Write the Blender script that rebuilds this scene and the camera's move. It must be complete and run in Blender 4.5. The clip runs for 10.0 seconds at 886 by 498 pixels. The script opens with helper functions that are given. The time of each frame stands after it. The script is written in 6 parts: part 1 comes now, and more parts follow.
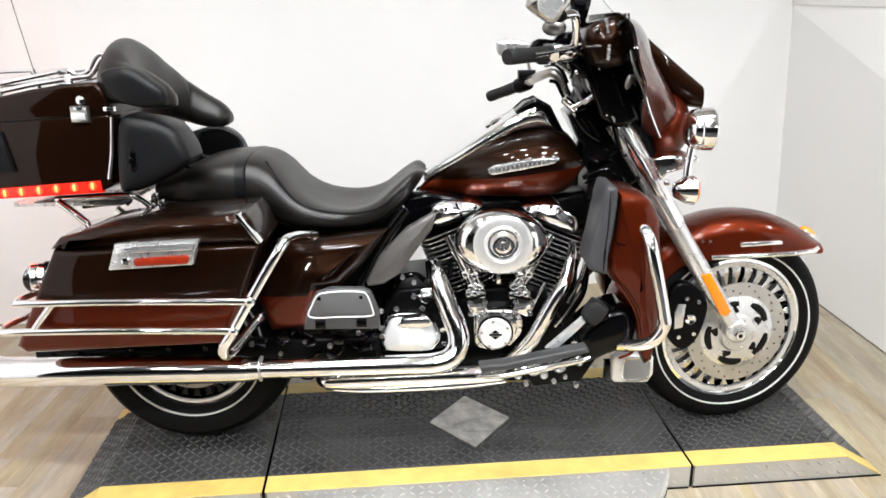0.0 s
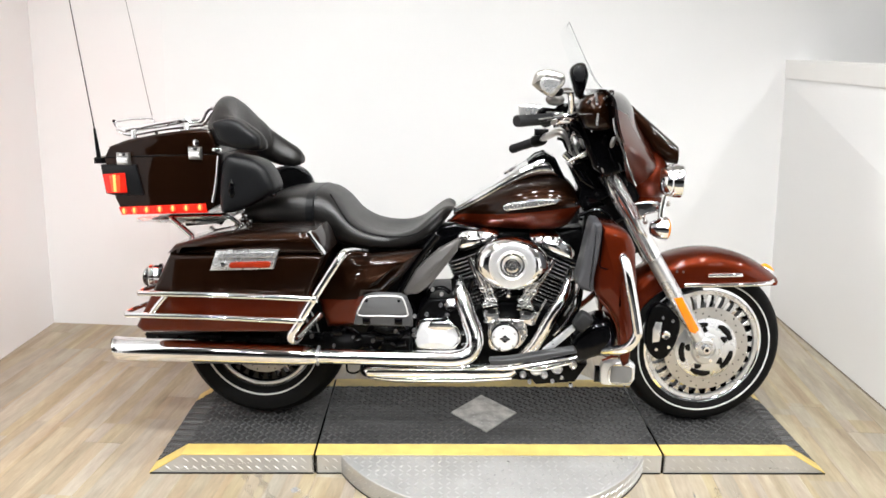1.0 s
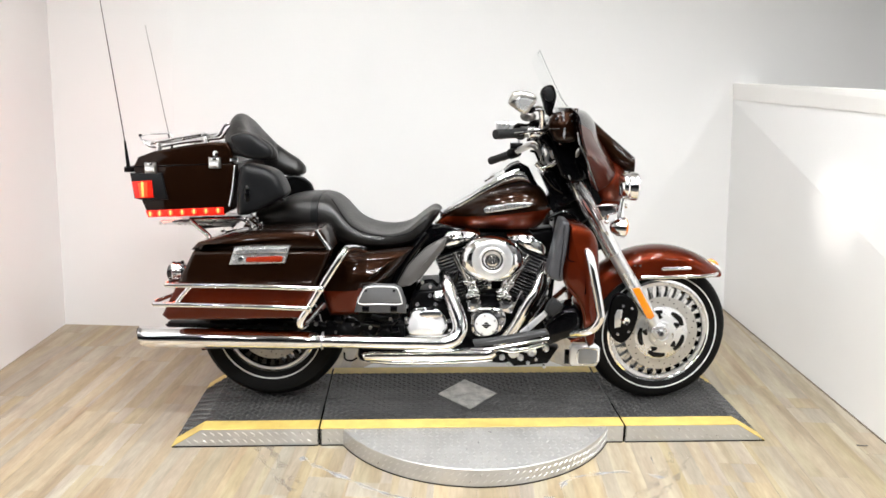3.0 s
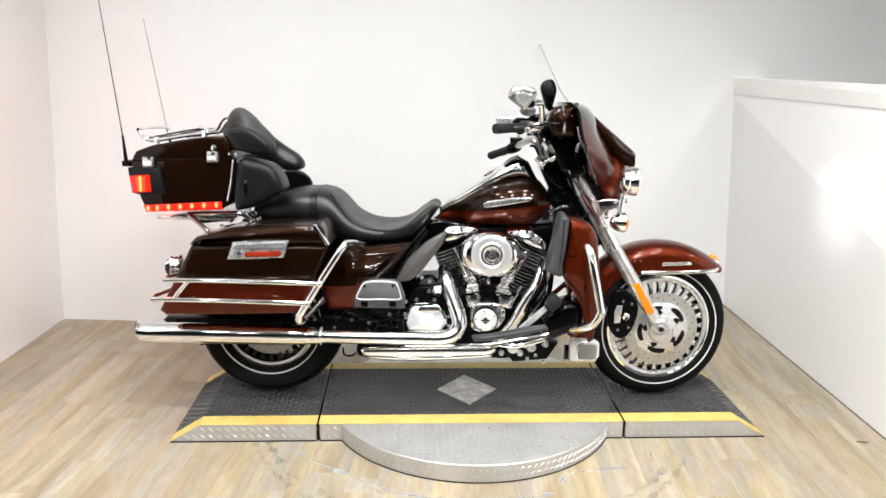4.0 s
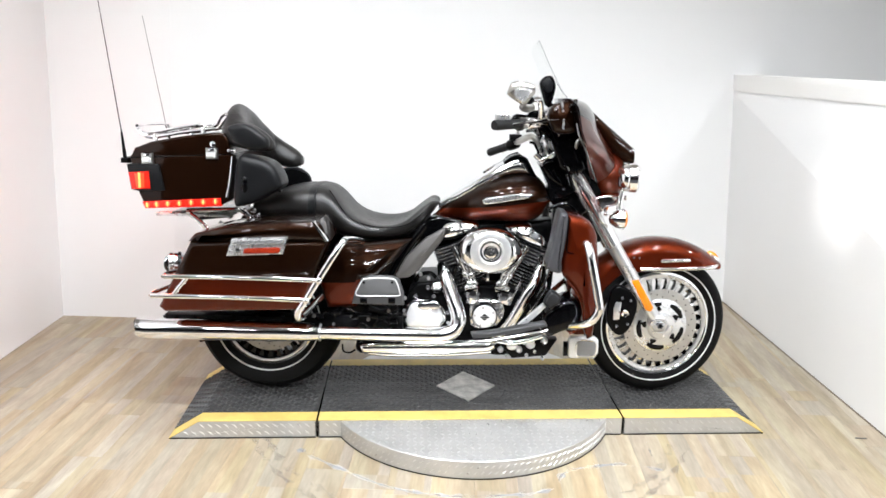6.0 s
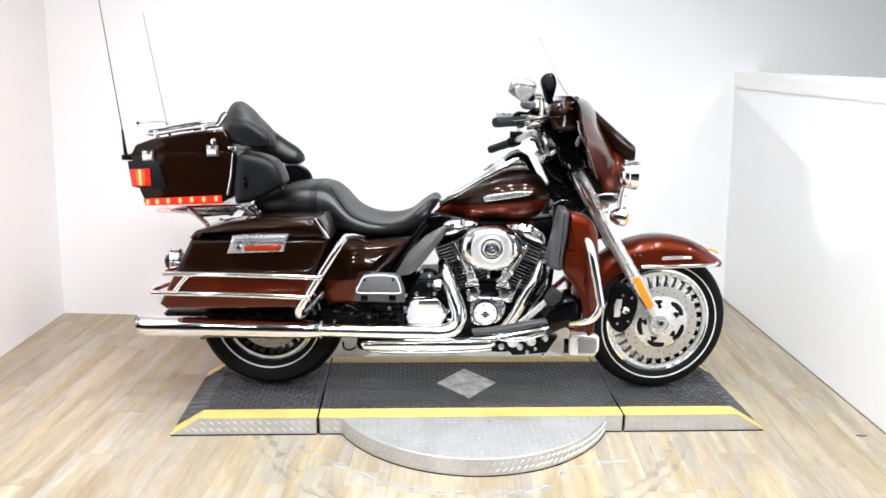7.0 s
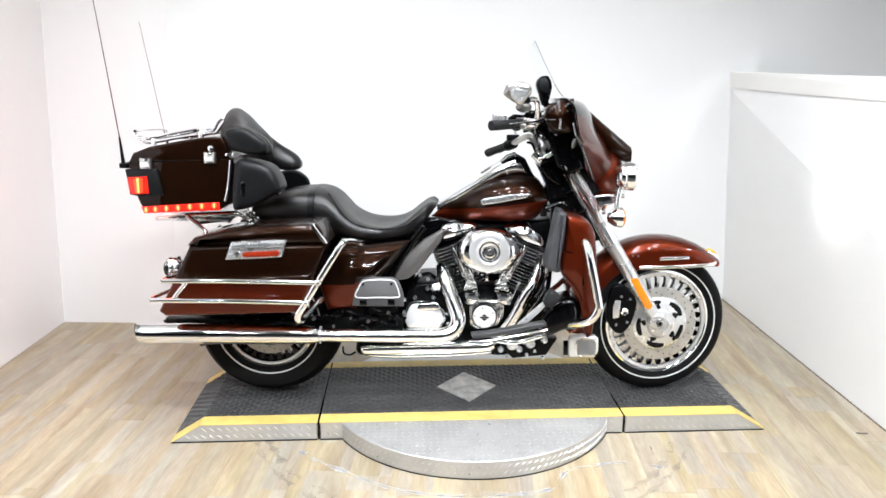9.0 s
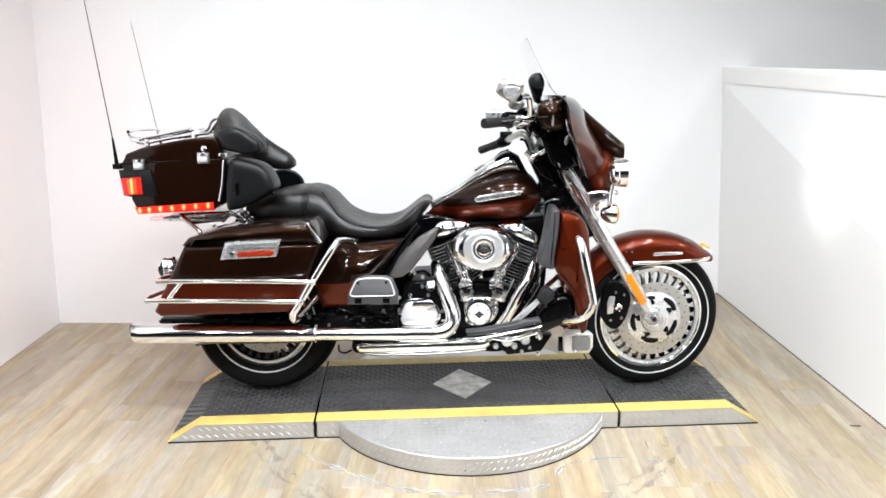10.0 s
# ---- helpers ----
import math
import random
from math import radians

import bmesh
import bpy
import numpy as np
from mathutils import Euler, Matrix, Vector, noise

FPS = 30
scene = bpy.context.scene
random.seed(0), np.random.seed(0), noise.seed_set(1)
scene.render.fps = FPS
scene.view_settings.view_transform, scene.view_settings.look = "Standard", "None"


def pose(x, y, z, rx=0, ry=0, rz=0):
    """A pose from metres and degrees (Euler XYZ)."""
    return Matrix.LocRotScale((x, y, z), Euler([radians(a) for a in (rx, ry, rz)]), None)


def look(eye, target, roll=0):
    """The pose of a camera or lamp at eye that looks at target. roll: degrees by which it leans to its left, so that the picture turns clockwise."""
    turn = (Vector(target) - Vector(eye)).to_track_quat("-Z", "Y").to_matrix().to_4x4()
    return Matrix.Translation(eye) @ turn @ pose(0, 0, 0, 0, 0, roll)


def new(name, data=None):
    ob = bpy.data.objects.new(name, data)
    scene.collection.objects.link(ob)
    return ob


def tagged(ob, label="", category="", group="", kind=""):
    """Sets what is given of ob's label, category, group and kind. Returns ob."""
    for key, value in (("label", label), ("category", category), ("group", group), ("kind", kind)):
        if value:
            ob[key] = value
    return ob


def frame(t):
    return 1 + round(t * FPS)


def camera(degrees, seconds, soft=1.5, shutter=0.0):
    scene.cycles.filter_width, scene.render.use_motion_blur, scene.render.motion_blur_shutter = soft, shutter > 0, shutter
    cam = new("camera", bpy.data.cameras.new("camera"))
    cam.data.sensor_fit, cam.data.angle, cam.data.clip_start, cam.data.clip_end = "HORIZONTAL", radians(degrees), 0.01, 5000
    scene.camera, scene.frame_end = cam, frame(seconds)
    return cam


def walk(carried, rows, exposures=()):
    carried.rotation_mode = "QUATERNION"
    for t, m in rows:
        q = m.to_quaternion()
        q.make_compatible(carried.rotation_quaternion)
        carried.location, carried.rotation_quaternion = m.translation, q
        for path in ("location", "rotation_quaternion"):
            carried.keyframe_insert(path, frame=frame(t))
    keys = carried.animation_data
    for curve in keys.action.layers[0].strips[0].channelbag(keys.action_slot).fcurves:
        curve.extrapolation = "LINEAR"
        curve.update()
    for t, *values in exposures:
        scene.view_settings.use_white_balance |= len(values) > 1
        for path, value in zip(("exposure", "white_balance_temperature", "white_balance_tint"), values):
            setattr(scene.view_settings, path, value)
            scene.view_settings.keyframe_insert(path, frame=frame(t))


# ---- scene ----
cam = camera(61.0, 10.0, soft=1.6)
PATH = [
    (0, (-0.032, -2.123, 1.357), (-0.054, -0.23, 0.711), -0.8),
    (0.5, (-0.053, -2.426, 1.417), (-0.165, -0.505, 0.872), -0.8),
    (1, (0.05, -2.667, 1.441), (-0.091, -0.743, 0.913), 0.6),
    (1.5, (0.032, -2.845, 1.441), (-0.118, -0.904, 0.984), 0.9),
    (2, (-0.017, -2.993, 1.45), (-0.107, -1.052, 0.978), 1.1),
    (2.5, (0.005, -3.039, 1.451), (-0.083, -1.092, 1.006), 2.2),
    (3, (0.023, -3.055, 1.449), (-0.052, -1.113, 0.976), 0.8),
    (4.5, (0.026, -3.038, 1.444), (-0.046, -1.099, 0.957), 1.0),
    (5, (0.027, -3.038, 1.441), (-0.037, -1.099, 0.953), 1.1),
    (5.5, (0.03, -3.043, 1.443), (-0.044, -1.105, 0.954), 0.9),
    (7, (0.027, -3.043, 1.444), (-0.048, -1.108, 0.944), 0.9),
    (7.5, (0.033, -3.044, 1.442), (-0.049, -1.108, 0.946), 1.1),
    (8, (0.031, -3.041, 1.444), (-0.039, -1.105, 0.945), 0.5),
    (8.5, (0.036, -3.039, 1.447), (-0.033, -1.105, 0.942), 0.2),
    (9, (0.036, -3.049, 1.441), (-0.04, -1.11, 0.953), 0.1),
    (9.5, (0.034, -3.053, 1.444), (-0.039, -1.115, 0.956), 0.2),
    (10, (0.044, -3.054, 1.451), (-0.022, -1.119, 0.952), -0.4),
]
EXPOSURES = [(0, -0.52, 6350, 10), (1, -0.48, 6400, 10), (1.5, -0.46, 6400, 10), (2, -0.48, 6420, 10), (2.5, -0.54, 6440, 10), (4.5, -0.54, 6400, 10),
             (5.6, -0.48, 6260, 10), (6.9, -0.30, 6050, 10), (8, -0.30, 6050, 10), (9, -0.36, 6100, 10), (10, -0.40, 6120, 10)]
walk(cam, [(t, look(eye, target, roll)) for t, eye, target, roll in PATH], EXPOSURES)

# ---------------------------------------------------------------- light
LEAN = -3.0                 # the motorcycle leans away on its side stand
DECK = 0.075                # height of the lift's deck
CEIL = 3.2
world = bpy.data.worlds.new("room_air")
scene.world = world
world.use_nodes = True
world.node_tree.nodes["Background"].inputs[0].default_value = (0.9, 0.95, 1.0, 1)
world.node_tree.nodes["Background"].inputs[1].default_value = 0.02
LAMP_POWER = (8.0, 22.0, 32.0, 26.0)    # rear, middle, front and shop row
HEAD_POWER = 22.0
TAIL_GLOW = 1.7


def lamp(name, kind, energy, place, target, size=0.2, colour=(0.95, 0.975, 1.0), cone=60):
    data = bpy.data.lights.new(name, kind)
    data.energy, data.color = energy, colour
    if kind == "AREA":
        data.shape, data.size, data.spread = "DISK", size, radians(140)
    if kind == "SPOT":
        data.spot_size, data.spot_blend, data.shadow_soft_size = radians(cone), 0.9, size
    ob = new(name, data)
    ob.matrix_world = look(place, target)
    return ob


# ---------------------------------------------------------------- materials
def material(name, colour, rough=0.5, metal=0.0, vary=0.1, scale=8.0, bump=0.0, bump_scale=200.0, coat=0.0, coat_rough=0.012, coat_ior=1.31,
             rough_vary=0.08, second=None, split=None, spec=0.5, transmission=0.0, glow=0.0, glow_colour=None, stretch=(1, 1, 1)):
    m = bpy.data.materials.new(name)
    m.use_nodes = True
    nt = m.node_tree
    nodes, links = nt.nodes, nt.links
    b = nodes["Principled BSDF"]
    b.inputs["Metallic"].default_value = metal
    b.inputs["Coat Weight"].default_value = coat
    b.inputs["Specular IOR Level"].default_value = spec
    b.inputs["Coat Roughness"].default_value = coat_rough
    b.inputs["Coat IOR"].default_value = coat_ior
    b.inputs["Transmission Weight"].default_value = transmission
    tc = nodes.new("ShaderNodeTexCoord")
    mp = nodes.new("ShaderNodeMapping")
    mp.inputs["Scale"].default_value = stretch
    links.new(tc.outputs["Object"], mp.inputs["Vector"])
    big = nodes.new("ShaderNodeTexNoise")
    big.inputs["Scale"].default_value, big.inputs["Detail"].default_value = scale, 6.0
    links.new(mp.outputs[0], big.inputs["Vector"])
    mix = nodes.new("ShaderNodeMix")
    mix.data_type, mix.blend_type = "RGBA", "MIX"
    lo = [max(0.0, c * (1 - vary)) for c in colour]
    hi = [min(1.0, c * (1 + vary)) for c in colour]
    mix.inputs["A"].default_value, mix.inputs["B"].default_value = (*lo, 1), (*hi, 1)
    links.new(big.outputs["Fac"], mix.inputs["Factor"])
    out = mix.outputs["Result"]
    if second and split:
        # two-tone paint: below z = split[0] + split[1] * x the second colour
        sep = nodes.new("ShaderNodeSeparateXYZ")
        links.new(tc.outputs["Object"], sep.inputs[0])
        lin = nodes.new("ShaderNodeMath")
        lin.operation = "MULTIPLY_ADD"
        links.new(sep.outputs["X"], lin.inputs[0])
        lin.inputs[1].default_value, lin.inputs[2].default_value = split[1], split[0]
        less = nodes.new("ShaderNodeMath")
        less.operation = "LESS_THAN"
        links.new(sep.outputs["Z"], less.inputs[0])
        links.new(lin.outputs[0], less.inputs[1])
        two = nodes.new("ShaderNodeMix")
        two.data_type = "RGBA"
        links.new(less.outputs[0], two.inputs["Factor"])
        links.new(out, two.inputs["A"])
        two.inputs["B"].default_value = (*second, 1)
        out = two.outputs["Result"]
    links.new(out, b.inputs["Base Color"])
    rr = nodes.new("ShaderNodeMapRange")
    rr.inputs["To Min"].default_value = max(0.0, rough - rough_vary)
    rr.inputs["To Max"].default_value = min(1.0, rough + rough_vary)
    links.new(big.outputs["Fac"], rr.inputs["Value"])
    links.new(rr.outputs[0], b.inputs["Roughness"])
    if bump:
        fine = nodes.new("ShaderNodeTexNoise")
        fine.inputs["Scale"].default_value, fine.inputs["Detail"].default_value = bump_scale, 4.0
        links.new(mp.outputs[0], fine.inputs["Vector"])
        bp = nodes.new("ShaderNodeBump")
        bp.inputs["Strength"].default_value, bp.inputs["Distance"].default_value = bump, 0.002
        links.new(fine.outputs["Fac"], bp.inputs["Height"])
        links.new(bp.outputs[0], b.inputs["Normal"])
    if glow:
        b.inputs["Emission Color"].default_value = (*(glow_colour or colour), 1)
        b.inputs["Emission Strength"].default_value = glow
    return m


def lit_lens(name, colour, power):
    """A red lamp lens: its glow varies at random between bright and deeper red."""
    m = material(name, (0.30, 0.008, 0.004), 0.2, vary=0.05, coat=0.3)
    nodes, links = m.node_tree.nodes, m.node_tree.links
    tc = nodes.new("ShaderNodeTexCoord")
    n = nodes.new("ShaderNodeTexNoise")
    n.inputs["Scale"].default_value = 38.0
    links.new(tc.outputs["Object"], n.inputs["Vector"])
    ramp = nodes.new("ShaderNodeValToRGB")
    e = ramp.color_ramp.elements
    e[0].position, e[0].color = 0.35, (colour[0] * 0.55, colour[1] * 0.3, colour[2] * 0.3, 1)
    e[1].position, e[1].color = 0.65, (*colour, 1)
    links.new(n.outputs["Fac"], ramp.inputs[0])
    b = nodes["Principled BSDF"]
    links.new(ramp.outputs[0], b.inputs["Emission Color"])
    b.inputs["Emission Strength"].default_value = power
    return m


ROOT = (0.0128, 0.0035, 0.0005)        # dark root-beer brown
COPPER = (0.100, 0.0116, 0.0015)       # copper red
M = {
    "wall": material("white_wall_paint", (0.80, 0.80, 0.795), 0.55, vary=0.03, scale=1.2, bump=0.15, bump_scale=90),
    "shop": material("grey_shop_wall", (0.014, 0.014, 0.015), 0.7, vary=0.2, scale=0.8),
    "ledge": material("ledge_paint", (0.82, 0.81, 0.79), 0.4, vary=0.03, scale=3),
    "ceiling": material("ceiling_paint", (0.72, 0.72, 0.71), 0.8, vary=0.04, scale=2),
    "subfloor": material("floor_gap_dark", (0.16, 0.125, 0.085), 0.8, vary=0.2),
    "chrome": material("chrome", (0.93, 0.93, 0.94), 0.045, 1.0, vary=0.03, scale=20, rough_vary=0.02),
    "cast": material("polished_cast_chrome", (0.95, 0.95, 0.96), 0.08, 1.0, vary=0.04, scale=20, rough_vary=0.04, bump=0.45, bump_scale=46),
    "satin": material("satin_aluminium", (0.70, 0.70, 0.70), 0.28, 0.8, vary=0.08, scale=14),
    "steel": material("brushed_disc_steel", (0.55, 0.54, 0.52), 0.32, 1.0, vary=0.1, scale=30),
    "iron": material("dark_bolt_steel", (0.25, 0.24, 0.23), 0.4, 1.0, vary=0.15),
    "black": material("black_powder_coat", (0.0016, 0.0016, 0.0018), 0.34, vary=0.3, scale=30, bump=0.1, bump_scale=500, spec=0.11),
    "gloss": material("gloss_black", (0.0012, 0.0012, 0.0015), 0.10, vary=0.2, coat=0.3, spec=0.15),
    "rubber": material("tyre_rubber", (0.0040, 0.0039, 0.0038), 0.60, vary=0.3, scale=25, bump=0.2, bump_scale=260, spec=0.10),
    "grip": material("grip_rubber", (0.012, 0.012, 0.0125), 0.55, vary=0.2, scale=40, bump=0.25, bump_scale=400, spec=0.28),
    "leather": material("black_leather", (0.0042, 0.0035, 0.0030), 0.37, vary=0.35, scale=14, bump=0.3, bump_scale=420, spec=0.50),
    "vinyl": material("grey_black_vinyl", (0.0040, 0.0043, 0.0050), 0.38, vary=0.25, scale=10, bump=0.25, bump_scale=380, spec=0.26),
    "grey": material("grey_plastic", (0.050, 0.050, 0.054), 0.44, vary=0.12, scale=20, bump=0.1, spec=0.3),
    "deflector": material("warm_grey_satin_plastic", (0.078, 0.073, 0.070), 0.36, vary=0.2, scale=12, spec=0.5),
    "paint": material("root_beer_paint", ROOT, 0.44, 0.85, spec=0.2, vary=0.12, scale=5, coat=1.0),
    "copper": material("copper_red_paint", COPPER, 0.44, 0.85, spec=0.2, vary=0.1, scale=5, coat=1.0),
    "white_stripe": material("tyre_white_stripe", (0.62, 0.62, 0.60), 0.55, vary=0.1),
    "satin_white": material("polished_pale_alloy", (0.86, 0.86, 0.86), 0.24, 0.35, vary=0.05, scale=25),
    "fin": material("machined_fin_edge", (0.86, 0.86, 0.86), 0.16, 0.85, vary=0.4, scale=30),
    "amber": material("amber_lens", (0.75, 0.22, 0.008), 0.2, vary=0.06, scale=60, coat=0.5),
    "red": material("red_lens", (0.24, 0.020, 0.006), 0.25, vary=0.10, scale=60, coat=0.2, spec=0.2),
    "red_lit": lit_lens("lit_red_lens", (1.0, 0.030, 0.012), 1.15),
    "rear_glow": material("bright_red_tail_lens", (0.8, 0.03, 0.015), 0.2, vary=0.05, glow=26.0, glow_colour=(1.0, 0.10, 0.05)),
    "led": material("lit_led", (0.9, 0.3, 0.05), 0.3, vary=0.0, glow=TAIL_GLOW, glow_colour=(1.0, 0.40, 0.13)),
    # the bloom round bulb and leds, made as glowing orange pieces
    "halo": material("orange_halo_glow", (0.4, 0.02, 0.006), 0.3, vary=0.0, glow=1.5, glow_colour=(1.0, 0.095, 0.022)),
    "lamp_glass": material("lamp_reflector", (0.9, 0.88, 0.82), 0.08, 1.0, vary=0.05, scale=60),
    "yellow": material("yellow_safety_paint", (0.58, 0.43, 0.12), 0.50, vary=0.36, scale=16, bump=0.3, bump_scale=60),
    "mat_lug": material("worn_mat_tread", (0.062, 0.061, 0.060), 0.36, vary=0.7, scale=7, bump=0.15, bump_scale=150, spec=0.40),
    "mat": material("black_rubber_mat", (0.034, 0.0335, 0.033), 0.46, vary=1.0, scale=6, bump=0.2, bump_scale=150, spec=0.4),
    "tread": material("aluminium_tread_plate", (0.52, 0.515, 0.50), 0.34, 0.6, vary=0.22, scale=9, bump=0.12, bump_scale=120),
    # paler than the plate: the lugs' white glints put into the colour
    "lug": material("bright_glint_tread", (0.62, 0.615, 0.60), 0.30, 0.8, vary=0.25, scale=20),
    "peg_rubber": material("pale_grey_rubber", (0.22, 0.22, 0.225), 0.45, vary=0.12, scale=30),
    # for the unseen floor sheet, dark so that reflections turn darker
    "carpet": material("unseen_floor_dark", (0.016, 0.0155, 0.0155), 0.9, vary=0.3, scale=6, bump=0.3, bump_scale=120),
    "spoke_face": material("machined_spoke_face", (0.62, 0.62, 0.61), 0.26, 0.9, vary=0.15, scale=40),
    # steel of the rear disc, darker than the front disc
    "far_disc": material("dark_rear_disc", (0.30, 0.295, 0.285), 0.36, 1.0, vary=0.2, scale=30),
    "mirror": material("mirror_back_chrome", (0.50, 0.48, 0.45), 0.28, 1.0, vary=0.1, scale=14),
    "dull": material("dirty_tread_plate", (0.42, 0.405, 0.38), 0.40, 0.5, vary=1.0, scale=22, bump=0.2, bump_scale=90),
    "recess": material("dark_polished_recess", (0.16, 0.16, 0.16), 0.12, 1.0, vary=0.1, scale=20),
    "foot": material("worn_foot_rubber", (0.030, 0.030, 0.031), 0.5, vary=0.2, scale=30, bump=0.2, bump_scale=300),
    "brushed": material("brushed_alloy_ring", (0.82, 0.82, 0.82), 0.30, 0.7, vary=0.12, scale=40),
    "rocker": material("bright_rocker_chrome", (0.88, 0.88, 0.88), 0.14, 0.85, vary=0.05, scale=25),
    "board": material("grey_board_plastic", (0.05, 0.05, 0.052), 0.45, vary=0.12, scale=20, bump=0.1),
    "pad": material("grey_board_rubber", (0.085, 0.085, 0.087), 0.55, vary=0.15, scale=40, bump=0.25, bump_scale=500),
    "lens": material("lamp_diffuser", (1, 1, 1), 0.4, vary=0.0, glow=60.0, glow_colour=(1.0, 0.96, 0.9)),
}
g = bpy.data.materials.new("clear_windshield")
g.use_nodes = True
gb = g.node_tree.nodes["Principled BSDF"]
gb.inputs["Base Color"].default_value = (0.97, 0.98, 0.98, 1)
gb.inputs["Roughness"].default_value = 0.02
gb.inputs["Transmission Weight"].default_value = 1.0
gb.inputs["IOR"].default_value = 1.005
M["glass"] = g


def wood(name):
    """Vinyl plank: long grain, a tone of its own for each board."""
    m = bpy.data.materials.new(name)
    m.use_nodes = True
    nt = m.node_tree
    nodes, links = nt.nodes, nt.links
    b = nodes["Principled BSDF"]
    info = nodes.new("ShaderNodeObjectInfo")
    tc = nodes.new("ShaderNodeTexCoord")
    add = nodes.new("ShaderNodeVectorMath")
    add.operation = "MULTIPLY_ADD"
    links.new(info.outputs["Random"], add.inputs[0])
    add.inputs[1].default_value = (37.0, 53.0, 11.0)
    links.new(tc.outputs["Object"], add.inputs[2])
    mp = nodes.new("ShaderNodeMapping")
    mp.inputs["Scale"].default_value = (9.0, 1.25, 1.0)
    links.new(add.outputs[0], mp.inputs["Vector"])
    grain = nodes.new("ShaderNodeTexNoise")
    grain.inputs["Scale"].default_value, grain.inputs["Detail"].default_value, grain.inputs["Distortion"].default_value = 1.7, 5.0, 0.7
    links.new(mp.outputs[0], grain.inputs["Vector"])
    fine = nodes.new("ShaderNodeTexNoise")
    fine.inputs["Scale"].default_value, fine.inputs["Detail"].default_value = 12.0, 5.0
    links.new(mp.outputs[0], fine.inputs["Vector"])
    ramp = nodes.new("ShaderNodeValToRGB")
    e = ramp.color_ramp.elements
    e[0].position, e[0].color = 0.25, (0.235, 0.187, 0.128, 1)
    e[1].position, e[1].color = 0.78, (0.385, 0.335, 0.245, 1)
    mid = ramp.color_ramp.elements.new(0.5)
    mid.color = (0.312, 0.262, 0.187, 1)
    links.new(grain.outputs["Fac"], ramp.inputs[0])
    tone = nodes.new("ShaderNodeHueSaturation")
    mr = nodes.new("ShaderNodeMapRange")
    mr.inputs["To Min"].default_value, mr.inputs["To Max"].default_value = 0.93, 1.06
    links.new(info.outputs["Random"], mr.inputs["Value"])
    # printed staves inside each board, each with its own tone and warmth
    snap = nodes.new("ShaderNodeVectorMath")
    snap.operation = "SNAP"
    snap.inputs[1].default_value = (0.0507, 0.61, 10.0)
    links.new(add.outputs[0], snap.inputs[0])
    white = nodes.new("ShaderNodeTexWhiteNoise")
    links.new(snap.outputs[0], white.inputs["Vector"])
    stave = nodes.new("ShaderNodeMapRange")
    stave.inputs["To Min"].default_value, stave.inputs["To Max"].default_value = 0.88, 1.09
    links.new(white.outputs["Value"], stave.inputs["Value"])
    part_tone = nodes.new("ShaderNodeSeparateColor")
    links.new(white.outputs["Color"], part_tone.inputs[0])
    warmth = nodes.new("ShaderNodeMapRange")
    warmth.inputs["To Min"].default_value, warmth.inputs["To Max"].default_value = 0.72, 1.30
    links.new(part_tone.outputs["Green"], warmth.inputs["Value"])
    links.new(warmth.outputs[0], tone.inputs["Saturation"])
    hue = nodes.new("ShaderNodeMapRange")
    hue.inputs["To Min"].default_value, hue.inputs["To Max"].default_value = 0.490, 0.508
    links.new(part_tone.outputs["Blue"], hue.inputs["Value"])
    links.new(hue.outputs[0], tone.inputs["Hue"])
    both = nodes.new("ShaderNodeMath")
    both.operation = "MULTIPLY"
    links.new(mr.outputs[0], both.inputs[0])
    links.new(stave.outputs[0], both.inputs[1])
    links.new(both.outputs[0], tone.inputs["Value"])
    links.new(ramp.outputs[0], tone.inputs["Color"])
    over = nodes.new("ShaderNodeMix")
    over.data_type, over.blend_type = "RGBA", "OVERLAY"
    over.inputs["Factor"].default_value = 0.28
    links.new(tone.outputs[0], over.inputs["A"])
    links.new(fine.outputs["Fac"], over.inputs["B"])
    links.new(over.outputs["Result"], b.inputs["Base Color"])
    b.inputs["Roughness"].default_value = 0.42
    bp = nodes.new("ShaderNodeBump")
    bp.inputs["Strength"].default_value, bp.inputs["Distance"].default_value = 0.25, 0.001
    links.new(fine.outputs["Fac"], bp.inputs["Height"])
    links.new(bp.outputs[0], b.inputs["Normal"])
    return m


M["wood"] = wood("oak_vinyl_plank")


# ---------------------------------------------------------------- mesh tools: all give (verts, faces)
def join(*parts):
    verts, faces = [], []
    for v, f in parts:
        k = len(verts)
        verts += [tuple(p) for p in v]
        faces += [tuple(i + k for i in q) for q in f]
    return verts, faces


def moved(geo, m):
    return [tuple(m @ Vector(p)) for p in geo[0]], geo[1]


def mirrored(geo):
    return [(x, -y, z) for x, y, z in geo[0]], [tuple(reversed(q)) for q in geo[1]]


def loft(rings, closed=True, caps=True, loop=False):
    n = len(rings[0])
    verts = [tuple(p) for r in rings for p in r]
    faces = []
    rows = len(rings) if loop else len(rings) - 1
    for i in range(rows):
        a, b = i * n, ((i + 1) % len(rings)) * n
        for j in range(n if closed else n - 1):
            k = (j + 1) % n
            faces.append((a + j, a + k, b + k, b + j))
    if caps and closed and not loop:
        faces.append(tuple(reversed(range(n))))
        faces.append(tuple(range((len(rings) - 1) * n, len(rings) * n)))
    return verts, faces


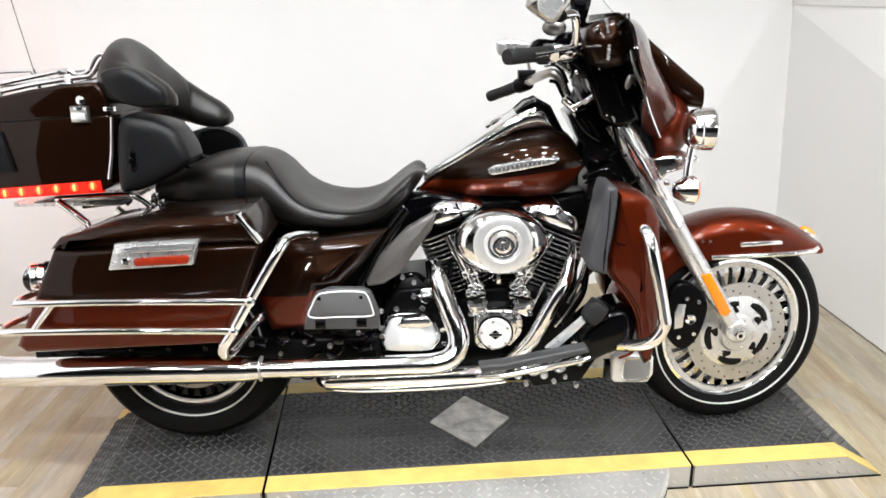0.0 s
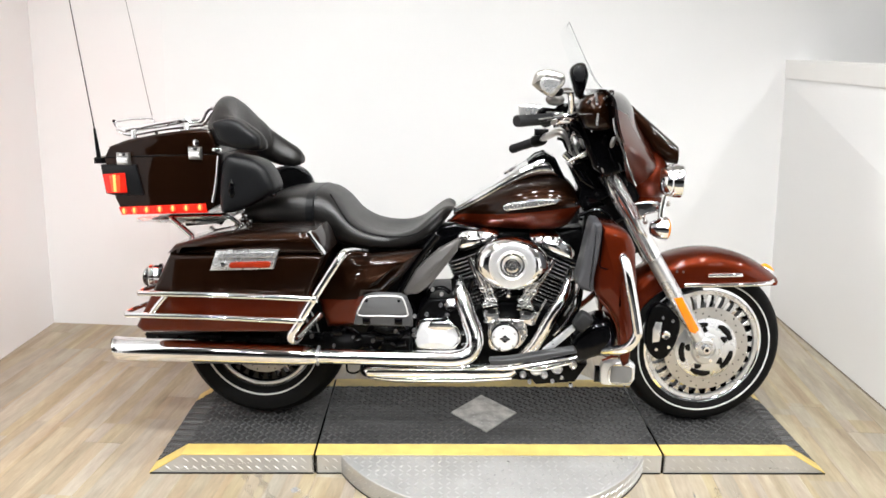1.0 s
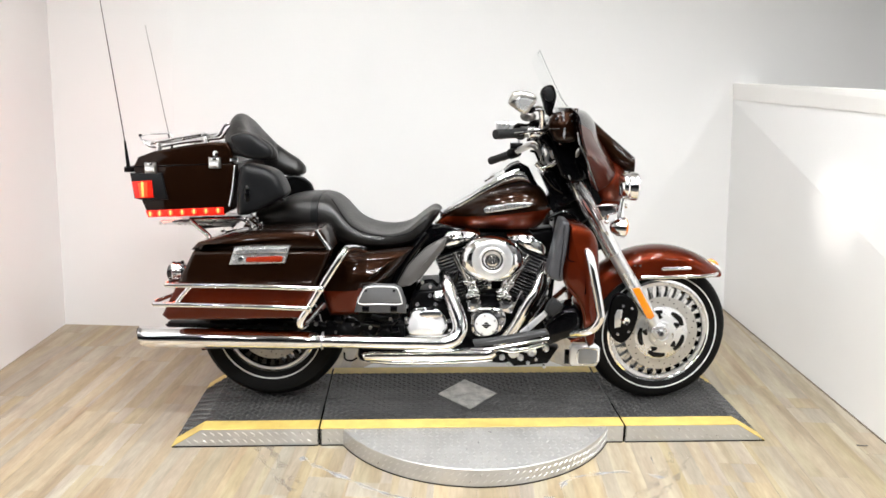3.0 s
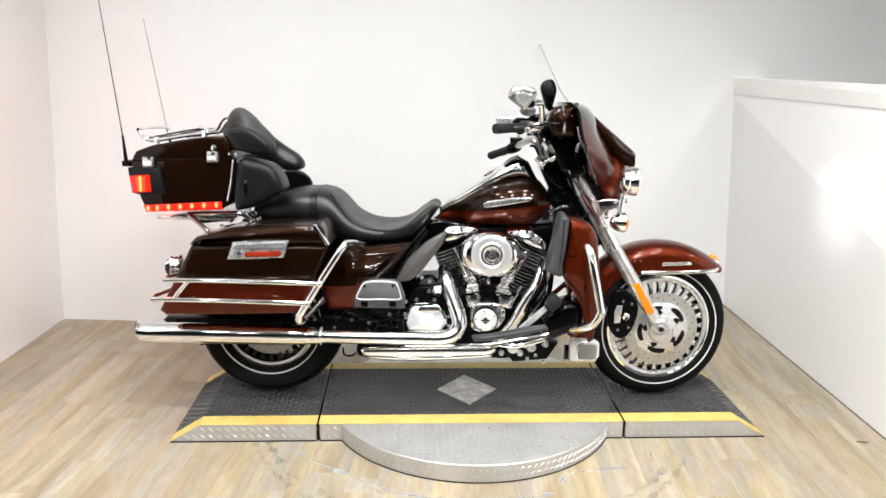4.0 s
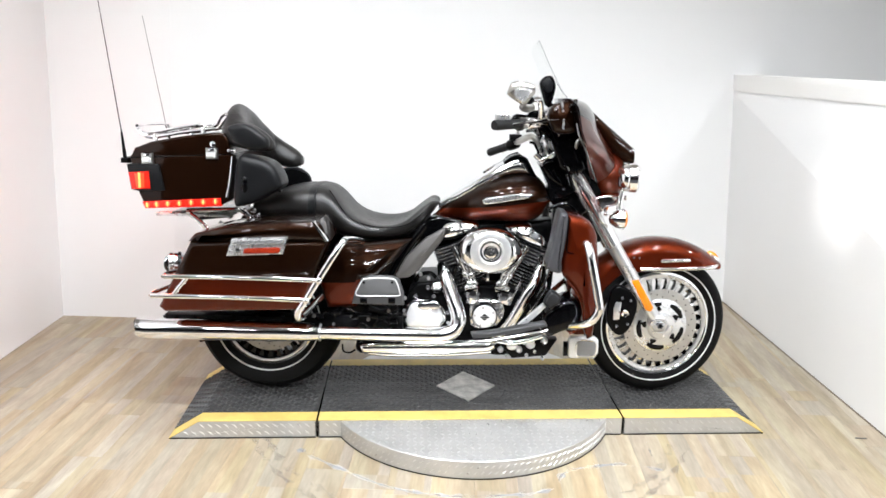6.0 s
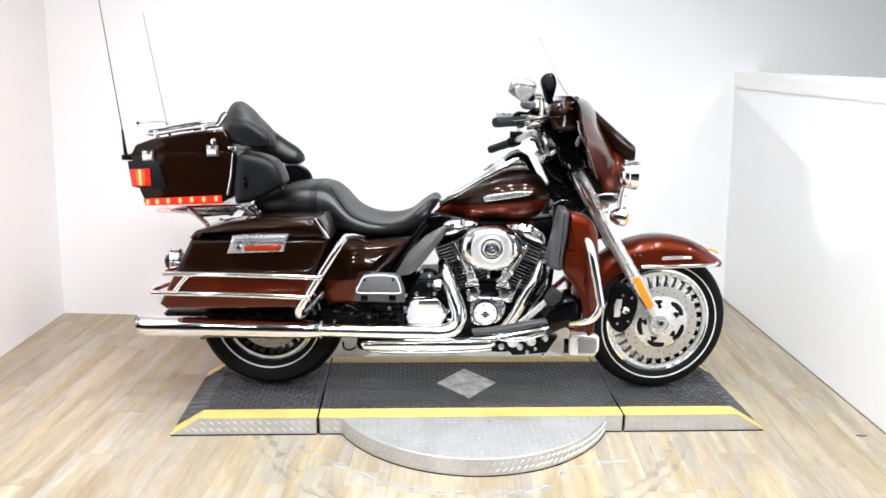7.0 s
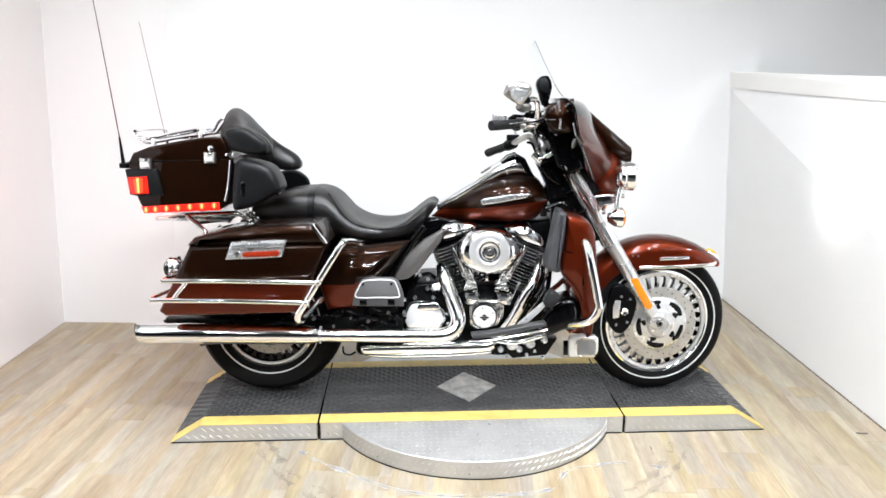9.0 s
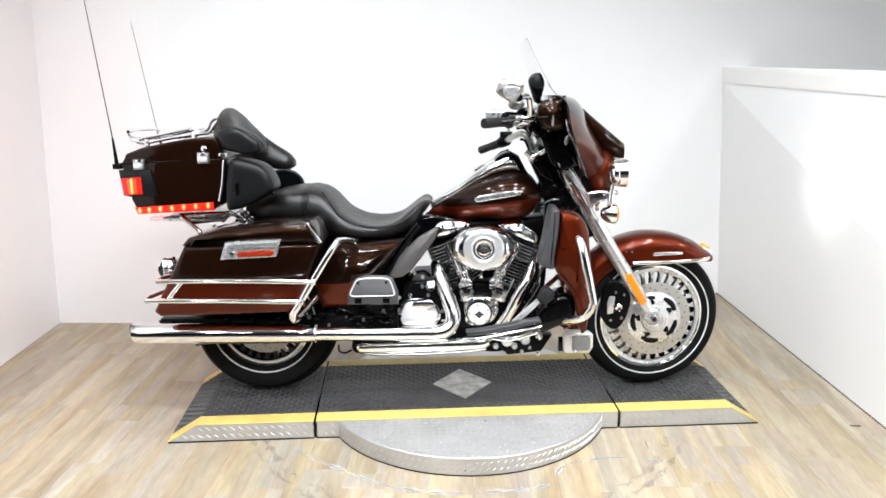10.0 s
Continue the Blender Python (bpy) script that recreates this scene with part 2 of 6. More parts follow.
def curve(pts, res=6, closed=False):
    """Catmull-Rom through the points (tuples of any length)."""
    p = [np.array(q, float) for q in pts]
    n = len(p)
    out = []
    for i in range(n if closed else n - 1):
        p0 = p[i - 1] if closed or i > 0 else 2 * p[0] - p[1]
        p1, p2 = p[i], p[(i + 1) % n]
        p3 = p[(i + 2) % n] if closed or i + 2 < n else 2 * p[-1] - p[-2]
        for k in range(res):
            t = k / res
            out.append(0.5 * (2 * p1 + (p2 - p0) * t + (2 * p0 - 5 * p1 + 4 * p2 - p3) * t * t + (3 * p1 - p0 - 3 * p2 + p3) * t ** 3))
    if not closed:
        out.append(p[-1])
    return out


def tube(pts, r, n=12, res=6, flat=1.0, closed=False):
    """A round bar swept along points; r: one radius or one per point. flat: the section's height over its width."""
    rs = r if isinstance(r, (list, tuple)) else [r] * len(pts)
    line = curve([(*p, q) for p, q in zip(pts, rs)], res, closed)
    centre = [Vector(c[:3]) for c in line]
    rings, side = [], None
    for i, c in enumerate(centre):
        a = centre[i - 1] if i or closed else c
        b = centre[(i + 1) % len(centre)] if i + 1 < len(centre) or closed else c
        d = (b - a).normalized()
        if side is None:
            side = d.cross(Vector((0, 1, 0)))
            if side.length < 0.1:
                side = d.cross(Vector((0, 0, 1)))
        side = (side - d * side.dot(d)).normalized()
        up = d.cross(side)
        q = line[i][3]
        rings.append([c + (side * math.cos(u) * flat + up * math.sin(u)) * q for u in (2 * math.pi * k / n for k in range(n))])
    return loft(rings, caps=not closed, loop=closed)


def offset(poly, d):
    """A polygon of (x, z) drawn in by d."""
    n = len(poly)
    area = sum(poly[i][0] * poly[(i + 1) % n][1] - poly[(i + 1) % n][0] * poly[i][1] for i in range(n))
    s = 1 if area > 0 else -1
    out = []
    for i in range(n):
        a, b, c = Vector(poly[i - 1]), Vector(poly[i]), Vector(poly[(i + 1) % n])
        u, v = (b - a).normalized(), (c - b).normalized()
        nu, nv = Vector((-u.y, u.x)) * s, Vector((-v.y, v.x)) * s
        w = nu + nv
        k = max(0.35, w.length_squared / 2)
        out.append(tuple(b + w * d / k))
    return out


def prism(poly, y0, y1, bevel=0.006, steps=3, smooth=0, bulge=0.0):
    """A polygon of (x, z) carried from y0 to y1 with rounded rims. smooth: rounds its corners. bulge: swells the y0 face."""
    p = [tuple(q) for q in (curve(poly, smooth, True) if smooth else poly)]
    rings = []
    sign = 1 if y1 > y0 else -1
    for k in range(steps + 1):
        a = math.pi / 2 * k / steps
        rings.append([(x, y0 + sign * bevel * (1 - math.cos(a)), z) for x, z in offset(p, bevel * (1 - math.sin(a)))])
    for k in range(steps, -1, -1):
        a = math.pi / 2 * k / steps
        rings.append([(x, y1 - sign * bevel * (1 - math.cos(a)), z) for x, z in offset(p, bevel * (1 - math.sin(a)))])
    if bulge:
        cx, cz = sum(q[0] for q in p) / len(p), sum(q[1] for q in p) / len(p)
        mid = [(cx + (x - cx) * 0.6, y - sign * bulge * 0.8, cz + (z - cz) * 0.6) for x, y, z in rings[0]]
        inn = [(cx + (x - cx) * 0.25, y - sign * bulge, cz + (z - cz) * 0.25) for x, y, z in rings[0]]
        rings = [inn, mid] + rings
    return loft(rings)


def pillow(poly, y0, y1, smooth=4, e=2.6, n=8):
    """A padded form: an outline of (x, z) swollen from y0 to y1."""
    p = [tuple(q) for q in curve(poly, smooth, True)]
    cx, cz = sum(q[0] for q in p) / len(p), sum(q[1] for q in p) / len(p)
    mid, h = (y0 + y1) / 2, (y1 - y0) / 2
    rings = []
    for k in range(-n, n + 1):
        a = math.pi / 2 * k / n
        s, y = max(0.02, math.cos(a)) ** (2 / e), mid + h * math.copysign(abs(math.sin(a)) ** (2 / e), k)
        rings.append([(cx + (x - cx) * s, y, cz + (z - cz) * s) for x, z in p])
    return loft(rings)


def sample(table, x):
    """Smooth value at x of a table of (x, value)."""
    xs = [q[0] for q in table]
    if x <= xs[0]:
        return table[0][1]
    if x >= xs[-1]:
        return table[-1][1]
    i = max(k for k in range(len(xs)) if xs[k] <= x)
    i = min(i, len(xs) - 2)
    def slope(k):
        a, b = max(0, k - 1), min(len(xs) - 1, k + 1)
        return (table[b][1] - table[a][1]) / (xs[b] - xs[a])
    h = xs[i + 1] - xs[i]
    t = (x - xs[i]) / h
    m0, m1 = slope(i) * h, slope(i + 1) * h
    p0, p1 = table[i][1], table[i + 1][1]
    return (2 * t ** 3 - 3 * t * t + 1) * p0 + (t ** 3 - 2 * t * t + t) * m0 + (3 * t * t - 2 * t ** 3) * p1 + (t ** 3 - t * t) * m1


def hull(top, bot, half, n=26, ring=28, e=2.4, y=0.0, dish=None):
    """A long rounded body: top and bottom line (x, z) and half width (x, w); dish: depth of a hollow along the top."""
    x0, x1 = max(top[0][0], bot[0][0]), min(top[-1][0], bot[-1][0])
    rings = []
    for i in range(n + 1):
        x = x0 + (x1 - x0) * (0.5 - 0.5 * math.cos(math.pi * i / n))
        zt, zb, w = sample(top, x), sample(bot, x), max(0.002, sample(half, x))
        h, mid = max(0.002, (zt - zb) / 2), (zt + zb) / 2
        r = []
        for k in range(ring):
            a = 2 * math.pi * k / ring
            c, s = math.cos(a), math.sin(a)
            yy = w * math.copysign(abs(c) ** (2 / e), c)
            zz = mid + h * math.copysign(abs(s) ** (2 / e), s)
            if dish and s > 0:
                zz -= sample(dish, x) * (1 - (yy / w) ** 2) * s
            r.append((x, y + yy, zz))
        rings.append(r)
    return loft(rings)


def lathe(profile, centre, axis=(0, -1, 0), n=32):
    """profile of (radius, distance along the axis)."""
    m = Matrix.Translation(centre) @ Vector(axis).to_track_quat("Z", "Y").to_matrix().to_4x4()
    rings = [[m @ Vector((r * math.cos(2 * math.pi * k / n), r * math.sin(2 * math.pi * k / n), a)) for k in range(n)] for r, a in profile]
    return loft(rings, caps=profile[0] != profile[-1], loop=False)


def ring(profile, centre, axis=(0, -1, 0), n=48):
    """A closed section of (radius, distance) turned about the axis."""
    m = Matrix.Translation(centre) @ Vector(axis).to_track_quat("Z", "Y").to_matrix().to_4x4()
    rings = [[m @ Vector((r * math.cos(2 * math.pi * k / n), r * math.sin(2 * math.pi * k / n), a)) for r, a in profile] for k in range(n)]
    return loft(rings, loop=True)


def box(c, s, bevel=0.004, m=None):
    """A block with rounded edges: centre, size, an extra turn."""
    x, y, z = (v / 2 for v in s)
    geo = prism([(-x, -z), (x, -z), (x, z), (-x, z)], -y, y, min(bevel, x * 0.9, z * 0.9), 2)
    return moved(geo, Matrix.Translation(c) @ (m or Matrix()))


def ball(c, r, stretch=(1, 1, 1), n=16, m=None):
    prof = [(max(1e-4, math.sin(math.pi * k / n)), -math.cos(math.pi * k / n)) for k in range(n + 1)]
    geo = lathe(prof, (0, 0, 0), (0, 0, 1), n * 2)
    return moved(geo, Matrix.Translation(c) @ (m or Matrix()) @ Matrix.Diagonal((r * stretch[0], r * stretch[1], r * stretch[2], 1)))


def bolt(c, r=0.007, h=0.006, axis=(0, -1, 0)):
    return lathe([(r * 0.55, -0.004), (r, -0.004), (r, h * 0.7), (r * 0.8, h), (r * 0.45, h), (r * 0.4, h * 0.6)], c, axis, 10)


def bare(name, geo, mat, smooth=40):
    me = bpy.data.meshes.new(name)
    me.from_pydata([tuple(v) for v in geo[0]], [], geo[1])
    me.validate()
    bm = bmesh.new()
    bm.from_mesh(me)
    bmesh.ops.recalc_face_normals(bm, faces=bm.faces)
    bm.to_mesh(me)
    bm.free()
    if smooth:
        me.polygons.foreach_set("use_smooth", [True] * len(me.polygons))
        me.set_sharp_from_angle(angle=radians(smooth))
    me.materials.append(mat)
    return new(name, me)


def part(name, geo, mat, parent, label="", smooth=40):
    ob = bare(name, geo, mat, smooth)
    ob.parent = parent
    if label:
        ob["label"] = label
    return ob


def thing(name, geo, mat, label, category, group="", kind="", smooth=40):
    return tagged(bare(name, geo, mat, smooth), label, category, group, kind)


def empty(name, m, label, category, group="", kind=""):
    ob = new(name)
    ob.empty_display_size = 0.1
    ob.matrix_world = m
    return tagged(ob, label, category, group, kind)


# ---------------------------------------------------------------- the booth
def slab(a, b, z0, z1, thick, lean_a=0.0, lean_b=0.0):
    """A wall from plan point a to b, its thickness to the left of a -> b; the ends lean in x by so many metres a metre."""
    d = (Vector(b) - Vector(a)).normalized()
    n = Vector((-d.y, d.x)) * thick
    p = [Vector(a), Vector(b), Vector(b) + n, Vector(a) + n]
    k = (lean_a, lean_b, lean_b, lean_a)
    v = [(q.x + s * z0, q.y, z0) for q, s in zip(p, k)] + [(q.x + s * z1, q.y, z1) for q, s in zip(p, k)]
    return v, [(0, 3, 2, 1), (4, 5, 6, 7), (0, 1, 5, 4), (1, 2, 6, 5), (2, 3, 7, 6), (3, 0, 4, 7)]


CORNER_L, KINK, CORNER_R = (-2.262, 0.890), (-1.615, 0.893), (1.600, 1.480)
FAR_R = (CORNER_R[0] + 2.6, CORNER_R[1] + 2.6 * (CORNER_R[1] - KINK[1]) / (CORNER_R[0] - KINK[0]))
FRONT_L = (-2.10, -2.05)
FRONT_R = (CORNER_R[0] + 0.23, -2.25)
thing("wall_north", slab(FAR_R, KINK, 0, CEIL, -0.12, 0.0, 0.05), M["wall"], "white painted back wall with faint marks", "wall", kind="structure")
thing("wall_north_return", slab(KINK, CORNER_L, 0, CEIL, -0.12, 0.05, 0.05), M["wall"], "white painted short wall panel beside the back wall", "wall", kind="structure")
thing("wall_west", slab(CORNER_L, FRONT_L, 0, CEIL, -0.12, 0.05, 0.05), M["wall"], "white painted side wall of the photo booth", "wall", kind="structure")
thing("wall_east_low", slab(FRONT_R, CORNER_R, 0, 1.285, -0.12, 0.075, -0.063), M["wall"], "white painted half-height partition wall", "wall", kind="structure")
thing("wall_south", slab((-6.0, -8.0), (6.2, -8.0), 0, CEIL, -0.12), M["shop"], "dark wall closing the shop", "wall", kind="structure")
thing("wall_far_west", slab((-6.0, 2.6), (-6.0, -8.0), 0, CEIL, -0.12), M["shop"], "dark side wall of the shop", "wall", kind="structure")
thing("wall_far_east", slab((6.2, -8.0), (6.2, 2.6), 0, CEIL, -0.12), M["shop"], "dark side wall of the shop", "wall", kind="structure")
thing("wall_far_north", slab((6.2, 2.6), (-6.0, 2.6), 0, CEIL, -0.12), M["shop"], "dark rear wall of the shop", "wall", kind="structure")
cap = slab((FRONT_R[0] - 0.005, FRONT_R[1]), (CORNER_R[0] - 0.005, CORNER_R[1] - 0.005), 1.2845, 1.375, -0.15, 0.075, -0.063)
thing("ledge_trim", cap, M["ledge"], "white ledge capping the half-height partition", "ledge", kind="structure")
thing("ceiling", box((0.1, -2.7, CEIL + 0.05), (12.6, 10.9, 0.1), 0.002), M["ceiling"], "plain white ceiling with round downlights", "ceiling", kind="structure", smooth=0)
floor = thing("floor", box((0.1, -2.7, -0.06), (12.6, 10.9, 0.1), 0.002), M["subfloor"], "wood-look vinyl plank floor in mixed tan tones", "floor", kind="structure", smooth=0)


# ---------------------------------------------------------------- the lift
LIFT = pose(0.021, -0.0475, 0, 0, 0, 5.15)
HALF, STRIP = 0.300, 0.070
lift = empty("motorcycle_lift", LIFT, "low steel motorcycle lift with black rubber deck and yellow edges", "vehicle lift")
def lugs(places, size=0.011, thin=0.0028, high=0.0016):
    """Raised tread bars: places of (matrix, angle)."""
    verts, faces = [], []
    for m, a in places:
        c, s = math.cos(a), math.sin(a)
        k = len(verts)
        for u, v, z in ((-size, 0, 0), (0, -thin, 0), (size, 0, 0), (0, thin, 0), (-size * 0.6, 0, high), (0, -thin * 0.5, high), (size * 0.6, 0, high), (0, thin * 0.5, high)):
            verts.append(tuple(m @ Vector((u * c - v * s, u * s + v * c, z))))
        faces += [(k, k + 1, k + 5, k + 4), (k + 1, k + 2, k + 6, k + 5), (k + 2, k + 3, k + 7, k + 6), (k + 3, k, k + 4, k + 7), (k + 4, k + 5, k + 6, k + 7)]
    return verts, faces


def tread_grid(x0, x1, y0, y1, step, inside=lambda x, y: True):
    out, i = [], 0
    x = x0 + step / 2
    while x < x1:
        j = 0
        y = y0 + step / 2
        while y < y1:
            if inside(x, y):
                out.append((x, y, math.radians(45 if (i + j) % 2 else -45)))
            y += step
            j += 1
        x += step
        i += 1
    return out


def band(u, z, v0, v1, thick=0.004, lift_by=0.0):
    """A sheet that follows the deck's line (u, z) from v0 to v1."""
    top = [(a, b + lift_by) for a, b in zip(u, z)]
    low = [(a, b + lift_by - thick) for a, b in zip(u, z)][::-1]
    return prism(top + low, v0, v1, 0.0015, 1)


SECTIONS = (("rear_deck", [-1.172, -1.055, -0.606], [0.004, DECK, DECK]), ("middle_deck", [-0.598, 0.598], [DECK, DECK]), ("front_deck", [0.606, 1.062, 1.178], [DECK, DECK, 0.004]))
for name, us, zs in SECTIONS:
    inner = [(u, z - 0.004) for u, z in zip(us, zs)]
    poly = inner + [(us[-1], 0.0), (us[0], 0.0)]
    deck = part(name, prism(poly, -HALF, HALF, 0.0003, 1), M["tread"], lift, "bright aluminium tread plate deck", 20)
    part("yellow_edge", band(us, zs, -HALF - 0.002, -HALF + STRIP), M["yellow"], deck, "worn yellow painted edge", 20)
    part("yellow_edge", band(us, zs, HALF - STRIP, HALF + 0.002), M["yellow"], deck, "worn yellow painted edge", 20)
    mat = part("rubber_mat", band(us, zs, -HALF + STRIP + 0.001, HALF - STRIP - 0.001), M["mat"], deck, "black ribbed rubber mat", 20)
    # black strip in place of the shadow line under the deck
    part("base_gap", box(((us[0] + us[-1]) / 2, -HALF, 0.002), (us[-1] - us[0] - 0.004, 0.008, 0.004), 0.001), M["gloss"], deck, "dark strip painted as the shade at the foot", 0)
    part("joint_gap", box((us[0] if us[0] > -1 else us[-1], -0.002, DECK / 2), (0.012, HALF * 2 - 0.004, DECK - 0.006), 0.001), M["gloss"], deck, "dark joint", 0)
    places = []
    flat0, flat1 = (us[0] if us[0] > -1 else us[1]), (us[-1] if us[-1] < 1 else us[1])
    hole = (lambda x, y: abs(x - 0.0) / 0.135 + abs(y + 0.0) / 0.158 > 1) if name == "middle_deck" else (lambda x, y: True)
    for x, y, a in tread_grid(flat0, flat1, -HALF + STRIP, HALF - STRIP, 0.021, hole):
        places.append((Matrix.Translation((x, y, DECK)), a))
    for i in (0, len(us) - 1):
        if abs(us[i]) > 1:
            lo, hi = (0, 1) if i == 0 else (i - 1, i)
            run, rise = us[hi] - us[lo], zs[hi] - zs[lo]
            length = math.hypot(run, rise)
            t = Matrix.Translation((us[lo], 0, zs[lo])) @ Matrix.Rotation(math.atan2(-rise, run), 4, "Y")
            for x, y, a in tread_grid(0.0, length, -HALF + STRIP, HALF - STRIP, 0.021):
                places.append((t @ Matrix.Translation((x, y, 0)), a))
    tagged(part("tread_relief", lugs(places, 0.0128, 0.0038, 0.0036), M["mat_lug"], deck, "", 0), kind="stuff")
    face = []
    for x, z, a in tread_grid(us[0] + 0.02, us[-1] - 0.02, 0.006, DECK - 0.006, 0.031):
        edge = DECK if flat0 - 0.01 <= x <= flat1 + 0.01 else DECK * max(0.0, 1 - min(abs(x - flat0), abs(x - flat1)) / 0.117)
        if z < edge - 0.012:
            face.append((Matrix.Translation((x, -HALF, z)) @ Matrix.Rotation(radians(90), 4, "X"), radians(-40)))
    tagged(part("side_tread_relief", lugs(face, 0.0135, 0.0030, 0.0024), M["lug"], deck, "", 0), kind="stuff")
DISC_C, DISC_R, DISC_Z = Vector((0.012, -0.030, 0)), 0.588, 0.070
disc = part("turntable", moved(lathe([(DISC_R - 0.01, 0.0), (DISC_R, 0.0), (DISC_R, DISC_Z - 0.002), (DISC_R - 0.003, DISC_Z)], (0, 0, 0), (0, 0, 1), 96), Matrix.Translation(DISC_C)),
            M["tread"], lift, "round aluminium tread plate turntable", 30)
places = [(Matrix.Translation((x, y, DISC_Z)), a) for x, y, a in
          tread_grid(-0.6, 0.62, -0.64, -HALF, 0.026, lambda x, y: math.hypot(x - DISC_C.x, y - DISC_C.y) < DISC_R - 0.012)]
tagged(part("tread_relief", lugs(places, 0.0105, 0.0028, 0.0024), M["lug"], disc, "", 0), kind="stuff")
# black band in place of the shadow line under the turntable
part("base_gap", moved(lathe([(DISC_R - 0.01, 0.0), (DISC_R + 0.002, 0.0), (DISC_R + 0.002, 0.004), (DISC_R - 0.01, 0.004)], (0, 0, 0), (0, 0, 1), 96), Matrix.Translation(DISC_C)), M["gloss"], disc, "dark strip painted as the shade at the foot")
rim = []
for k in range(56):
    for j in range(2):
        a = -math.pi / 2 + (k - 28) * 0.044 + j * 0.022
        m = Matrix.Translation((DISC_C.x + DISC_R * math.cos(a), DISC_C.y + DISC_R * math.sin(a), 0.022 + 0.026 * j)) @ Matrix.Rotation(a + math.pi / 2, 4, "Z") @ Matrix.Rotation(radians(90), 4, "X")
        rim.append((m, radians(40)))
tagged(part("rim_tread_relief", lugs(rim, 0.0120, 0.0024, 0.0020), M["lug"], disc, "", 0), kind="stuff")
dia = part("diamond_plate", prism([(-0.127, 0.0), (0.0, -0.150), (0.127, 0.0), (0.0, 0.150)], -0.001, 0.004, 0.0008, 1), M["dull"], lift, "bare aluminium diamond-shaped tread plate")
dia.matrix_basis = pose(0, 0, DECK, 90, 0, 0)
for u, v in ((-0.108, 0.0), (0.108, 0.0), (0.0, -0.128), (0.0, 0.128)):
    screw = part("plate_screw", bolt((u, v, DECK + 0.002), 0.005, 0.002, (0, 0, 1)), M["iron"], lift)
places = [(Matrix.Translation((x, y, DECK + 0.001)), a) for x, y, a in tread_grid(-0.13, 0.13, -0.15, 0.15, 0.026, lambda x, y: abs(x) / 0.127 + abs(y) / 0.15 < 0.88)]
tagged(part("tread_relief", lugs(places, 0.0125, 0.0030, 0.0030), M["lug"], dia, "", 0), kind="stuff").matrix_basis = pose(0, 0, DECK, 90, 0, 0).inverted()

# ---------------------------------------------------------------- the motorcycle, built in its own frame: x ahead, z up from the deck
bike = empty("motorcycle", pose(0, 0, DECK + 0.001, LEAN), "brown and copper touring motorcycle, chrome trim, lit red tail lamps", "motorcycle")
FW = (0.806, 0.306)
RW = (-0.797, 0.273)
RT = 0.292
FW_TURN = (0.808, 0, 0)


def wheel(name, cx, wide, fold, spoke_mat, face_mat, k, stripe):
    """Tyre with white stripe, cast rim with many thin spokes, hub. k: size of the rim against the tyre, stripe: radius of the white line."""
    c = (cx, 0, RT)
    w = wide / 2
    tyre_part = part(name, ring([(0.216 * k, -w * 0.72), (0.216 * k + 0.022, -w * 0.95), (0.258, -w), (RT - 0.016, -w * 0.82), (RT - 0.004, -w * 0.45), (RT, 0), (RT - 0.004, w * 0.45),
                                 (RT - 0.016, w * 0.82), (0.258, w), (0.216 * k + 0.022, w * 0.95), (0.216 * k, w * 0.72)], c, n=72), M["rubber"], bike, "black tyre with a thin white sidewall stripe")
    part("white_stripe", ring([(stripe - 0.002, w * 0.94), (stripe + 0.002, w * 0.94), (stripe + 0.002, w + 0.0012), (stripe - 0.002, w + 0.0012)], c, n=72), M["white_stripe"], tyre_part, "thin white stripe")
    rim_part = part("rim", ring([(0.221 * k, w * 0.80), (0.222 * k, w * 0.70), (0.206 * k, w * 0.60), (0.202 * k, w * 0.64), (0.204 * k, w * 0.72), (0.213 * k, w * 0.84)], c, n=72), M["chrome"], bike, "polished cast wheel rim")
    part("rim_barrel", ring([(0.206 * k, w * 0.60), (0.196 * k, w * 0.3), (0.196 * k, -w * 0.3), (0.206 * k, -w * 0.62), (0.221 * k, -w * 0.78), (0.214 * k, -w * 0.8), (0.198 * k, -w * 0.66), (0.186 * k, -w * 0.3), (0.186 * k, w * 0.3), (0.200 * k, w * 0.58)], c, n=72),
         M["gloss"], rim_part, "black wheel barrel")
    for i in range(fold):
        a = 2 * math.pi * i / fold
        flare = [(r * k, h) for r, h in ((0.070, 0.0075), (0.130, 0.0062), (0.165, 0.0056), (0.182, 0.0080), (0.192, 0.0125), (0.199, 0.0200))]
        poly = [(r, h) for r, h in flare] + [(r, -h) for r, h in reversed(flare)]
        turn = Matrix.Translation(c) @ Matrix.Rotation(-a, 4, "Y")
        spoke = part("spoke", moved(prism(poly, -w * 0.60, -w * 0.22, 0.0015, 1), turn), spoke_mat, rim_part)
        part("spoke_face", moved(prism(offset(poly, 0.0008), -w * 0.60 - 0.0012, -w * 0.59, 0.0006, 1), turn), face_mat, spoke, "flat spoke face")
    part("hub", lathe([(0.03, -0.075), (0.045, -0.07), (0.055, -0.04), (0.075, -0.03), (0.075, 0.03), (0.055, 0.04), (0.045, 0.07), (0.03, 0.078), (0.012, 0.082)], c), M["satin"], bike, "cast aluminium hub")
    return c


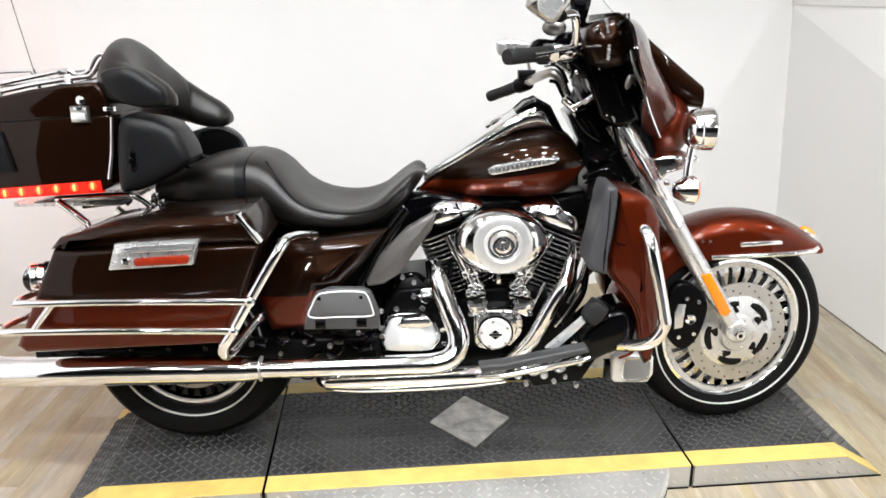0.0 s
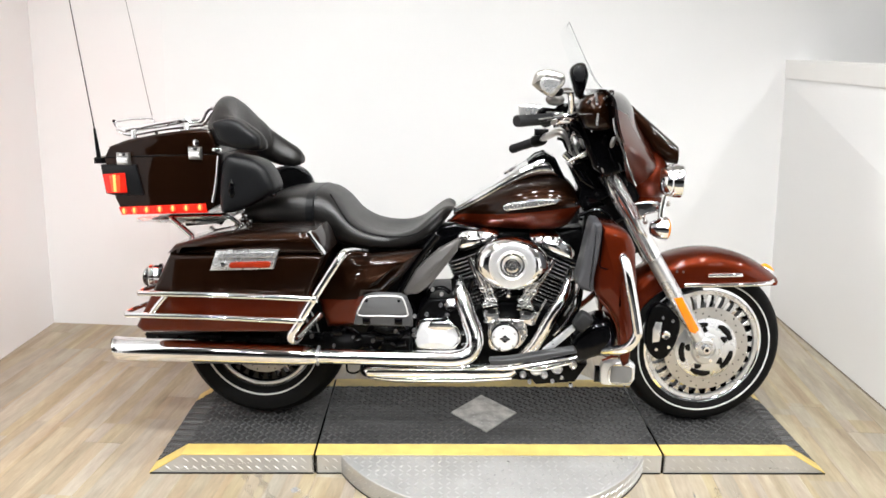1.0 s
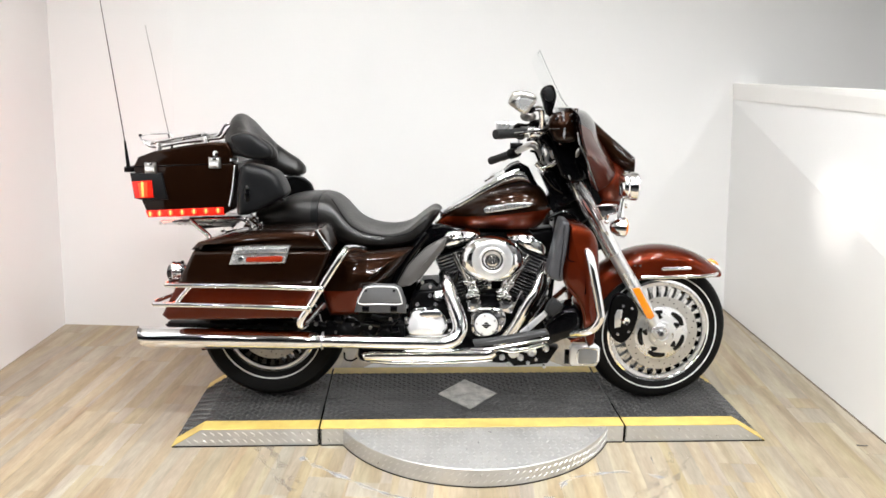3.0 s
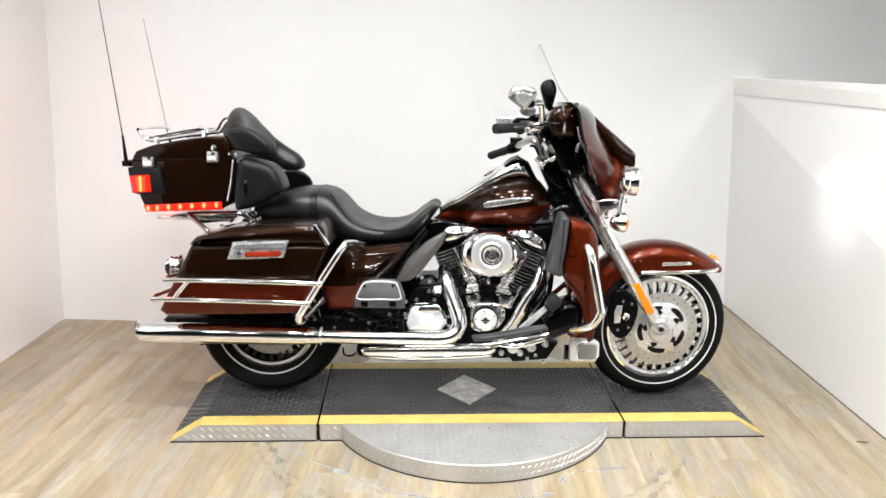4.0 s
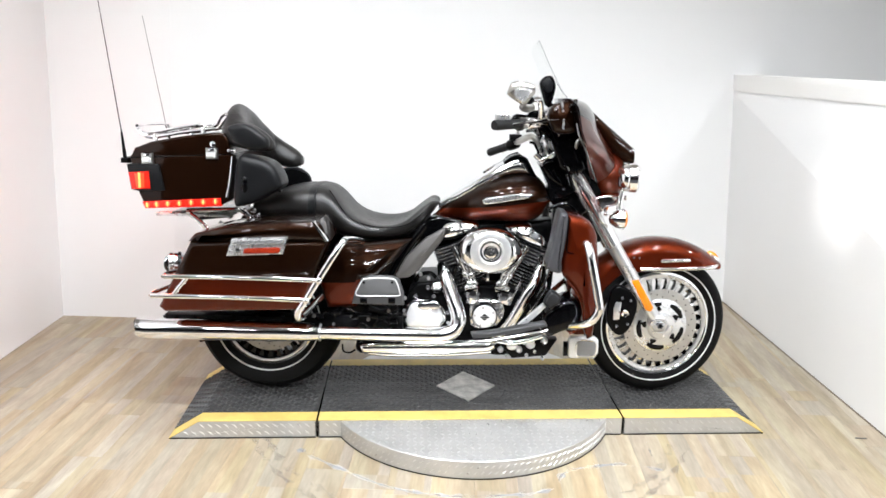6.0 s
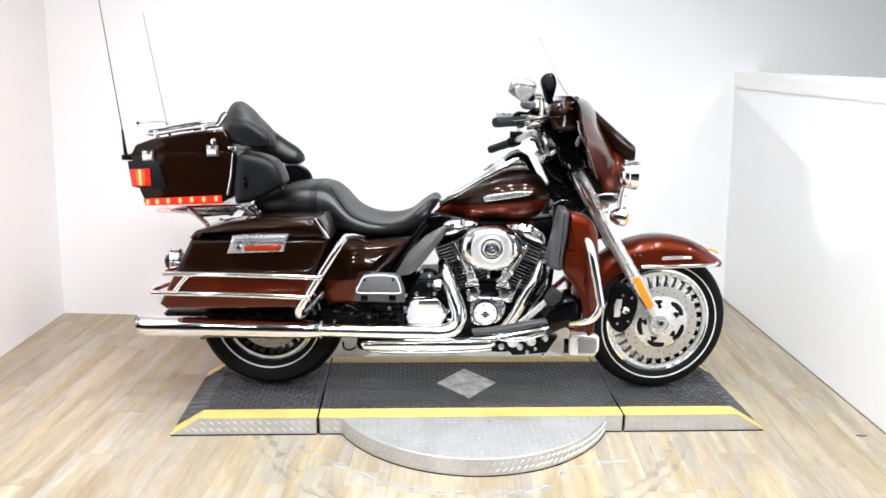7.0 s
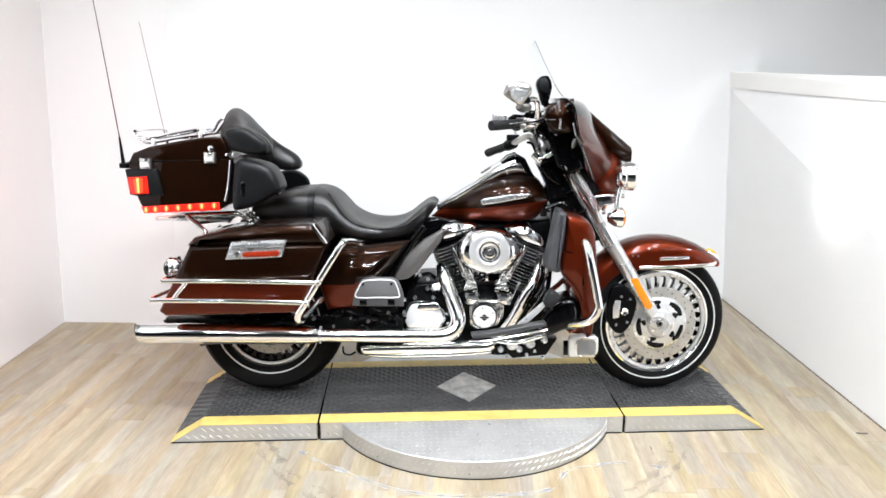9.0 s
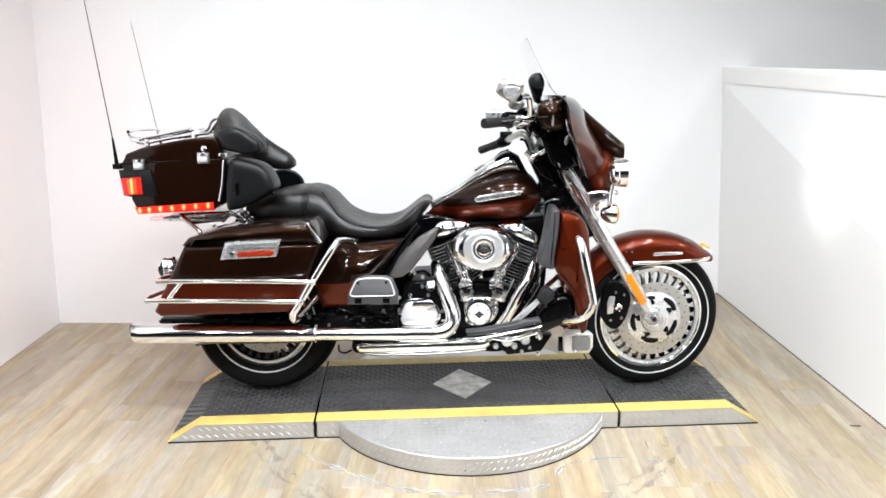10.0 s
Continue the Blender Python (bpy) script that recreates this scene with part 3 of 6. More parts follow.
def brake_disc(cx, y, disc_mat, carrier_mat, size):
    first = set(bpy.data.objects)
    c = (cx, y, RT)
    outer = part("brake_disc", ring([(0.108, -0.0025), (0.152, -0.0025), (0.152, 0.0025), (0.108, 0.0025)], c, n=60), disc_mat, bike, "drilled steel brake disc")
    holes = []
    for k in range(36):
        a = 2 * math.pi * k / 36
        r = 0.120 + 0.011 * (k % 3)
        holes.append(lathe([(0.001, 0.0), (0.0027, 0.0), (0.0027, 0.0034)], (cx + r * math.cos(a), y, RT + r * math.sin(a)), (0, -1, 0), 8))
    tagged(part("drill_holes", join(*holes), M["gloss"], outer, "", 0), kind="stuff")
    carrier = part("disc_carrier", lathe([(0.112, -0.004), (0.112, 0.003), (0.108, 0.006), (0.058, 0.008), (0.052, 0.016), (0.030, 0.018), (0.026, 0.010)], c, (0, -1, 0), 60), carrier_mat, outer, "aluminium disc carrier")
    def slot(line, wide, depth):
        geo = tube([(cx + r * math.cos(q), depth, RT + r * math.sin(q)) for r, q in line], wide, 12, 5)
        part("carrier_slot", moved(geo, Matrix.Translation((0, depth, 0)) @ Matrix.Diagonal((1, 0.16, 1, 1)) @ Matrix.Translation((0, -depth, 0))), M["gloss"], carrier, "dark curved slot")

    for k in range(5):
        a = 2 * math.pi * k / 5 + 0.35
        slot([(0.091, a), (0.092, a + 0.3), (0.092, a + 0.6), (0.091, a + 0.82)], [0.007, 0.0105, 0.0105, 0.006], y - 0.0070)
        slot([(0.076, a + 0.05), (0.069, a + 0.22), (0.063, a + 0.36)], [0.011, 0.009, 0.004], y - 0.0080)
    for k in range(5):
        part("carrier_bolt", bolt((cx + 0.041 * math.cos(k * 1.2566), y - 0.015, RT + 0.041 * math.sin(k * 1.2566)), 0.006, 0.006), M["chrome"], carrier)
    for ob in [o for o in bpy.data.objects if o not in first]:
        ob.data.transform(Matrix.Translation((cx, 0, RT)) @ Matrix.Diagonal((size, 1, size, 1)) @ Matrix.Translation((-cx, 0, -RT)))


earlier = set(bpy.data.objects)
wheel("front_tyre", FW[0], 0.125, 28, M["gloss"], M["spoke_face"], 0.965, 0.2370)
brake_disc(FW[0], -0.078, M["steel"], M["satin"], 0.985)
part("rim_face", ring([(0.187, -0.003), (0.203, -0.003), (0.204, 0.001), (0.201, 0.004), (0.189, 0.002)], (FW[0], -0.046, RT), n=72), M["satin"], bike, "wide satin front rim face")
# the front wheel is turned a little to the far side
steer = Matrix.Translation(FW_TURN) @ Matrix.Rotation(0.150, 4, "Z") @ Matrix.Diagonal((1.035, 1.0, 1.035, 1)) @ Matrix.Translation((-FW[0], 0, 0))
for ob in [o for o in bpy.data.objects if o not in earlier]:
    ob.data.transform(steer)
earlier = set(bpy.data.objects)
wheel("rear_tyre", RW[0], 0.160, 28, M["gloss"], M["gloss"], 0.840, 0.2070)
brake_disc(RW[0], -0.060, M["far_disc"], M["gloss"], 0.86)
part("rim_face", ring([(0.167, -0.003), (0.183, -0.003), (0.184, 0.001), (0.181, 0.004), (0.169, 0.003)], (RW[0], -0.060, RT), n=72), M["satin_white"], bike, "polished rear rim face")
# the rear wheel is larger and wider, and stands a little nearer
bigger = Matrix.Translation((RW[0] - 0.002, -0.085, 0)) @ Matrix.Diagonal((1.055, 1.12, 1.055, 1)) @ Matrix.Translation((-RW[0], 0, 0))
for ob in [o for o in bpy.data.objects if o not in earlier]:
    ob.data.transform(bigger)
part("axle_hole", lathe([(0.001, 0.0), (0.0068, 0.0), (0.0068, 0.006), (0.001, 0.006)], (0.799, -0.157, 0.324), (0, -1, 0), 14), M["gloss"], bike, "dark axle hole")
part("axle_nut", lathe([(0.005, 0), (0.016, 0), (0.016, 0.010), (0.013, 0.014), (0.007, 0.014), (0.006, 0.004)], (0.799, -0.151, 0.324), (0, -1, 0), 6), M["chrome"], bike, "chrome axle nut")

# ---- fork
for s in (-1, 1):
    y = 0.125 * s
    line = [(0.420, 0.939), (0.582, 0.672), (0.797, 0.328)]
    top, mid, low = ((x, y, z) for x, z in line)
    fork = part("fork_leg", tube([mid, tuple(0.5 * a + 0.5 * b for a, b in zip(mid, low)), low], [0.027, 0.027, 0.024], 20, 4), M["satin"], bike, "polished fork leg")
    part("fork_cover", tube([top, mid, tuple(0.93 * a + 0.07 * b for a, b in zip(mid, low))], [0.033, 0.031, 0.030], 20, 4), M["rocker"], fork, "chrome fork cover")
    part("axle_clamp", lathe([(0.028, -0.025), (0.034, -0.02), (0.034, 0.02), (0.028, 0.025)], (low[0], y, low[2]), (0, -1, 0), 20), M["satin"], fork)
    rf = [(0.674, 0.505), (0.701, 0.512), (0.769, 0.397), (0.757, 0.381), (0.738, 0.387)]
    if s < 0:
        part("fork_reflector", prism(rf, -0.158, -0.148, 0.003, 2), M["amber"], fork, "amber side reflector")
caliper_poly = [(0.592, 0.420), (0.606, 0.462), (0.632, 0.478), (0.672, 0.462), (0.708, 0.415), (0.703, 0.352), (0.681, 0.296), (0.650, 0.270), (0.616, 0.286), (0.590, 0.335)]
caliper = part("brake_caliper", prism(caliper_poly, -0.135, -0.095, 0.009, 4, smooth=3), M["black"], bike, "black brake caliper")
part("caliper_face", prism([(0.622, 0.413), (0.644, 0.412), (0.639, 0.341), (0.615, 0.336), (0.613, 0.385)], -0.139, -0.13, 0.003, 2), M["satin"], caliper, "silver caliper insert")
bx = (0.660, 0.366)
part("caliper_cap", lathe([(0.006, 0), (0.015, 0), (0.015, 0.005), (0.011, 0.008), (0.004, 0.006)], (bx[0], -0.135, bx[1]), (0, -1, 0), 16), M["chrome"], caliper, "round chrome cap")
cb = [(0.645, 0.430), (0.629, 0.312), (0.680, 0.420), (0.672, 0.322)]
for x, z in cb:
    part("caliper_bolt", bolt((x, -0.137, z), 0.007), M["chrome"], caliper)

# ---- front mudguard
def mudguard(cx, r, a0, a1, w, side, thick=0.004, n=44):
    """A deep-sided guard bent round the wheel from angle a0 to a1 (degrees from straight ahead, up); side(a): radius of its lower rim."""
    rings = []
    for i in range(n + 1):
        deg = a0 + (a1 - a0) * i / n
        a = radians(deg)
        low = side(deg)
        crown = min(0.05, r - low)
        out, inn = [], []
        for k in range(19):
            t = -1 + 2 * k / 18
            u = abs(t)
            if u < 0.62:                       # rounded crown
                q = u / 0.62 * math.pi / 2
                y, rr = w * math.sin(q), r - crown * (1 - math.cos(q))
            else:                              # flat side
                q = (u - 0.62) / 0.38
                y, rr = w, r - crown - (r - crown - low) * q
            y = math.copysign(y, t)
            out.append((cx + rr * math.cos(a), y, RT + rr * math.sin(a)))
            inn.append((cx + (rr - thick) * math.cos(a), y * (1 - thick / w), RT + (rr - thick) * math.sin(a)))
        rings.append(out + inn[::-1])
    return loft(rings)


def front_side(deg):
    if deg < 100:
        return min(0.362, 0.260 / math.sin(radians(deg)))
    t = min(1.0, (deg - 100) / 8)
    return 0.264 * (1 - t) + t * min(0.280, 0.2396 + 0.0016 * (deg - 100))


guard = part("front_mudguard", mudguard(FW[0], 0.372, 48.5, 186, 0.098, front_side), M["copper"], bike, "glossy copper-red front mudguard")
tl = [(0.718, 0.542), (0.872, 0.548), (1.011, 0.559)]
part("mudguard_trim", tube([(x, -0.1, z) for x, z in tl] + [(tl[-1][0] + 0.02, -0.04, tl[-1][1] + 0.004), (tl[-1][0] + 0.026, 0.0, tl[-1][1] + 0.006)], 0.008, 10, 4), M["chrome"], guard, "chrome mudguard edge trim")
part("mudguard_badge", prism([(0.798, 0.583), (0.806, 0.587), (0.908, 0.592), (0.917, 0.589), (0.916, 0.580), (0.799, 0.573)], -0.105, -0.092, 0.003, 2), M["rocker"], guard, "chrome badge strip")
tip = (1.036, 0.578)
for x in (0.690, 0.712):
    part("mudguard_rivet", bolt((x, -0.098, 0.590), 0.0045, 0.004), M["iron"], guard)
lamp_base = part("mudguard_lamp", ball((tip[0] + 0.002, 0, tip[1] - 0.004), 0.030, (1.25, 0.9, 0.62), 14, Matrix.Rotation(radians(42), 4, "Y")), M["chrome"], guard, "chrome mudguard tip lamp")
part("tip_lens", ball((tip[0], 0, tip[1] + 0.006), 0.026, (1.15, 0.8, 0.62), 12, Matrix.Rotation(radians(42), 4, "Y")), M["amber"], lamp_base, "amber lens")

# ---- tank
tank = part("fuel_tank", hull([(-0.134, 0.729), (-0.086, 0.777), (0.005, 0.844), (0.107, 0.892), (0.198, 0.915), (0.277, 0.912), (0.318, 0.879), (0.338, 0.824)], [(-0.133, 0.736), (-0.047, 0.720), (0.088, 0.714), (0.245, 0.718), (0.306, 0.742), (0.335, 0.804)],
                             [(-0.06, 0.03), (0.02, 0.10), (0.12, 0.152), (0.25, 0.165), (0.33, 0.14), (0.39, 0.09)], 34, 32, 2.3),
            material("tank_two_tone", ROOT, 0.44, 0.85, spec=0.2, vary=0.12, scale=5, coat=1.0, second=COPPER, split=(0.775, 0.14)), bike, "two-tone brown and copper fuel tank")
badge = part("tank_badge", prism([(0.069, 0.818), (0.084, 0.829), (0.154, 0.840), (0.195, 0.847), (0.262, 0.848), (0.248, 0.833), (0.161, 0.817), (0.081, 0.804), (0.071, 0.809)], -0.181, -0.155, 0.003, 2), M["rocker"], tank, "chrome tank badge")
for k in range(13):
    bx, bz = 0.088 + 0.0118 * k, 0.8175 + 0.0019 * k
    part("badge_stroke", box((bx, -0.1815, bz), (0.0055, 0.002, 0.0105), 0.0008, Matrix.Rotation(radians(-9), 4, "Y")), M["iron"], badge)
console = part("tank_console", hull([(-0.110, 0.787), (-0.054, 0.826), (0.061, 0.906), (0.141, 0.957), (0.203, 0.988), (0.236, 0.973), (0.266, 0.908)], [(-0.109, 0.759), (-0.053, 0.784), (0.063, 0.848), (0.143, 0.892), (0.206, 0.907), (0.266, 0.904)], [(-0.05, 0.040), (0.05, 0.070), (0.2, 0.080), (0.32, 0.055)], 24, 20, 2.6), M["cast"], bike, "chrome tank console")
part("fuel_cap", lathe([(0.03, 0), (0.034, 0.006), (0.034, 0.016), (0.028, 0.022), (0.01, 0.024)], (*[v for v in ((0.103, 0.928)[0], 0.0)], (0.103, 0.928)[1] - 0.012), (-0.45, 0, 0.9), 28), M["chrome"], console)
part("console_panel", prism([(0.150, 0.962), (0.178, 0.986), (0.211, 0.998), (0.248, 0.978), (0.300, 0.880), (0.262, 0.900), (0.208, 0.940)], -0.07, 0.05, 0.008, 3), M["gloss"], console, "gloss black console panel")
part("ignition_switch", hull([(0.164, 0.962), (0.210, 0.984), (0.265, 0.941), (0.294, 0.900)], [(0.166, 0.915), (0.213, 0.907), (0.267, 0.894), (0.295, 0.890)], [(0.2, 0.04), (0.4, 0.05)], 14, 18), M["gloss"], console, "gloss black ignition cover")

# ---- seat
seat = part("rider_seat", hull([(-0.630, 0.854), (-0.564, 0.854), (-0.518, 0.827), (-0.467, 0.767), (-0.401, 0.731), (-0.307, 0.723), (-0.237, 0.744), (-0.186, 0.785), (-0.145, 0.812), (-0.122, 0.812), (-0.106, 0.800)], [(-0.615, 0.707), (-0.521, 0.655), (-0.407, 0.644), (-0.294, 0.647), (-0.226, 0.662), (-0.170, 0.700), (-0.130, 0.752), (-0.106, 0.786)],
                              [(-0.56, 0.17), (-0.42, 0.19), (-0.25, 0.185), (-0.16, 0.150), (-0.125, 0.110), (-0.104, 0.050)], 34, 30, 3.0, dish=[(-0.6, 0.0), (-0.45, 0.012), (-0.3, 0.03), (-0.15, 0.02), (0.0, 0.0)]), M["leather"], bike, "black leather rider seat")
pillion = part("passenger_seat", hull([(-0.852, 0.796), (-0.800, 0.811), (-0.728, 0.841), (-0.646, 0.854), (-0.620, 0.852)], [(-0.861, 0.720), (-0.725, 0.714), (-0.597, 0.699)], [(-0.8, 0.14), (-0.7, 0.175), (-0.5, 0.175)], 20, 30, 3.2), M["leather"], bike, "black leather passenger seat")
SEAT_TOP = [(-0.630, 0.854), (-0.564, 0.854), (-0.518, 0.827), (-0.467, 0.767), (-0.401, 0.731), (-0.307, 0.723), (-0.237, 0.744), (-0.186, 0.785), (-0.145, 0.812), (-0.122, 0.812), (-0.106, 0.800)]
SEAT_LOW = [(-0.615, 0.707), (-0.521, 0.655), (-0.407, 0.644), (-0.294, 0.647), (-0.226, 0.662), (-0.170, 0.700), (-0.130, 0.752), (-0.106, 0.786)]
SEAT_HALF = [(-0.56, 0.17), (-0.42, 0.19), (-0.25, 0.185), (-0.16, 0.150), (-0.125, 0.110), (-0.104, 0.050)]


def seat_side(x, k, out=0.0):
    """A point of the seat's near flank: k from -1 at its foot to 1 at its top edge."""
    zt, zb, w = sample(SEAT_TOP, x), sample(SEAT_LOW, x), sample(SEAT_HALF, x)
    return (x, -w * (1 - abs(k) ** 3.0) ** (1 / 3.0) - out, (zt + zb) / 2 + (zt - zb) / 2 * k)


part("seat_piping", tube([seat_side(x, k, 0.0006) for x, k in ((-0.545, 0.90), (-0.500, 0.72), (-0.455, 0.62), (-0.400, 0.60), (-0.335, 0.54), (-0.280, 0.44), (-0.230, 0.30), (-0.190, 0.22), (-0.160, 0.20))], 0.0030, 8, 5), M["black"], seat, "sewn seam along the seat side")
part("seat_piping", tube([seat_side(x, k, 0.0006) for x, k in ((-0.600, -0.72), (-0.500, -0.78), (-0.400, -0.80), (-0.300, -0.80), (-0.230, -0.78), (-0.180, -0.72))], 0.0030, 8, 5), M["black"], seat, "sewn seam along the seat foot")
strap_rings = []
for x, k in ((-0.622, 0.985), (-0.6205, 1.014), (-0.5935, 1.014), (-0.592, 0.985)):
    zt, zb, w = sample(SEAT_TOP, x), 0.703, 0.176
    mid, h = (zt + zb) / 2, (zt - zb) / 2
    strap_rings.append([(x, w * k * math.copysign(abs(math.cos(q)) ** 0.667, math.cos(q)), mid + h * k * math.copysign(abs(math.sin(q)) ** 0.667, math.sin(q))) for q in (2 * math.pi * j / 40 for j in range(40))])
part("seat_strap", loft(strap_rings), M["vinyl"], pillion, "black strap over the seat", 30)

# ---- trunk
W = 0.275
trunk_poly = [(-1.283, 0.967), (-0.882, 0.986), (-0.906, 0.810), (-0.933, 0.792), (-1.230, 0.776), (-1.254, 0.828)]
trunk = part("trunk", prism(trunk_poly, -W, W, 0.004, 4), M["paint"], bike, "glossy dark brown luggage trunk")
lid = part("trunk_lid", prism([(-1.287, 0.962), (-1.263, 1.005), (-1.200, 1.028), (-1.085, 1.051), (-0.997, 1.064), (-0.916, 1.067), (-0.900, 1.042), (-0.889, 0.981)], -W, W, 0.010, 5), M["paint"], trunk, "domed brown trunk lid")
part("lid_seal", prism([(-1.283, 0.965), (-0.882, 0.986), (-0.882, 0.989), (-1.280, 0.969)], -W - 0.001, W + 0.001, 0.001, 1), M["gloss"], trunk, "black rubber seal")
part("corner_trim", tube([(x, -W - 0.002, z) for x, z in [(-0.884, 0.981), (-0.896, 0.893), (-0.912, 0.823)]], 0.0055, 8, 3), M["chrome"], trunk, "thin chrome corner strip")
for q in ((-0.961, 0.989), (-1.210, 0.965)):
    latch = part("trunk_latch", box((q[0], -W - 0.008, q[1]), (0.046, 0.022, 0.042), 0.009), M["steel"], trunk, "chrome trunk latch")
    part("latch_lip", box((q[0], -W - 0.02, q[1] - 0.004), (0.034, 0.012, 0.018), 0.005), M["satin_white"], latch)
    part("latch_hook", box((q[0] + 0.002, -W - 0.018, q[1] + 0.016), (0.022, 0.014, 0.010), 0.004), M["chrome"], latch)
kk = (-0.957, 1.023)
part("key_lock", lathe([(0.004, 0), (0.012, 0), (0.011, 0.010), (0.004, 0.012)], (kk[0], -W + 0.002, kk[1]), (0, -1, 0.1), 16), M["chrome"], trunk, "chrome key lock")
part("hinge", box(((-0.887, 1.002)[0], -W - 0.004, (-0.887, 1.002)[1]), (0.028, 0.02, 0.012), 0.004), M["chrome"], trunk)
part("corner_panel", prism([(-1.293, 0.943), (-1.170, 0.946), (-1.151, 0.844), (-1.215, 0.841), (-1.253, 0.840), (-1.281, 0.846)], -W - 0.012, -W + 0.03, 0.006, 2), M["vinyl"], trunk, "matt black tail lamp surround")
tl = part("tail_lamp", prism([(-1.286, 0.912), (-1.207, 0.918), (-1.204, 0.851), (-1.275, 0.847)], -W - 0.018, -W + 0.02, 0.005, 2), M["red_lit"], trunk, "lit red tail lamp")
part("lamp_halo", prism([(-1.262, 0.909), (-1.222, 0.912), (-1.224, 0.854), (-1.256, 0.852)], -W - 0.0195, -W, 0.004, 2), M["halo"], tl, "orange glow round the bulb")
part("lamp_filament", box(((-1.242, 0.883)[0], -W - 0.0200, (-1.242, 0.883)[1]), (0.009, 0.006, 0.058), 0.002), M["led"], tl, "glowing yellow-red bulb")
bar = part("brake_light_bar", prism([(-1.242, 0.799), (-0.937, 0.819), (-0.934, 0.788), (-1.231, 0.773)], -W - 0.010, -W + 0.02, 0.004, 2), M["red_lit"], trunk, "lit red brake light strip")
for px in [(-1.222, 0.787), (-1.185, 0.790), (-1.142, 0.793), (-1.096, 0.796), (-1.050, 0.800), (-1.003, 0.803), (-0.955, 0.806)]:
    part("led_halo", ball((px[0], -W - 0.0085, px[1]), 0.0125, (1.0, 0.28, 1.0), 10), M["halo"], bar, "orange glow round the led")
    part("led", ball((px[0], -W - 0.0105, px[1]), 0.0062, (0.8, 0.6, 1.6), 8), M["led"], bar, "glowing led")
rear_lamp = part("rear_lamp_bar", box((trunk_poly[0][0] - 0.006, 0, (-1.283, 0.889)[1]), (0.03, 0.46, 0.05), 0.008), M["rear_glow"], trunk, "lit red lamp strip across the trunk")
near_pod = [(-0.857, 0.98), (-0.812, 0.982), (-0.766, 0.973), (-0.729, 0.955), (-0.706, 0.923), (-0.692, 0.886), (-0.698, 0.864), (-0.752, 0.83), (-0.807, 0.802), (-0.85, 0.791), (-0.88, 0.797), (-0.875, 0.898)]
far_pod = [(-0.893, 0.824), (-0.873, 0.872), (-0.827, 0.892), (-0.764, 0.893), (-0.722, 0.867), (-0.701, 0.829), (-0.705, 0.796), (-0.868, 0.783)]
for s, poly in ((-1, near_pod), (1, far_pod)):
    pod = part("speaker_pod", pillow(poly, 0.315 * s, 0.17 * s, 3, 6.0), M["vinyl"], bike, "dark grey speaker pod")
    mouth = (-0.702, 0.898) if s < 0 else (-0.757, 0.853)
    if s > 0:
        rim_line = [(-0.831, 0.847), (-0.809, 0.886), (-0.758, 0.899), (-0.710, 0.884), (-0.685, 0.852), (-0.702, 0.817), (-0.767, 0.807), (-0.816, 0.818)]
        part("speaker_rim", tube([(x, 0.165, z) for x, z in rim_line], 0.006, 8, 4, closed=True), M["vinyl"], pod, "raised speaker rim")
        part("speaker_cloth", pillow(rim_line, 0.163, 0.175, 3, 6.0), M["black"], pod, "black speaker cloth")
    if s < 0:
        part("speaker_grille", lathe([(0.044, 0.0), (0.048, 0.004), (0.048, 0.010), (0.043, 0.012), (0.035, 0.008), (0.01, 0.010)], (mouth[0] - 0.030, 0.24 * s, mouth[1] - 0.012), (0.95, 0, 0.3), 28), M["gloss"], pod, "round black speaker grille")
    if s < 0:
        b = (-0.831, 0.877)
        ctl = part("pod_control", ball((b[0], -0.313, b[1]), 0.016, (0.85, 0.5, 2.0)), M["gloss"], pod, "oval passenger control")
        part("control_knob", lathe([(0.002, 0), (0.008, 0), (0.006, 0.012), (0.002, 0.014)], (b[0], -0.322, b[1]), (0, -1, 0), 12), M["gloss"], ctl)

# ---- backrest with side bolsters
STATIONS = [(-0.732, -0.232, 1.032, 1.004, 0.022), (-0.755, -0.236, 1.062, 0.997, 0.044), (-0.812, -0.238, 1.098, 1.001, 0.052), (-0.869, -0.225, 1.114, 1.012, 0.052),
            (-0.905, -0.165, 1.146, 1.015, 0.05), (-0.925, -0.085, 1.168, 1.005, 0.047), (-0.932, 0.0, 1.172, 0.985, 0.047), (-0.923, 0.09, 1.146, 0.965, 0.047),
            (-0.909, 0.17, 1.104, 0.938, 0.05), (-0.876, 0.235, 1.056, 0.914, 0.052), (-0.816, 0.252, 1.006, 0.897, 0.052), (-0.762, 0.25, 0.971, 0.896, 0.046),
            (-0.736, 0.247, 0.944, 0.908, 0.024)]
pad = curve(STATIONS, 5)
rings = []
for i, (x, y, zt, zb, h) in enumerate(pad):
    d = pad[min(i + 1, len(pad) - 1)] - pad[max(i - 1, 0)]
    nx, ny = -d[1] / math.hypot(d[0], d[1]), d[0] / math.hypot(d[0], d[1])
    mid, up = (zt + zb) / 2, (zt - zb) / 2
    row = []
    for q in (2 * math.pi * j / 28 for j in range(28)):
        u, v = math.copysign(abs(math.cos(q)) ** 0.74, math.cos(q)), math.copysign(abs(math.sin(q)) ** 0.74, math.sin(q))
        thin = h * (1 - 0.34 * max(0.0, v) + 0.10 * max(0.0, -v))
        row.append((x + nx * thin * u, y + ny * thin * u, mid + up * v))
    rings.append(row)
back = part("backrest", loft(rings), M["leather"], bike, "black leather wrap-around passenger backrest", 60)
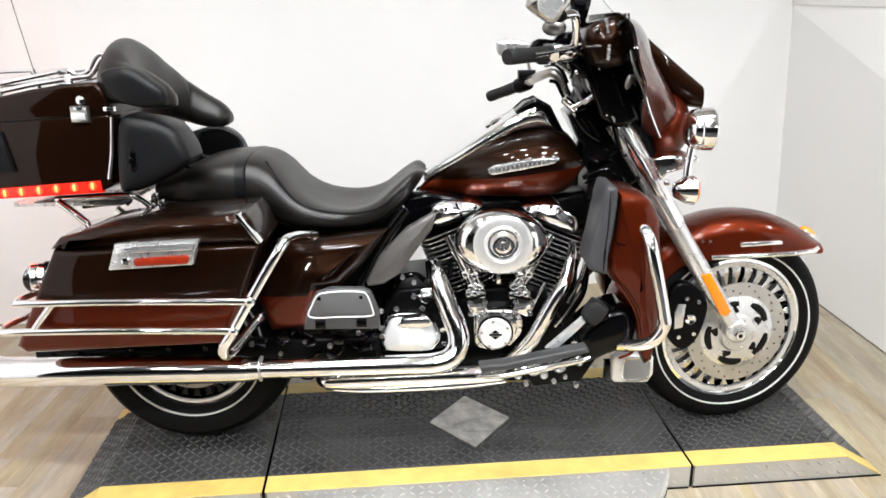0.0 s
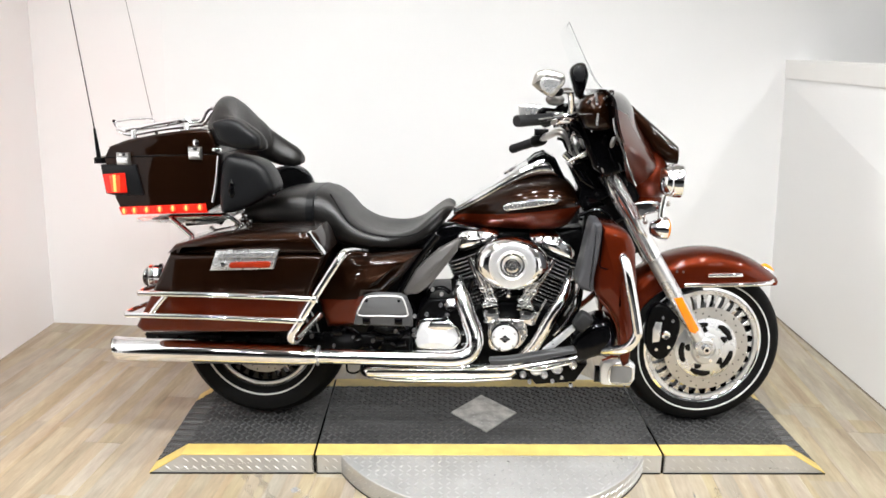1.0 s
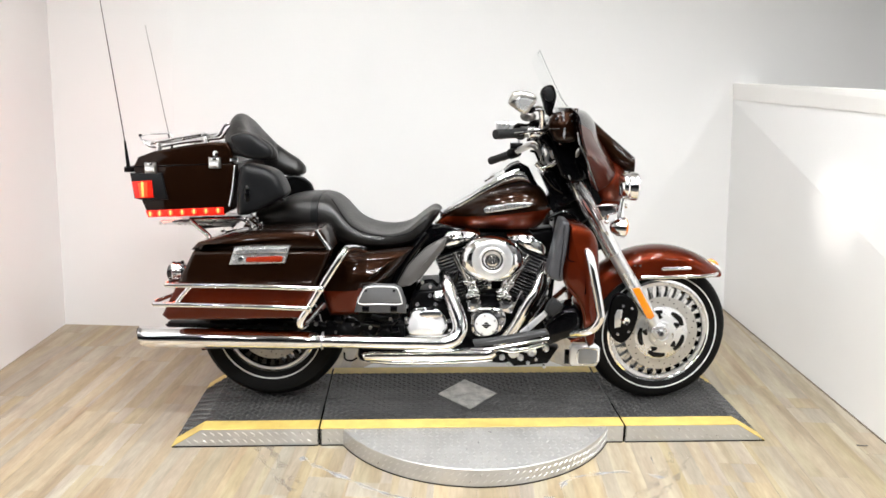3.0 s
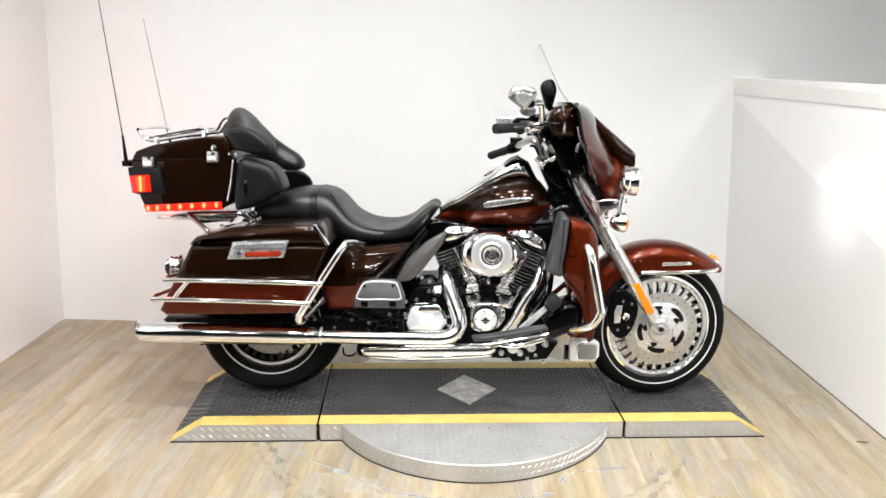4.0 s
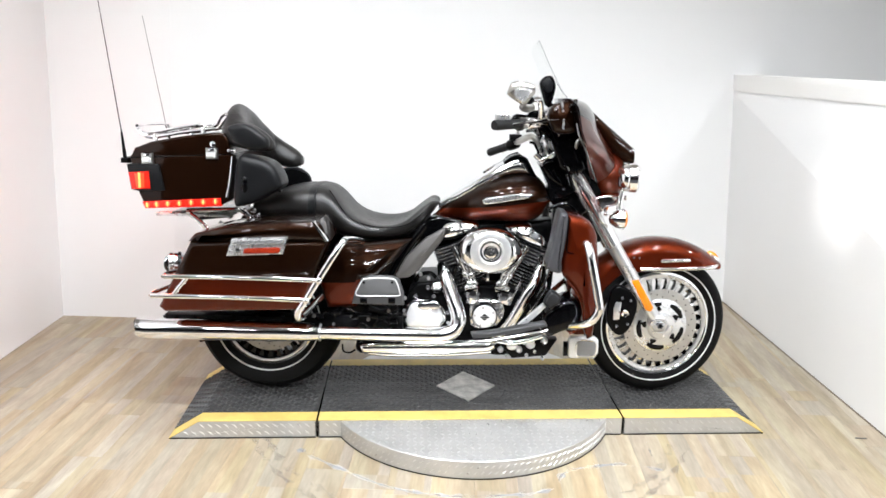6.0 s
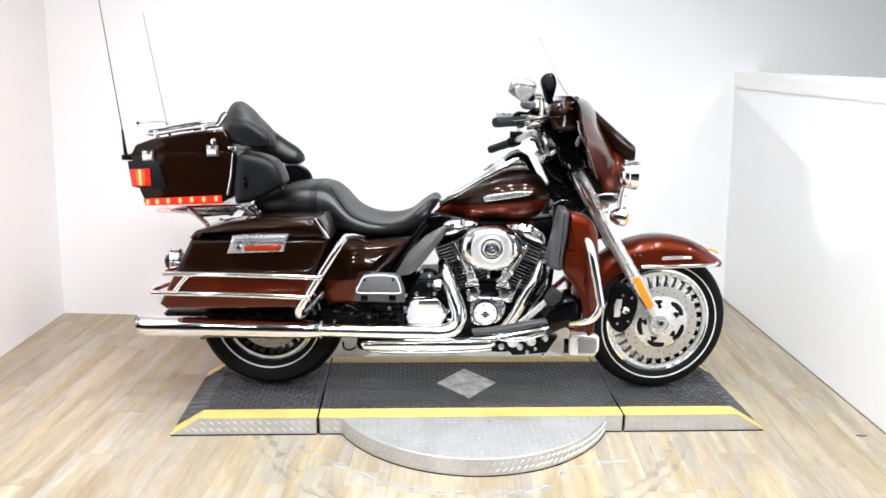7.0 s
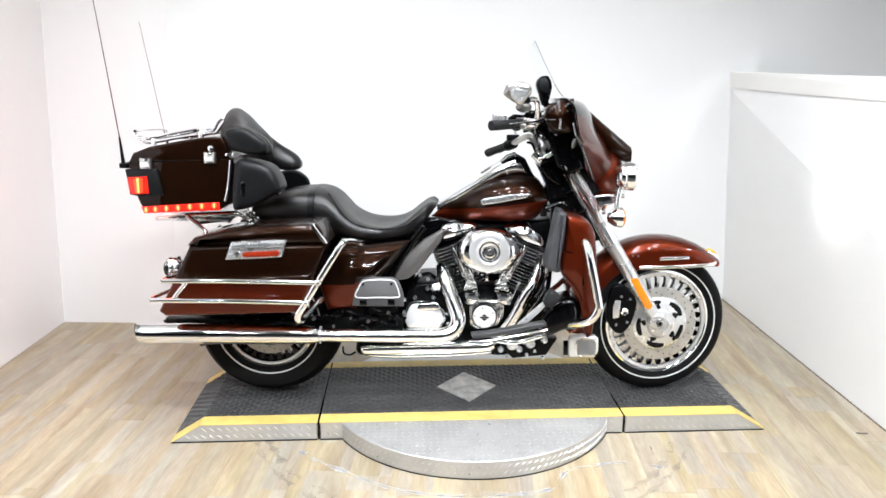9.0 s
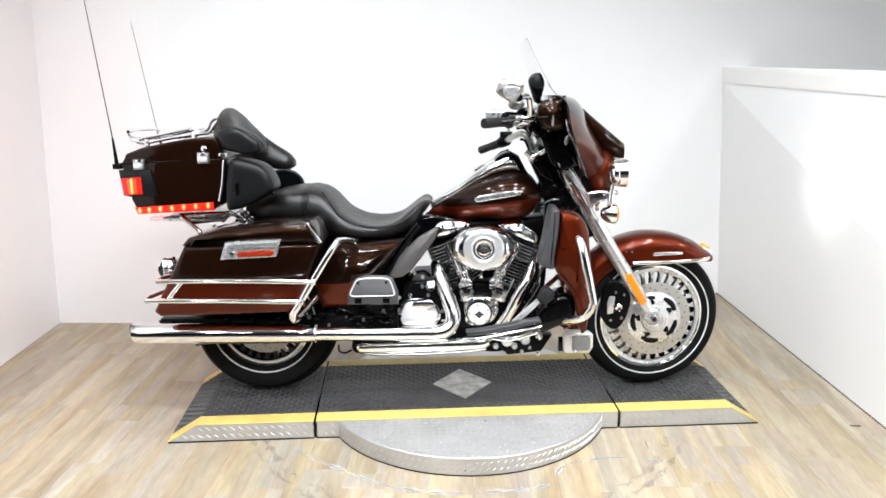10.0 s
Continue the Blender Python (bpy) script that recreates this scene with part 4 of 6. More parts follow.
wing = [(-0.899, 1.090), (-0.866, 1.102), (-0.833, 1.104), (-0.803, 1.093), (-0.773, 1.071), (-0.754, 1.057), (-0.742, 1.040), (-0.741, 1.018), (-0.755, 1.008), (-0.787, 1.003), (-0.825, 1.007), (-0.855, 1.019), (-0.880, 1.038), (-0.892, 1.063)]
part("side_panel", pillow(wing, -0.300, -0.225, 3, 4.5), M["vinyl"], back, "smooth black side panel")

# ---- luggage rack
rack_line = [(-1.303, 1.078), (-1.293, 1.061), (-1.250, 1.057), (-1.141, 1.077), (-1.046, 1.092), (-1.024, 1.081), (-0.988, 1.088), (-0.969, 1.119), (-0.950, 1.133), (-0.930, 1.124)]
rack_low = [(-1.273, 1.053), (-1.225, 1.041), (-1.108, 1.061), (-0.991, 1.076), (-0.964, 1.081), (-0.934, 1.118), (-0.927, 1.123)]
for s in (-1, 1):
    rail = part("rack_rail", tube([(x, 0.15 * s, z) for x, z in rack_line], 0.0065, 10, 4), M["chrome"], bike, "chrome luggage rack rail")
    part("rack_lower_rail", tube([(x, 0.19 * s, z) for x, z in rack_low], 0.0065, 10, 4), M["chrome"], rail)
    for q in [(-1.213, 1.041), (-1.024, 1.069)]:
        part("rack_foot", lathe([(0.011, -0.03), (0.011, 0.012), (0.008, 0.016)], (q[0], 0.19 * s, q[1]), (0, 0, 1), 12), M["chrome"], rail)
for x, z in [rack_line[2], rack_line[4]]:
    part("rack_cross_bar", tube([(x, -0.19, z - 0.004), (x, 0.19, z - 0.004)], 0.006, 10, 2), M["chrome"], bike, "chrome rack cross bar")
part("rack_end_bar", tube([(rack_line[0][0], -0.15, rack_line[0][1] + 0.004), (rack_line[0][0] - 0.012, 0, rack_line[0][1] + 0.006), (rack_line[0][0], 0.15, rack_line[0][1] + 0.004)], 0.0065, 10, 5), M["chrome"], bike)

# ---- antennas
an = [(-1.303, 0.962), (-1.311, 1.064), (-1.368, 1.549)]
for s, whip in ((-1, an), (1, [(-1.339, 0.976), (-1.361, 1.081), (-1.439, 1.545)])):
    (x0, z0), (x1, z1), (x2, z2) = whip
    k = 1.18 if s < 0 else 1.0
    rod = part("antenna", tube([(x1, 0.27 * s, z1), (x1 + (x2 - x1) * k, 0.27 * s, z1 + (z2 - z1) * k)], [0.0022 if s < 0 else 0.0014, 0.0014 if s < 0 else 0.0009], 6, 2), M["black"], bike, "thin black whip antenna")
    part("antenna_base", tube([(x0, 0.27 * s, z0), (x1, 0.27 * s, z1)], [0.008, 0.004], 8, 2), M["black"], rod)
part("antenna_bracket", box((an[0][0], 0, an[0][1] - 0.006), (0.03, 0.56, 0.02), 0.005), M["black"], bike)

# ---- saddlebags
bag_poly = [(-1.008, 0.675), (-0.497, 0.686), (-0.551, 0.557), (-0.606, 0.424), (-1.116, 0.402), (-1.141, 0.422)]
lid_poly = [(-1.022, 0.673), (-0.993, 0.704), (-0.884, 0.732), (-0.726, 0.751), (-0.579, 0.760), (-0.533, 0.761), (-0.517, 0.741), (-0.497, 0.684)]
for s in (-1, 1):
    a, b = (-0.43, -0.20) if s < 0 else (0.43, 0.20)
    bag = part("saddlebag", prism(bag_poly, a, b, 0.018, 4, bulge=0.014), material("bag_two_tone", ROOT, 0.44, 0.85, spec=0.2, vary=0.12, scale=5, coat=1.0, second=COPPER, split=(0.535, -0.015)), bike, "glossy brown and copper saddlebag")
    part("bag_lid", prism(lid_poly if s < 0 else [(x, min(z, 0.704)) for x, z in lid_poly[1:]] + [(-0.99, 0.684)], a * 1.005, b, 0.030, 5), M["paint"], bag, "brown saddlebag lid")
    if s < 0:
        part("lid_strip", prism([(-0.551, 0.761), (-0.543, 0.763), (-0.494, 0.691), (-0.502, 0.689)], -0.436, -0.39, 0.0015, 2), M["chrome"], bag, "thin chrome lid strip")
        plate = part("latch_plate", prism([(-0.844, 0.694), (-0.640, 0.703), (-0.660, 0.640), (-0.868, 0.628)], -0.448, -0.425, 0.004, 2), M["satin"], bag, "chrome saddlebag latch plate")
        part("latch_handle", prism([(-0.837, 0.688), (-0.648, 0.697), (-0.653, 0.680), (-0.844, 0.671)], -0.456, -0.445, 0.003, 2), M["rocker"], plate)
        part("reflector", prism([(-0.800, 0.654), (-0.794, 0.660), (-0.670, 0.667), (-0.664, 0.662), (-0.668, 0.649), (-0.674, 0.645), (-0.796, 0.640), (-0.802, 0.645)], -0.455, -0.445, 0.003, 2), M["red"], plate, "red side reflector")
        u = (-0.820, 0.652)
        part("lock", lathe([(0.003, 0), (0.011, 0), (0.009, 0.008), (0.003, 0.009)], (u[0], -0.447, u[1]), (0, -1, 0), 14), M["chrome"], plate)
rail_u, rail_d = [(-1.102, 0.549), (-0.864, 0.552), (-0.524, 0.550)], [(-1.151, 0.475), (-0.867, 0.477), (-0.571, 0.474)]
ru = part("saddlebag_rail", tube([(x, -0.462, z) for x, z in rail_u], 0.0095, 12, 3), M["chrome"], bike, "chrome saddlebag rail")
rd = part("saddlebag_rail", tube([(x, -0.462, z) for x, z in rail_d], 0.0095, 12, 3), M["chrome"], bike, "chrome saddlebag rail")
part("rail_strut", tube([(x, -0.458, z) for x, z in [(-1.010, 0.547), (-1.044, 0.508), (-1.071, 0.473)]], 0.009, 10, 3), M["chrome"], ru)
part("rail_return", tube([(rail_u[0][0], -0.462, rail_u[0][1]), (rail_u[0][0] + 0.006, -0.43, rail_u[0][1] + 0.005), (rail_u[0][0] + 0.03, -0.33, rail_u[0][1])], 0.008, 10, 4), M["chrome"], ru)
part("rail_return", tube([(rail_d[0][0], -0.462, rail_d[0][1]), (rail_d[0][0] + 0.006, -0.43, rail_d[0][1] + 0.008), (rail_d[0][0] + 0.05, -0.30, rail_d[0][1] + 0.012)], 0.008, 10, 4), M["chrome"], rd)
gl = [((-0.395, 0.659), -0.25), ((-0.430, 0.685), -0.36), ((-0.447, 0.677), -0.43), ((-0.527, 0.549), -0.455), ((-0.574, 0.471), -0.455), ((-0.604, 0.425), -0.45),
      ((-0.605, 0.396), -0.43), ((-0.588, 0.404), -0.38), ((-0.552, 0.440), -0.28)]
part("saddlebag_guard", tube([(q[0], y, q[1]) for q, y in gl], 0.0135, 14, 5), M["chrome"], bike, "chrome saddlebag guard tube")
for q in (rail_u[-1], rail_d[-1]):
    part("rail_end", ball((q[0], -0.462, q[1]), 0.014), M["chrome"], bike)

# ---- rear end: mudguard, turn signal, trunk brackets
part("rear_mudguard", mudguard(RW[0], 0.36, 25, 200, 0.115, lambda d: 0.29), M["paint"], bike, "brown rear mudguard")
ts = (-1.123, 0.565)
sig = part("rear_turn_signal", lathe([(0.010, -0.040), (0.030, -0.036), (0.039, -0.020), (0.041, -0.004), (0.039, -0.001), (0.042, 0.002), (0.042, 0.014), (0.037, 0.018)], (ts[0], -0.30, ts[1]), (-0.95, -0.31, 0), 28), M["chrome"], bike, "chrome drum turn signal")
part("signal_lens", ball((ts[0] - 0.012, -0.304, ts[1]), 0.036, (1, 0.32, 1), 12, Matrix.Rotation(radians(72), 4, "Z")), M["recess"], sig, "smoked lens")
part("signal_collar", ring([(0.036, -0.030), (0.043, -0.028), (0.043, -0.018), (0.036, -0.016)], (ts[0], -0.30, ts[1]), (-0.95, -0.31, 0), 28), M["gloss"], sig, "black collar")
part("signal_stalk", tube([(ts[0], -0.30, ts[1]), (ts[0] + 0.05, -0.22, ts[1] + 0.01), (ts[0] + 0.12, -0.12, ts[1] + 0.03)], 0.012, 10, 3), M["chrome"], sig)
br = [(-1.100, 0.755), (-0.941, 0.763), (-0.883, 0.760), (-0.825, 0.716)]
part("trunk_bracket", tube([(x, -0.2, z) for x, z in br], 0.009, 10, 4), M["chrome"], bike, "chrome trunk bracket")
part("trunk_bracket", tube([(x, -0.21, z) for x, z in [(-1.090, 0.752), (-1.049, 0.717), (-1.005, 0.677)]], 0.010, 10, 3), M["chrome"], bike, "chrome trunk strut")
part("trunk_bracket", tube([(x, -0.02, z) for x, z in [(-1.119, 0.699), (-1.002, 0.712), (-0.979, 0.703)]], 0.011, 10, 3), M["black"], bike)
part("trunk_bracket", tube([(x, 0.1, z) for x, z in [(-1.074, 0.664), (-1.049, 0.640), (-1.033, 0.615)]], 0.010, 10, 3), M["chrome"], bike)
part("trunk_support", box(((-1.129, 0.735)[0] + 0.03, 0, (-1.129, 0.730)[1]), (0.3, 0.3, 0.012), 0.004), M["satin"], bike)
for q in [(-0.831, 0.760), (-0.814, 0.742), (-0.841, 0.732)]:
    part("bracket_bolt", bolt((q[0], -0.195, q[1]), 0.010, 0.012), M["chrome"], bike)

# ---- side cover and under-seat body
part("side_cover", prism([(-0.504, 0.643), (-0.372, 0.648), (-0.200, 0.670), (-0.253, 0.593), (-0.332, 0.509), (-0.394, 0.503), (-0.422, 0.388), (-0.538, 0.380), (-0.573, 0.498)], -0.262, -0.16, 0.045, 6, bulge=0.026),
     material("cover_two_tone", ROOT, 0.44, 0.85, spec=0.2, vary=0.12, scale=5, coat=1.0, second=COPPER, split=(0.545, 0.10)), bike, "brown and copper side cover")
part("side_cover", mirrored(prism([(-0.504, 0.643), (-0.372, 0.648), (-0.200, 0.670), (-0.253, 0.593), (-0.332, 0.509), (-0.394, 0.503), (-0.422, 0.388), (-0.538, 0.380), (-0.573, 0.498)], -0.265, -0.16, 0.03, 4)), M["paint"], bike)
core = part("frame_core", prism([(-0.841, 0.684), (-0.624, 0.667), (-0.194, 0.694), (0.090, 0.716), (0.278, 0.720), (0.383, 0.737), (0.372, 0.627), (0.093, 0.600), (-0.181, 0.603), (-0.204, 0.519), (-0.201, 0.295), (-0.606, 0.207), (-0.827, 0.277)], -0.055, 0.055, 0.02, 3), M["black"], bike, "black frame and inner body")
part("lower_core", prism([(-0.203, 0.433), (-0.071, 0.454), (0.095, 0.527), (0.283, 0.605), (0.372, 0.627), (0.345, 0.534), (0.346, 0.236), (0.203, 0.168), (-0.286, 0.161), (-0.434, 0.238)], -0.055, 0.055, 0.02, 3), M["black"], core)

part("swing_arm", prism([(-1.212, 0.326), (-0.458, 0.358), (-0.237, 0.357), (-0.236, 0.266), (-0.599, 0.255), (-1.145, 0.243)], -0.235, -0.195, 0.012, 3), M["black"], bike, "black swing arm and inner mount")

# filler added so the white wall doesn't show below the tank
part("seat_mount", prism([(-0.170, 0.728), (-0.100, 0.742), (-0.020, 0.730), (0.030, 0.715), (-0.050, 0.655), (-0.180, 0.655)], -0.115, -0.03, 0.010, 3), M["gloss"], bike, "gloss black filler added in the gap under the tank")
# ---- engine: two finned cylinders over a crankcase
CR = (0.123, 0.224)


def cylinder(side):
    """side -1: rear cylinder leaning back, 1: front cylinder."""
    turn = Matrix.Translation((CR[0], 0, CR[1])) @ Matrix.Rotation(radians(22.5 * side), 4, "Y")
    cyl = part("cylinder", moved(lathe([(0.066, 0.13), (0.066, 0.46)], (0, 0, 0), (0, 0, 1), 24), turn), M["black"], bike, "black finned engine cylinder")
    for k in range(21):
        z = 0.152 + 0.0142 * k
        big = (0.078 if side < 0 else 0.068) + 0.006 * min(1, k / 8) if k < 15 else 0.096
        deep = big + (0.014 if k >= 15 else 0.0)
        poly = [(big * math.copysign(abs(math.cos(a)) ** 0.6, math.cos(a)), deep * math.copysign(abs(math.sin(a)) ** 0.6, math.sin(a))) for a in [2 * math.pi * j / 28 for j in range(28)]]
        thin = 0.0023
        rings = [[(x * q, y * q, z + dz) for x, y in poly] for q, dz in ((0.965, -thin), (1.0, -thin * 0.6), (1.0, thin * 0.6), (0.965, thin))]
        part("cooling_fin", moved(loft(rings), turn), M["black"], cyl)
        edge = [[(x * q, y * q, z + dz) for x, y in poly] for q, dz in ((0.985, -0.0021), (1.012, -0.0017), (1.012, 0.0017), (0.985, 0.0021))]
        part("fin_edge", moved(loft(edge), turn), M["fin"], cyl, "bright machined fin edge")
    if side < 0:
        outline = [(-0.084, 0.712), (-0.026, 0.724), (0.050, 0.717), (0.050, 0.699), (0.002, 0.679), (-0.040, 0.664), (-0.082, 0.657), (-0.090, 0.685)]
        split, studs = [(-0.018, 0.724), (-0.010, 0.704), (0.000, 0.678)], [(-0.071, 0.701), (-0.058, 0.704), (-0.046, 0.707), (0.036, 0.709)]
    else:
        outline = [(0.166, 0.711), (0.258, 0.718), (0.282, 0.700), (0.317, 0.676), (0.320, 0.634), (0.281, 0.640), (0.228, 0.663), (0.186, 0.688)]
        split, studs = [(0.214, 0.716), (0.208, 0.698), (0.206, 0.678)], [(0.182, 0.704), (0.246, 0.710), (0.268, 0.692), (0.301, 0.668)]
    rocker = part("rocker_box", prism(outline, -0.150, 0.11, 0.018, 5, smooth=3, bulge=0.008), M["cast"], cyl, "chrome rocker box")
    part("rocker_seam", tube([(x, -0.152, z) for x, z in split], 0.0022, 6, 4), M["gloss"], rocker, "dark seam")
    part("rocker_foot", prism([(x, z - 0.014) for x, z in offset(outline, 0.006)], -0.140, 0.10, 0.010, 3, smooth=2), M["black"], rocker, "black gasket edge")
    for x, z in studs:
        part("rocker_bolt", bolt((x, -0.154, z), 0.0055, 0.006), M["chrome"], rocker)
    return cyl


for s in (-1, 1):
    cylinder(s)
case = part("crankcase", prism([(-0.015, 0.429), (0.072, 0.468), (0.153, 0.470), (0.247, 0.437), (0.297, 0.342), (0.266, 0.244), (0.150, 0.196), (0.032, 0.207), (-0.039, 0.259), (-0.041, 0.356)], -0.13, 0.13, 0.015, 3), M["black"], bike, "black engine crankcase")
cover_poly = [(0.030, 0.410), (0.060, 0.424), (0.114, 0.426), (0.146, 0.421), (0.168, 0.395), (0.169, 0.363), (0.163, 0.347), (0.137, 0.316), (0.083, 0.300), (0.038, 0.310), (0.028, 0.347)]
cover = part("cam_cover", prism(cover_poly, -0.200, -0.12, 0.014, 4, smooth=3), M["cast"], bike, "chrome cam cover")
tc = (0.090, 0.356)
timer = part("timer_cover", lathe([(0.044, -0.02), (0.0465, -0.004), (0.0465, 0.004), (0.0415, 0.010), (0.022, 0.012), (0.004, 0.012)], (tc[0], -0.203, tc[1]), (0, -1, 0), 40), M["satin_white"], cover, "round polished timer cover")
# the shade in the gap round the timer, drawn as a black ring
part("timer_shadow_ring", ring([(0.0465, 0.0), (0.0515, 0.0), (0.0515, 0.004), (0.0465, 0.004)], (tc[0], -0.200, tc[1]), n=40), M["gloss"], cover, "black ring standing in for the shaded gap round the timer cover")
part("timer_emblem", join(box((tc[0], -0.2165, tc[1]), (0.036, 0.003, 0.005), 0.001), prism([(tc[0] - 0.012, tc[1] + 0.005), (tc[0] + 0.012, tc[1] + 0.005), (tc[0], tc[1] + 0.014)], -0.218, -0.214, 0.0006, 1),
                          prism([(tc[0] - 0.012, tc[1] - 0.005), (tc[0] + 0.012, tc[1] - 0.005), (tc[0], tc[1] - 0.014)], -0.218, -0.214, 0.0006, 1)), M["gloss"], timer, "dark plain badge shape")
for k in range(5):
    part("cover_bolt", bolt((tc[0] + 0.0385 * math.cos(k * 1.2566 + 0.5), -0.212, tc[1] + 0.0385 * math.sin(k * 1.2566 + 0.5)), 0.004, 0.003), M["iron"], timer)
for x, z in offset(cover_poly, 0.012):
    part("cover_bolt", bolt((x, -0.199, z), 0.008, 0.008), M["chrome"], cover)
for pts in ([(0.040, 0.432), (0.073, 0.433)], [(0.168, 0.430), (0.155, 0.435)]):
    (x0, z0), (x1, z1) = pts
    block = part("lifter_block", box((x0, -0.165, z0), (0.052, 0.06, 0.050), 0.010, Matrix.Rotation(radians(-22 if x0 < tc[0] else 22), 4, "Y")), M["cast"], bike, "chrome lifter block")
    for dx, dz in ((-0.022, 0.016), (0.022, 0.016), (-0.02, -0.018), (0.02, -0.018)):
        part("block_bolt", bolt((x0 + dx, -0.196, z0 + dz), 0.008, 0.009), M["chrome"], block)
    tilt = Matrix.Rotation(radians(-14 if x0 < tc[0] else 14), 4, "Y")
    lean_x = -0.006 if x0 < tc[0] else -0.010
    part("block_gasket", box((x0 + lean_x, -0.168, z0 + 0.030), (0.058, 0.066, 0.007), 0.002, tilt), M["gloss"], block, "black gasket")
    for dx in (-0.018, 0.0, 0.018):
        part("tube_seat", lathe([(0.013, -0.008), (0.0135, 0.004), (0.009, 0.010), (0.003, 0.011)], (x0 + lean_x + dx, -0.186, z0 + 0.040 - abs(dx) * 0.15), (0, -0.2, 1), 14), M["cast"], block, "chrome tube seat")
for pts in ([(0.028, 0.470), (-0.042, 0.625)], [(0.050, 0.474), (-0.006, 0.600)], [(0.160, 0.468), (0.252, 0.625)], [(0.140, 0.474), (0.220, 0.602)]):
    (x0, z0), (x1, z1) = pts
    rod = part("pushrod_tube", tube([(x0, -0.16, z0), (x1, -0.135, z1)], 0.011, 14, 2), M["cast"], bike, "chrome pushrod tube")
    for k in (0.06, 0.30):
        part("tube_collar", lathe([(0.015, -0.010), (0.0165, -0.008), (0.0165, 0.008), (0.015, 0.010)], (x0 + (x1 - x0) * k, -0.16 + 0.025 * k, z0 + (z1 - z0) * k), (x1 - x0, 0.025, z1 - z0), 14), M["chrome"], rod)

# ---- air cleaner
ac = (0.104, 0.625)
air = part("air_cleaner", moved(lathe([(0.10, -0.10), (0.122, -0.09), (0.130, -0.03), (0.126, -0.008), (0.112, 0.008), (0.085, 0.018), (0.03, 0.022), (0.004, 0.022)], (0, 0, 0), (0, -1, 0), 56),
                              Matrix.Translation((ac[0], -0.235, ac[1])) @ Matrix.Diagonal((0.985, 1, 0.70, 1))), M["cast"], bike, "oval chrome air cleaner cover")
ins = (0.106, 0.632)
insert = part("air_cleaner_insert", ring([(0.0428, 0.0), (0.0762, 0.0), (0.0797, 0.005), (0.0785, 0.012), (0.0714, 0.016), (0.0524, 0.015), (0.0476, 0.019), (0.0428, 0.017), (0.0405, 0.006)],
                                        (ins[0], -0.252, ins[1]), n=56), M["brushed"], air, "round brushed cover ring")
part("insert_bowl", lathe([(0.0416, 0.0), (0.0416, 0.012), (0.0345, 0.006), (0.0262, 0.010), (0.0226, 0.017), (0.0190, 0.018), (0.0167, 0.010), (0.002, 0.009)], (ins[0], -0.252, ins[1]), (0, -1, 0), 40), M["cast"], insert, "polished chrome bowl")
ac = ins
part("centre_bolt", bolt((ac[0], -0.262, ac[1]), 0.011, 0.010), M["chrome"], insert)
part("intake_bracket", box((ac[0] - 0.008, -0.20, ac[1] - 0.11), (0.012, 0.03, 0.034), 0.005), M["chrome"], air)

# ---- gearbox and lower engine
gear = part("gearbox", prism([(-0.219, 0.442), (-0.183, 0.485), (-0.083, 0.492), (-0.050, 0.442), (-0.038, 0.305), (-0.240, 0.294)], -0.19, 0.1, 0.012, 3), M["black"], bike, "black gearbox")
cl = [(-0.226, 0.345), (-0.214, 0.383), (-0.193, 0.404), (-0.113, 0.404), (-0.088, 0.383), (-0.075, 0.347), (-0.086, 0.324), (-0.104, 0.312), (-0.205, 0.312), (-0.222, 0.325)]
part("gearbox_cover", prism(cl, -0.226, -0.18, 0.010, 4, smooth=3, bulge=0.014), M["satin_white"], gear, "polished clutch release cover")
part("cover_step", prism([(-0.184, 0.395), (-0.166, 0.416), (-0.099, 0.420), (-0.081, 0.398), (-0.105, 0.385), (-0.159, 0.384)], -0.24, -0.2, 0.006, 3), M["cast"], gear)
part("cover_flange", prism([(x * 1.0, z) for x, z in offset(cl, -0.010)], -0.200, -0.18, 0.004, 3, smooth=3), M["cast"], gear, "chrome flange")
for q in [(-0.188, 0.430), (-0.115, 0.432), (-0.217, 0.361), (-0.057, 0.366), (-0.216, 0.319), (-0.054, 0.323), (-0.138, 0.467)]:
    part("gearbox_bolt", bolt((q[0], -0.194, q[1]), 0.010, 0.010), M["chrome"], gear)
part("filler_plug", lathe([(0.02, 0), (0.024, 0.01), (0.02, 0.02), (0.008, 0.022)], (*[(-0.104, 0.466)[0], -0.19], (-0.104, 0.466)[1]), (0.2, -1, 0.4), 16), M["chrome"], gear)
part("oil_pan", prism([(-0.418, 0.330), (-0.230, 0.360), (0.196, 0.239), (0.337, 0.231), (0.293, 0.172), (0.152, 0.163), (-0.371, 0.191)], -0.12, 0.12, 0.015, 3), M["black"], bike, "black oil pan")
for q in [(0.190, 0.233), (0.224, 0.217), (0.267, 0.182), (0.299, 0.198), (0.333, 0.169), (0.185, 0.175), (0.255, 0.235)]:
    part("lower_bolt", bolt((q[0], -0.15, q[1]), 0.0075, 0.014), M["satin"], bike)
lm = (0.206, 0.226)
part("lower_cap", lathe([(0.012, 0), (0.022, 0.002), (0.022, 0.014), (0.016, 0.018), (0.004, 0.018)], (lm[0], -0.15, lm[1]), (0, -1, 0), 20), M["satin"], bike, "round aluminium cap")
part("brake_cylinder", prism([(0.148, 0.231), (0.275, 0.254), (0.391, 0.248), (0.348, 0.178), (0.209, 0.162)], -0.15, -0.08, 0.01, 2), M["black"], bike, "black rear brake cylinder")
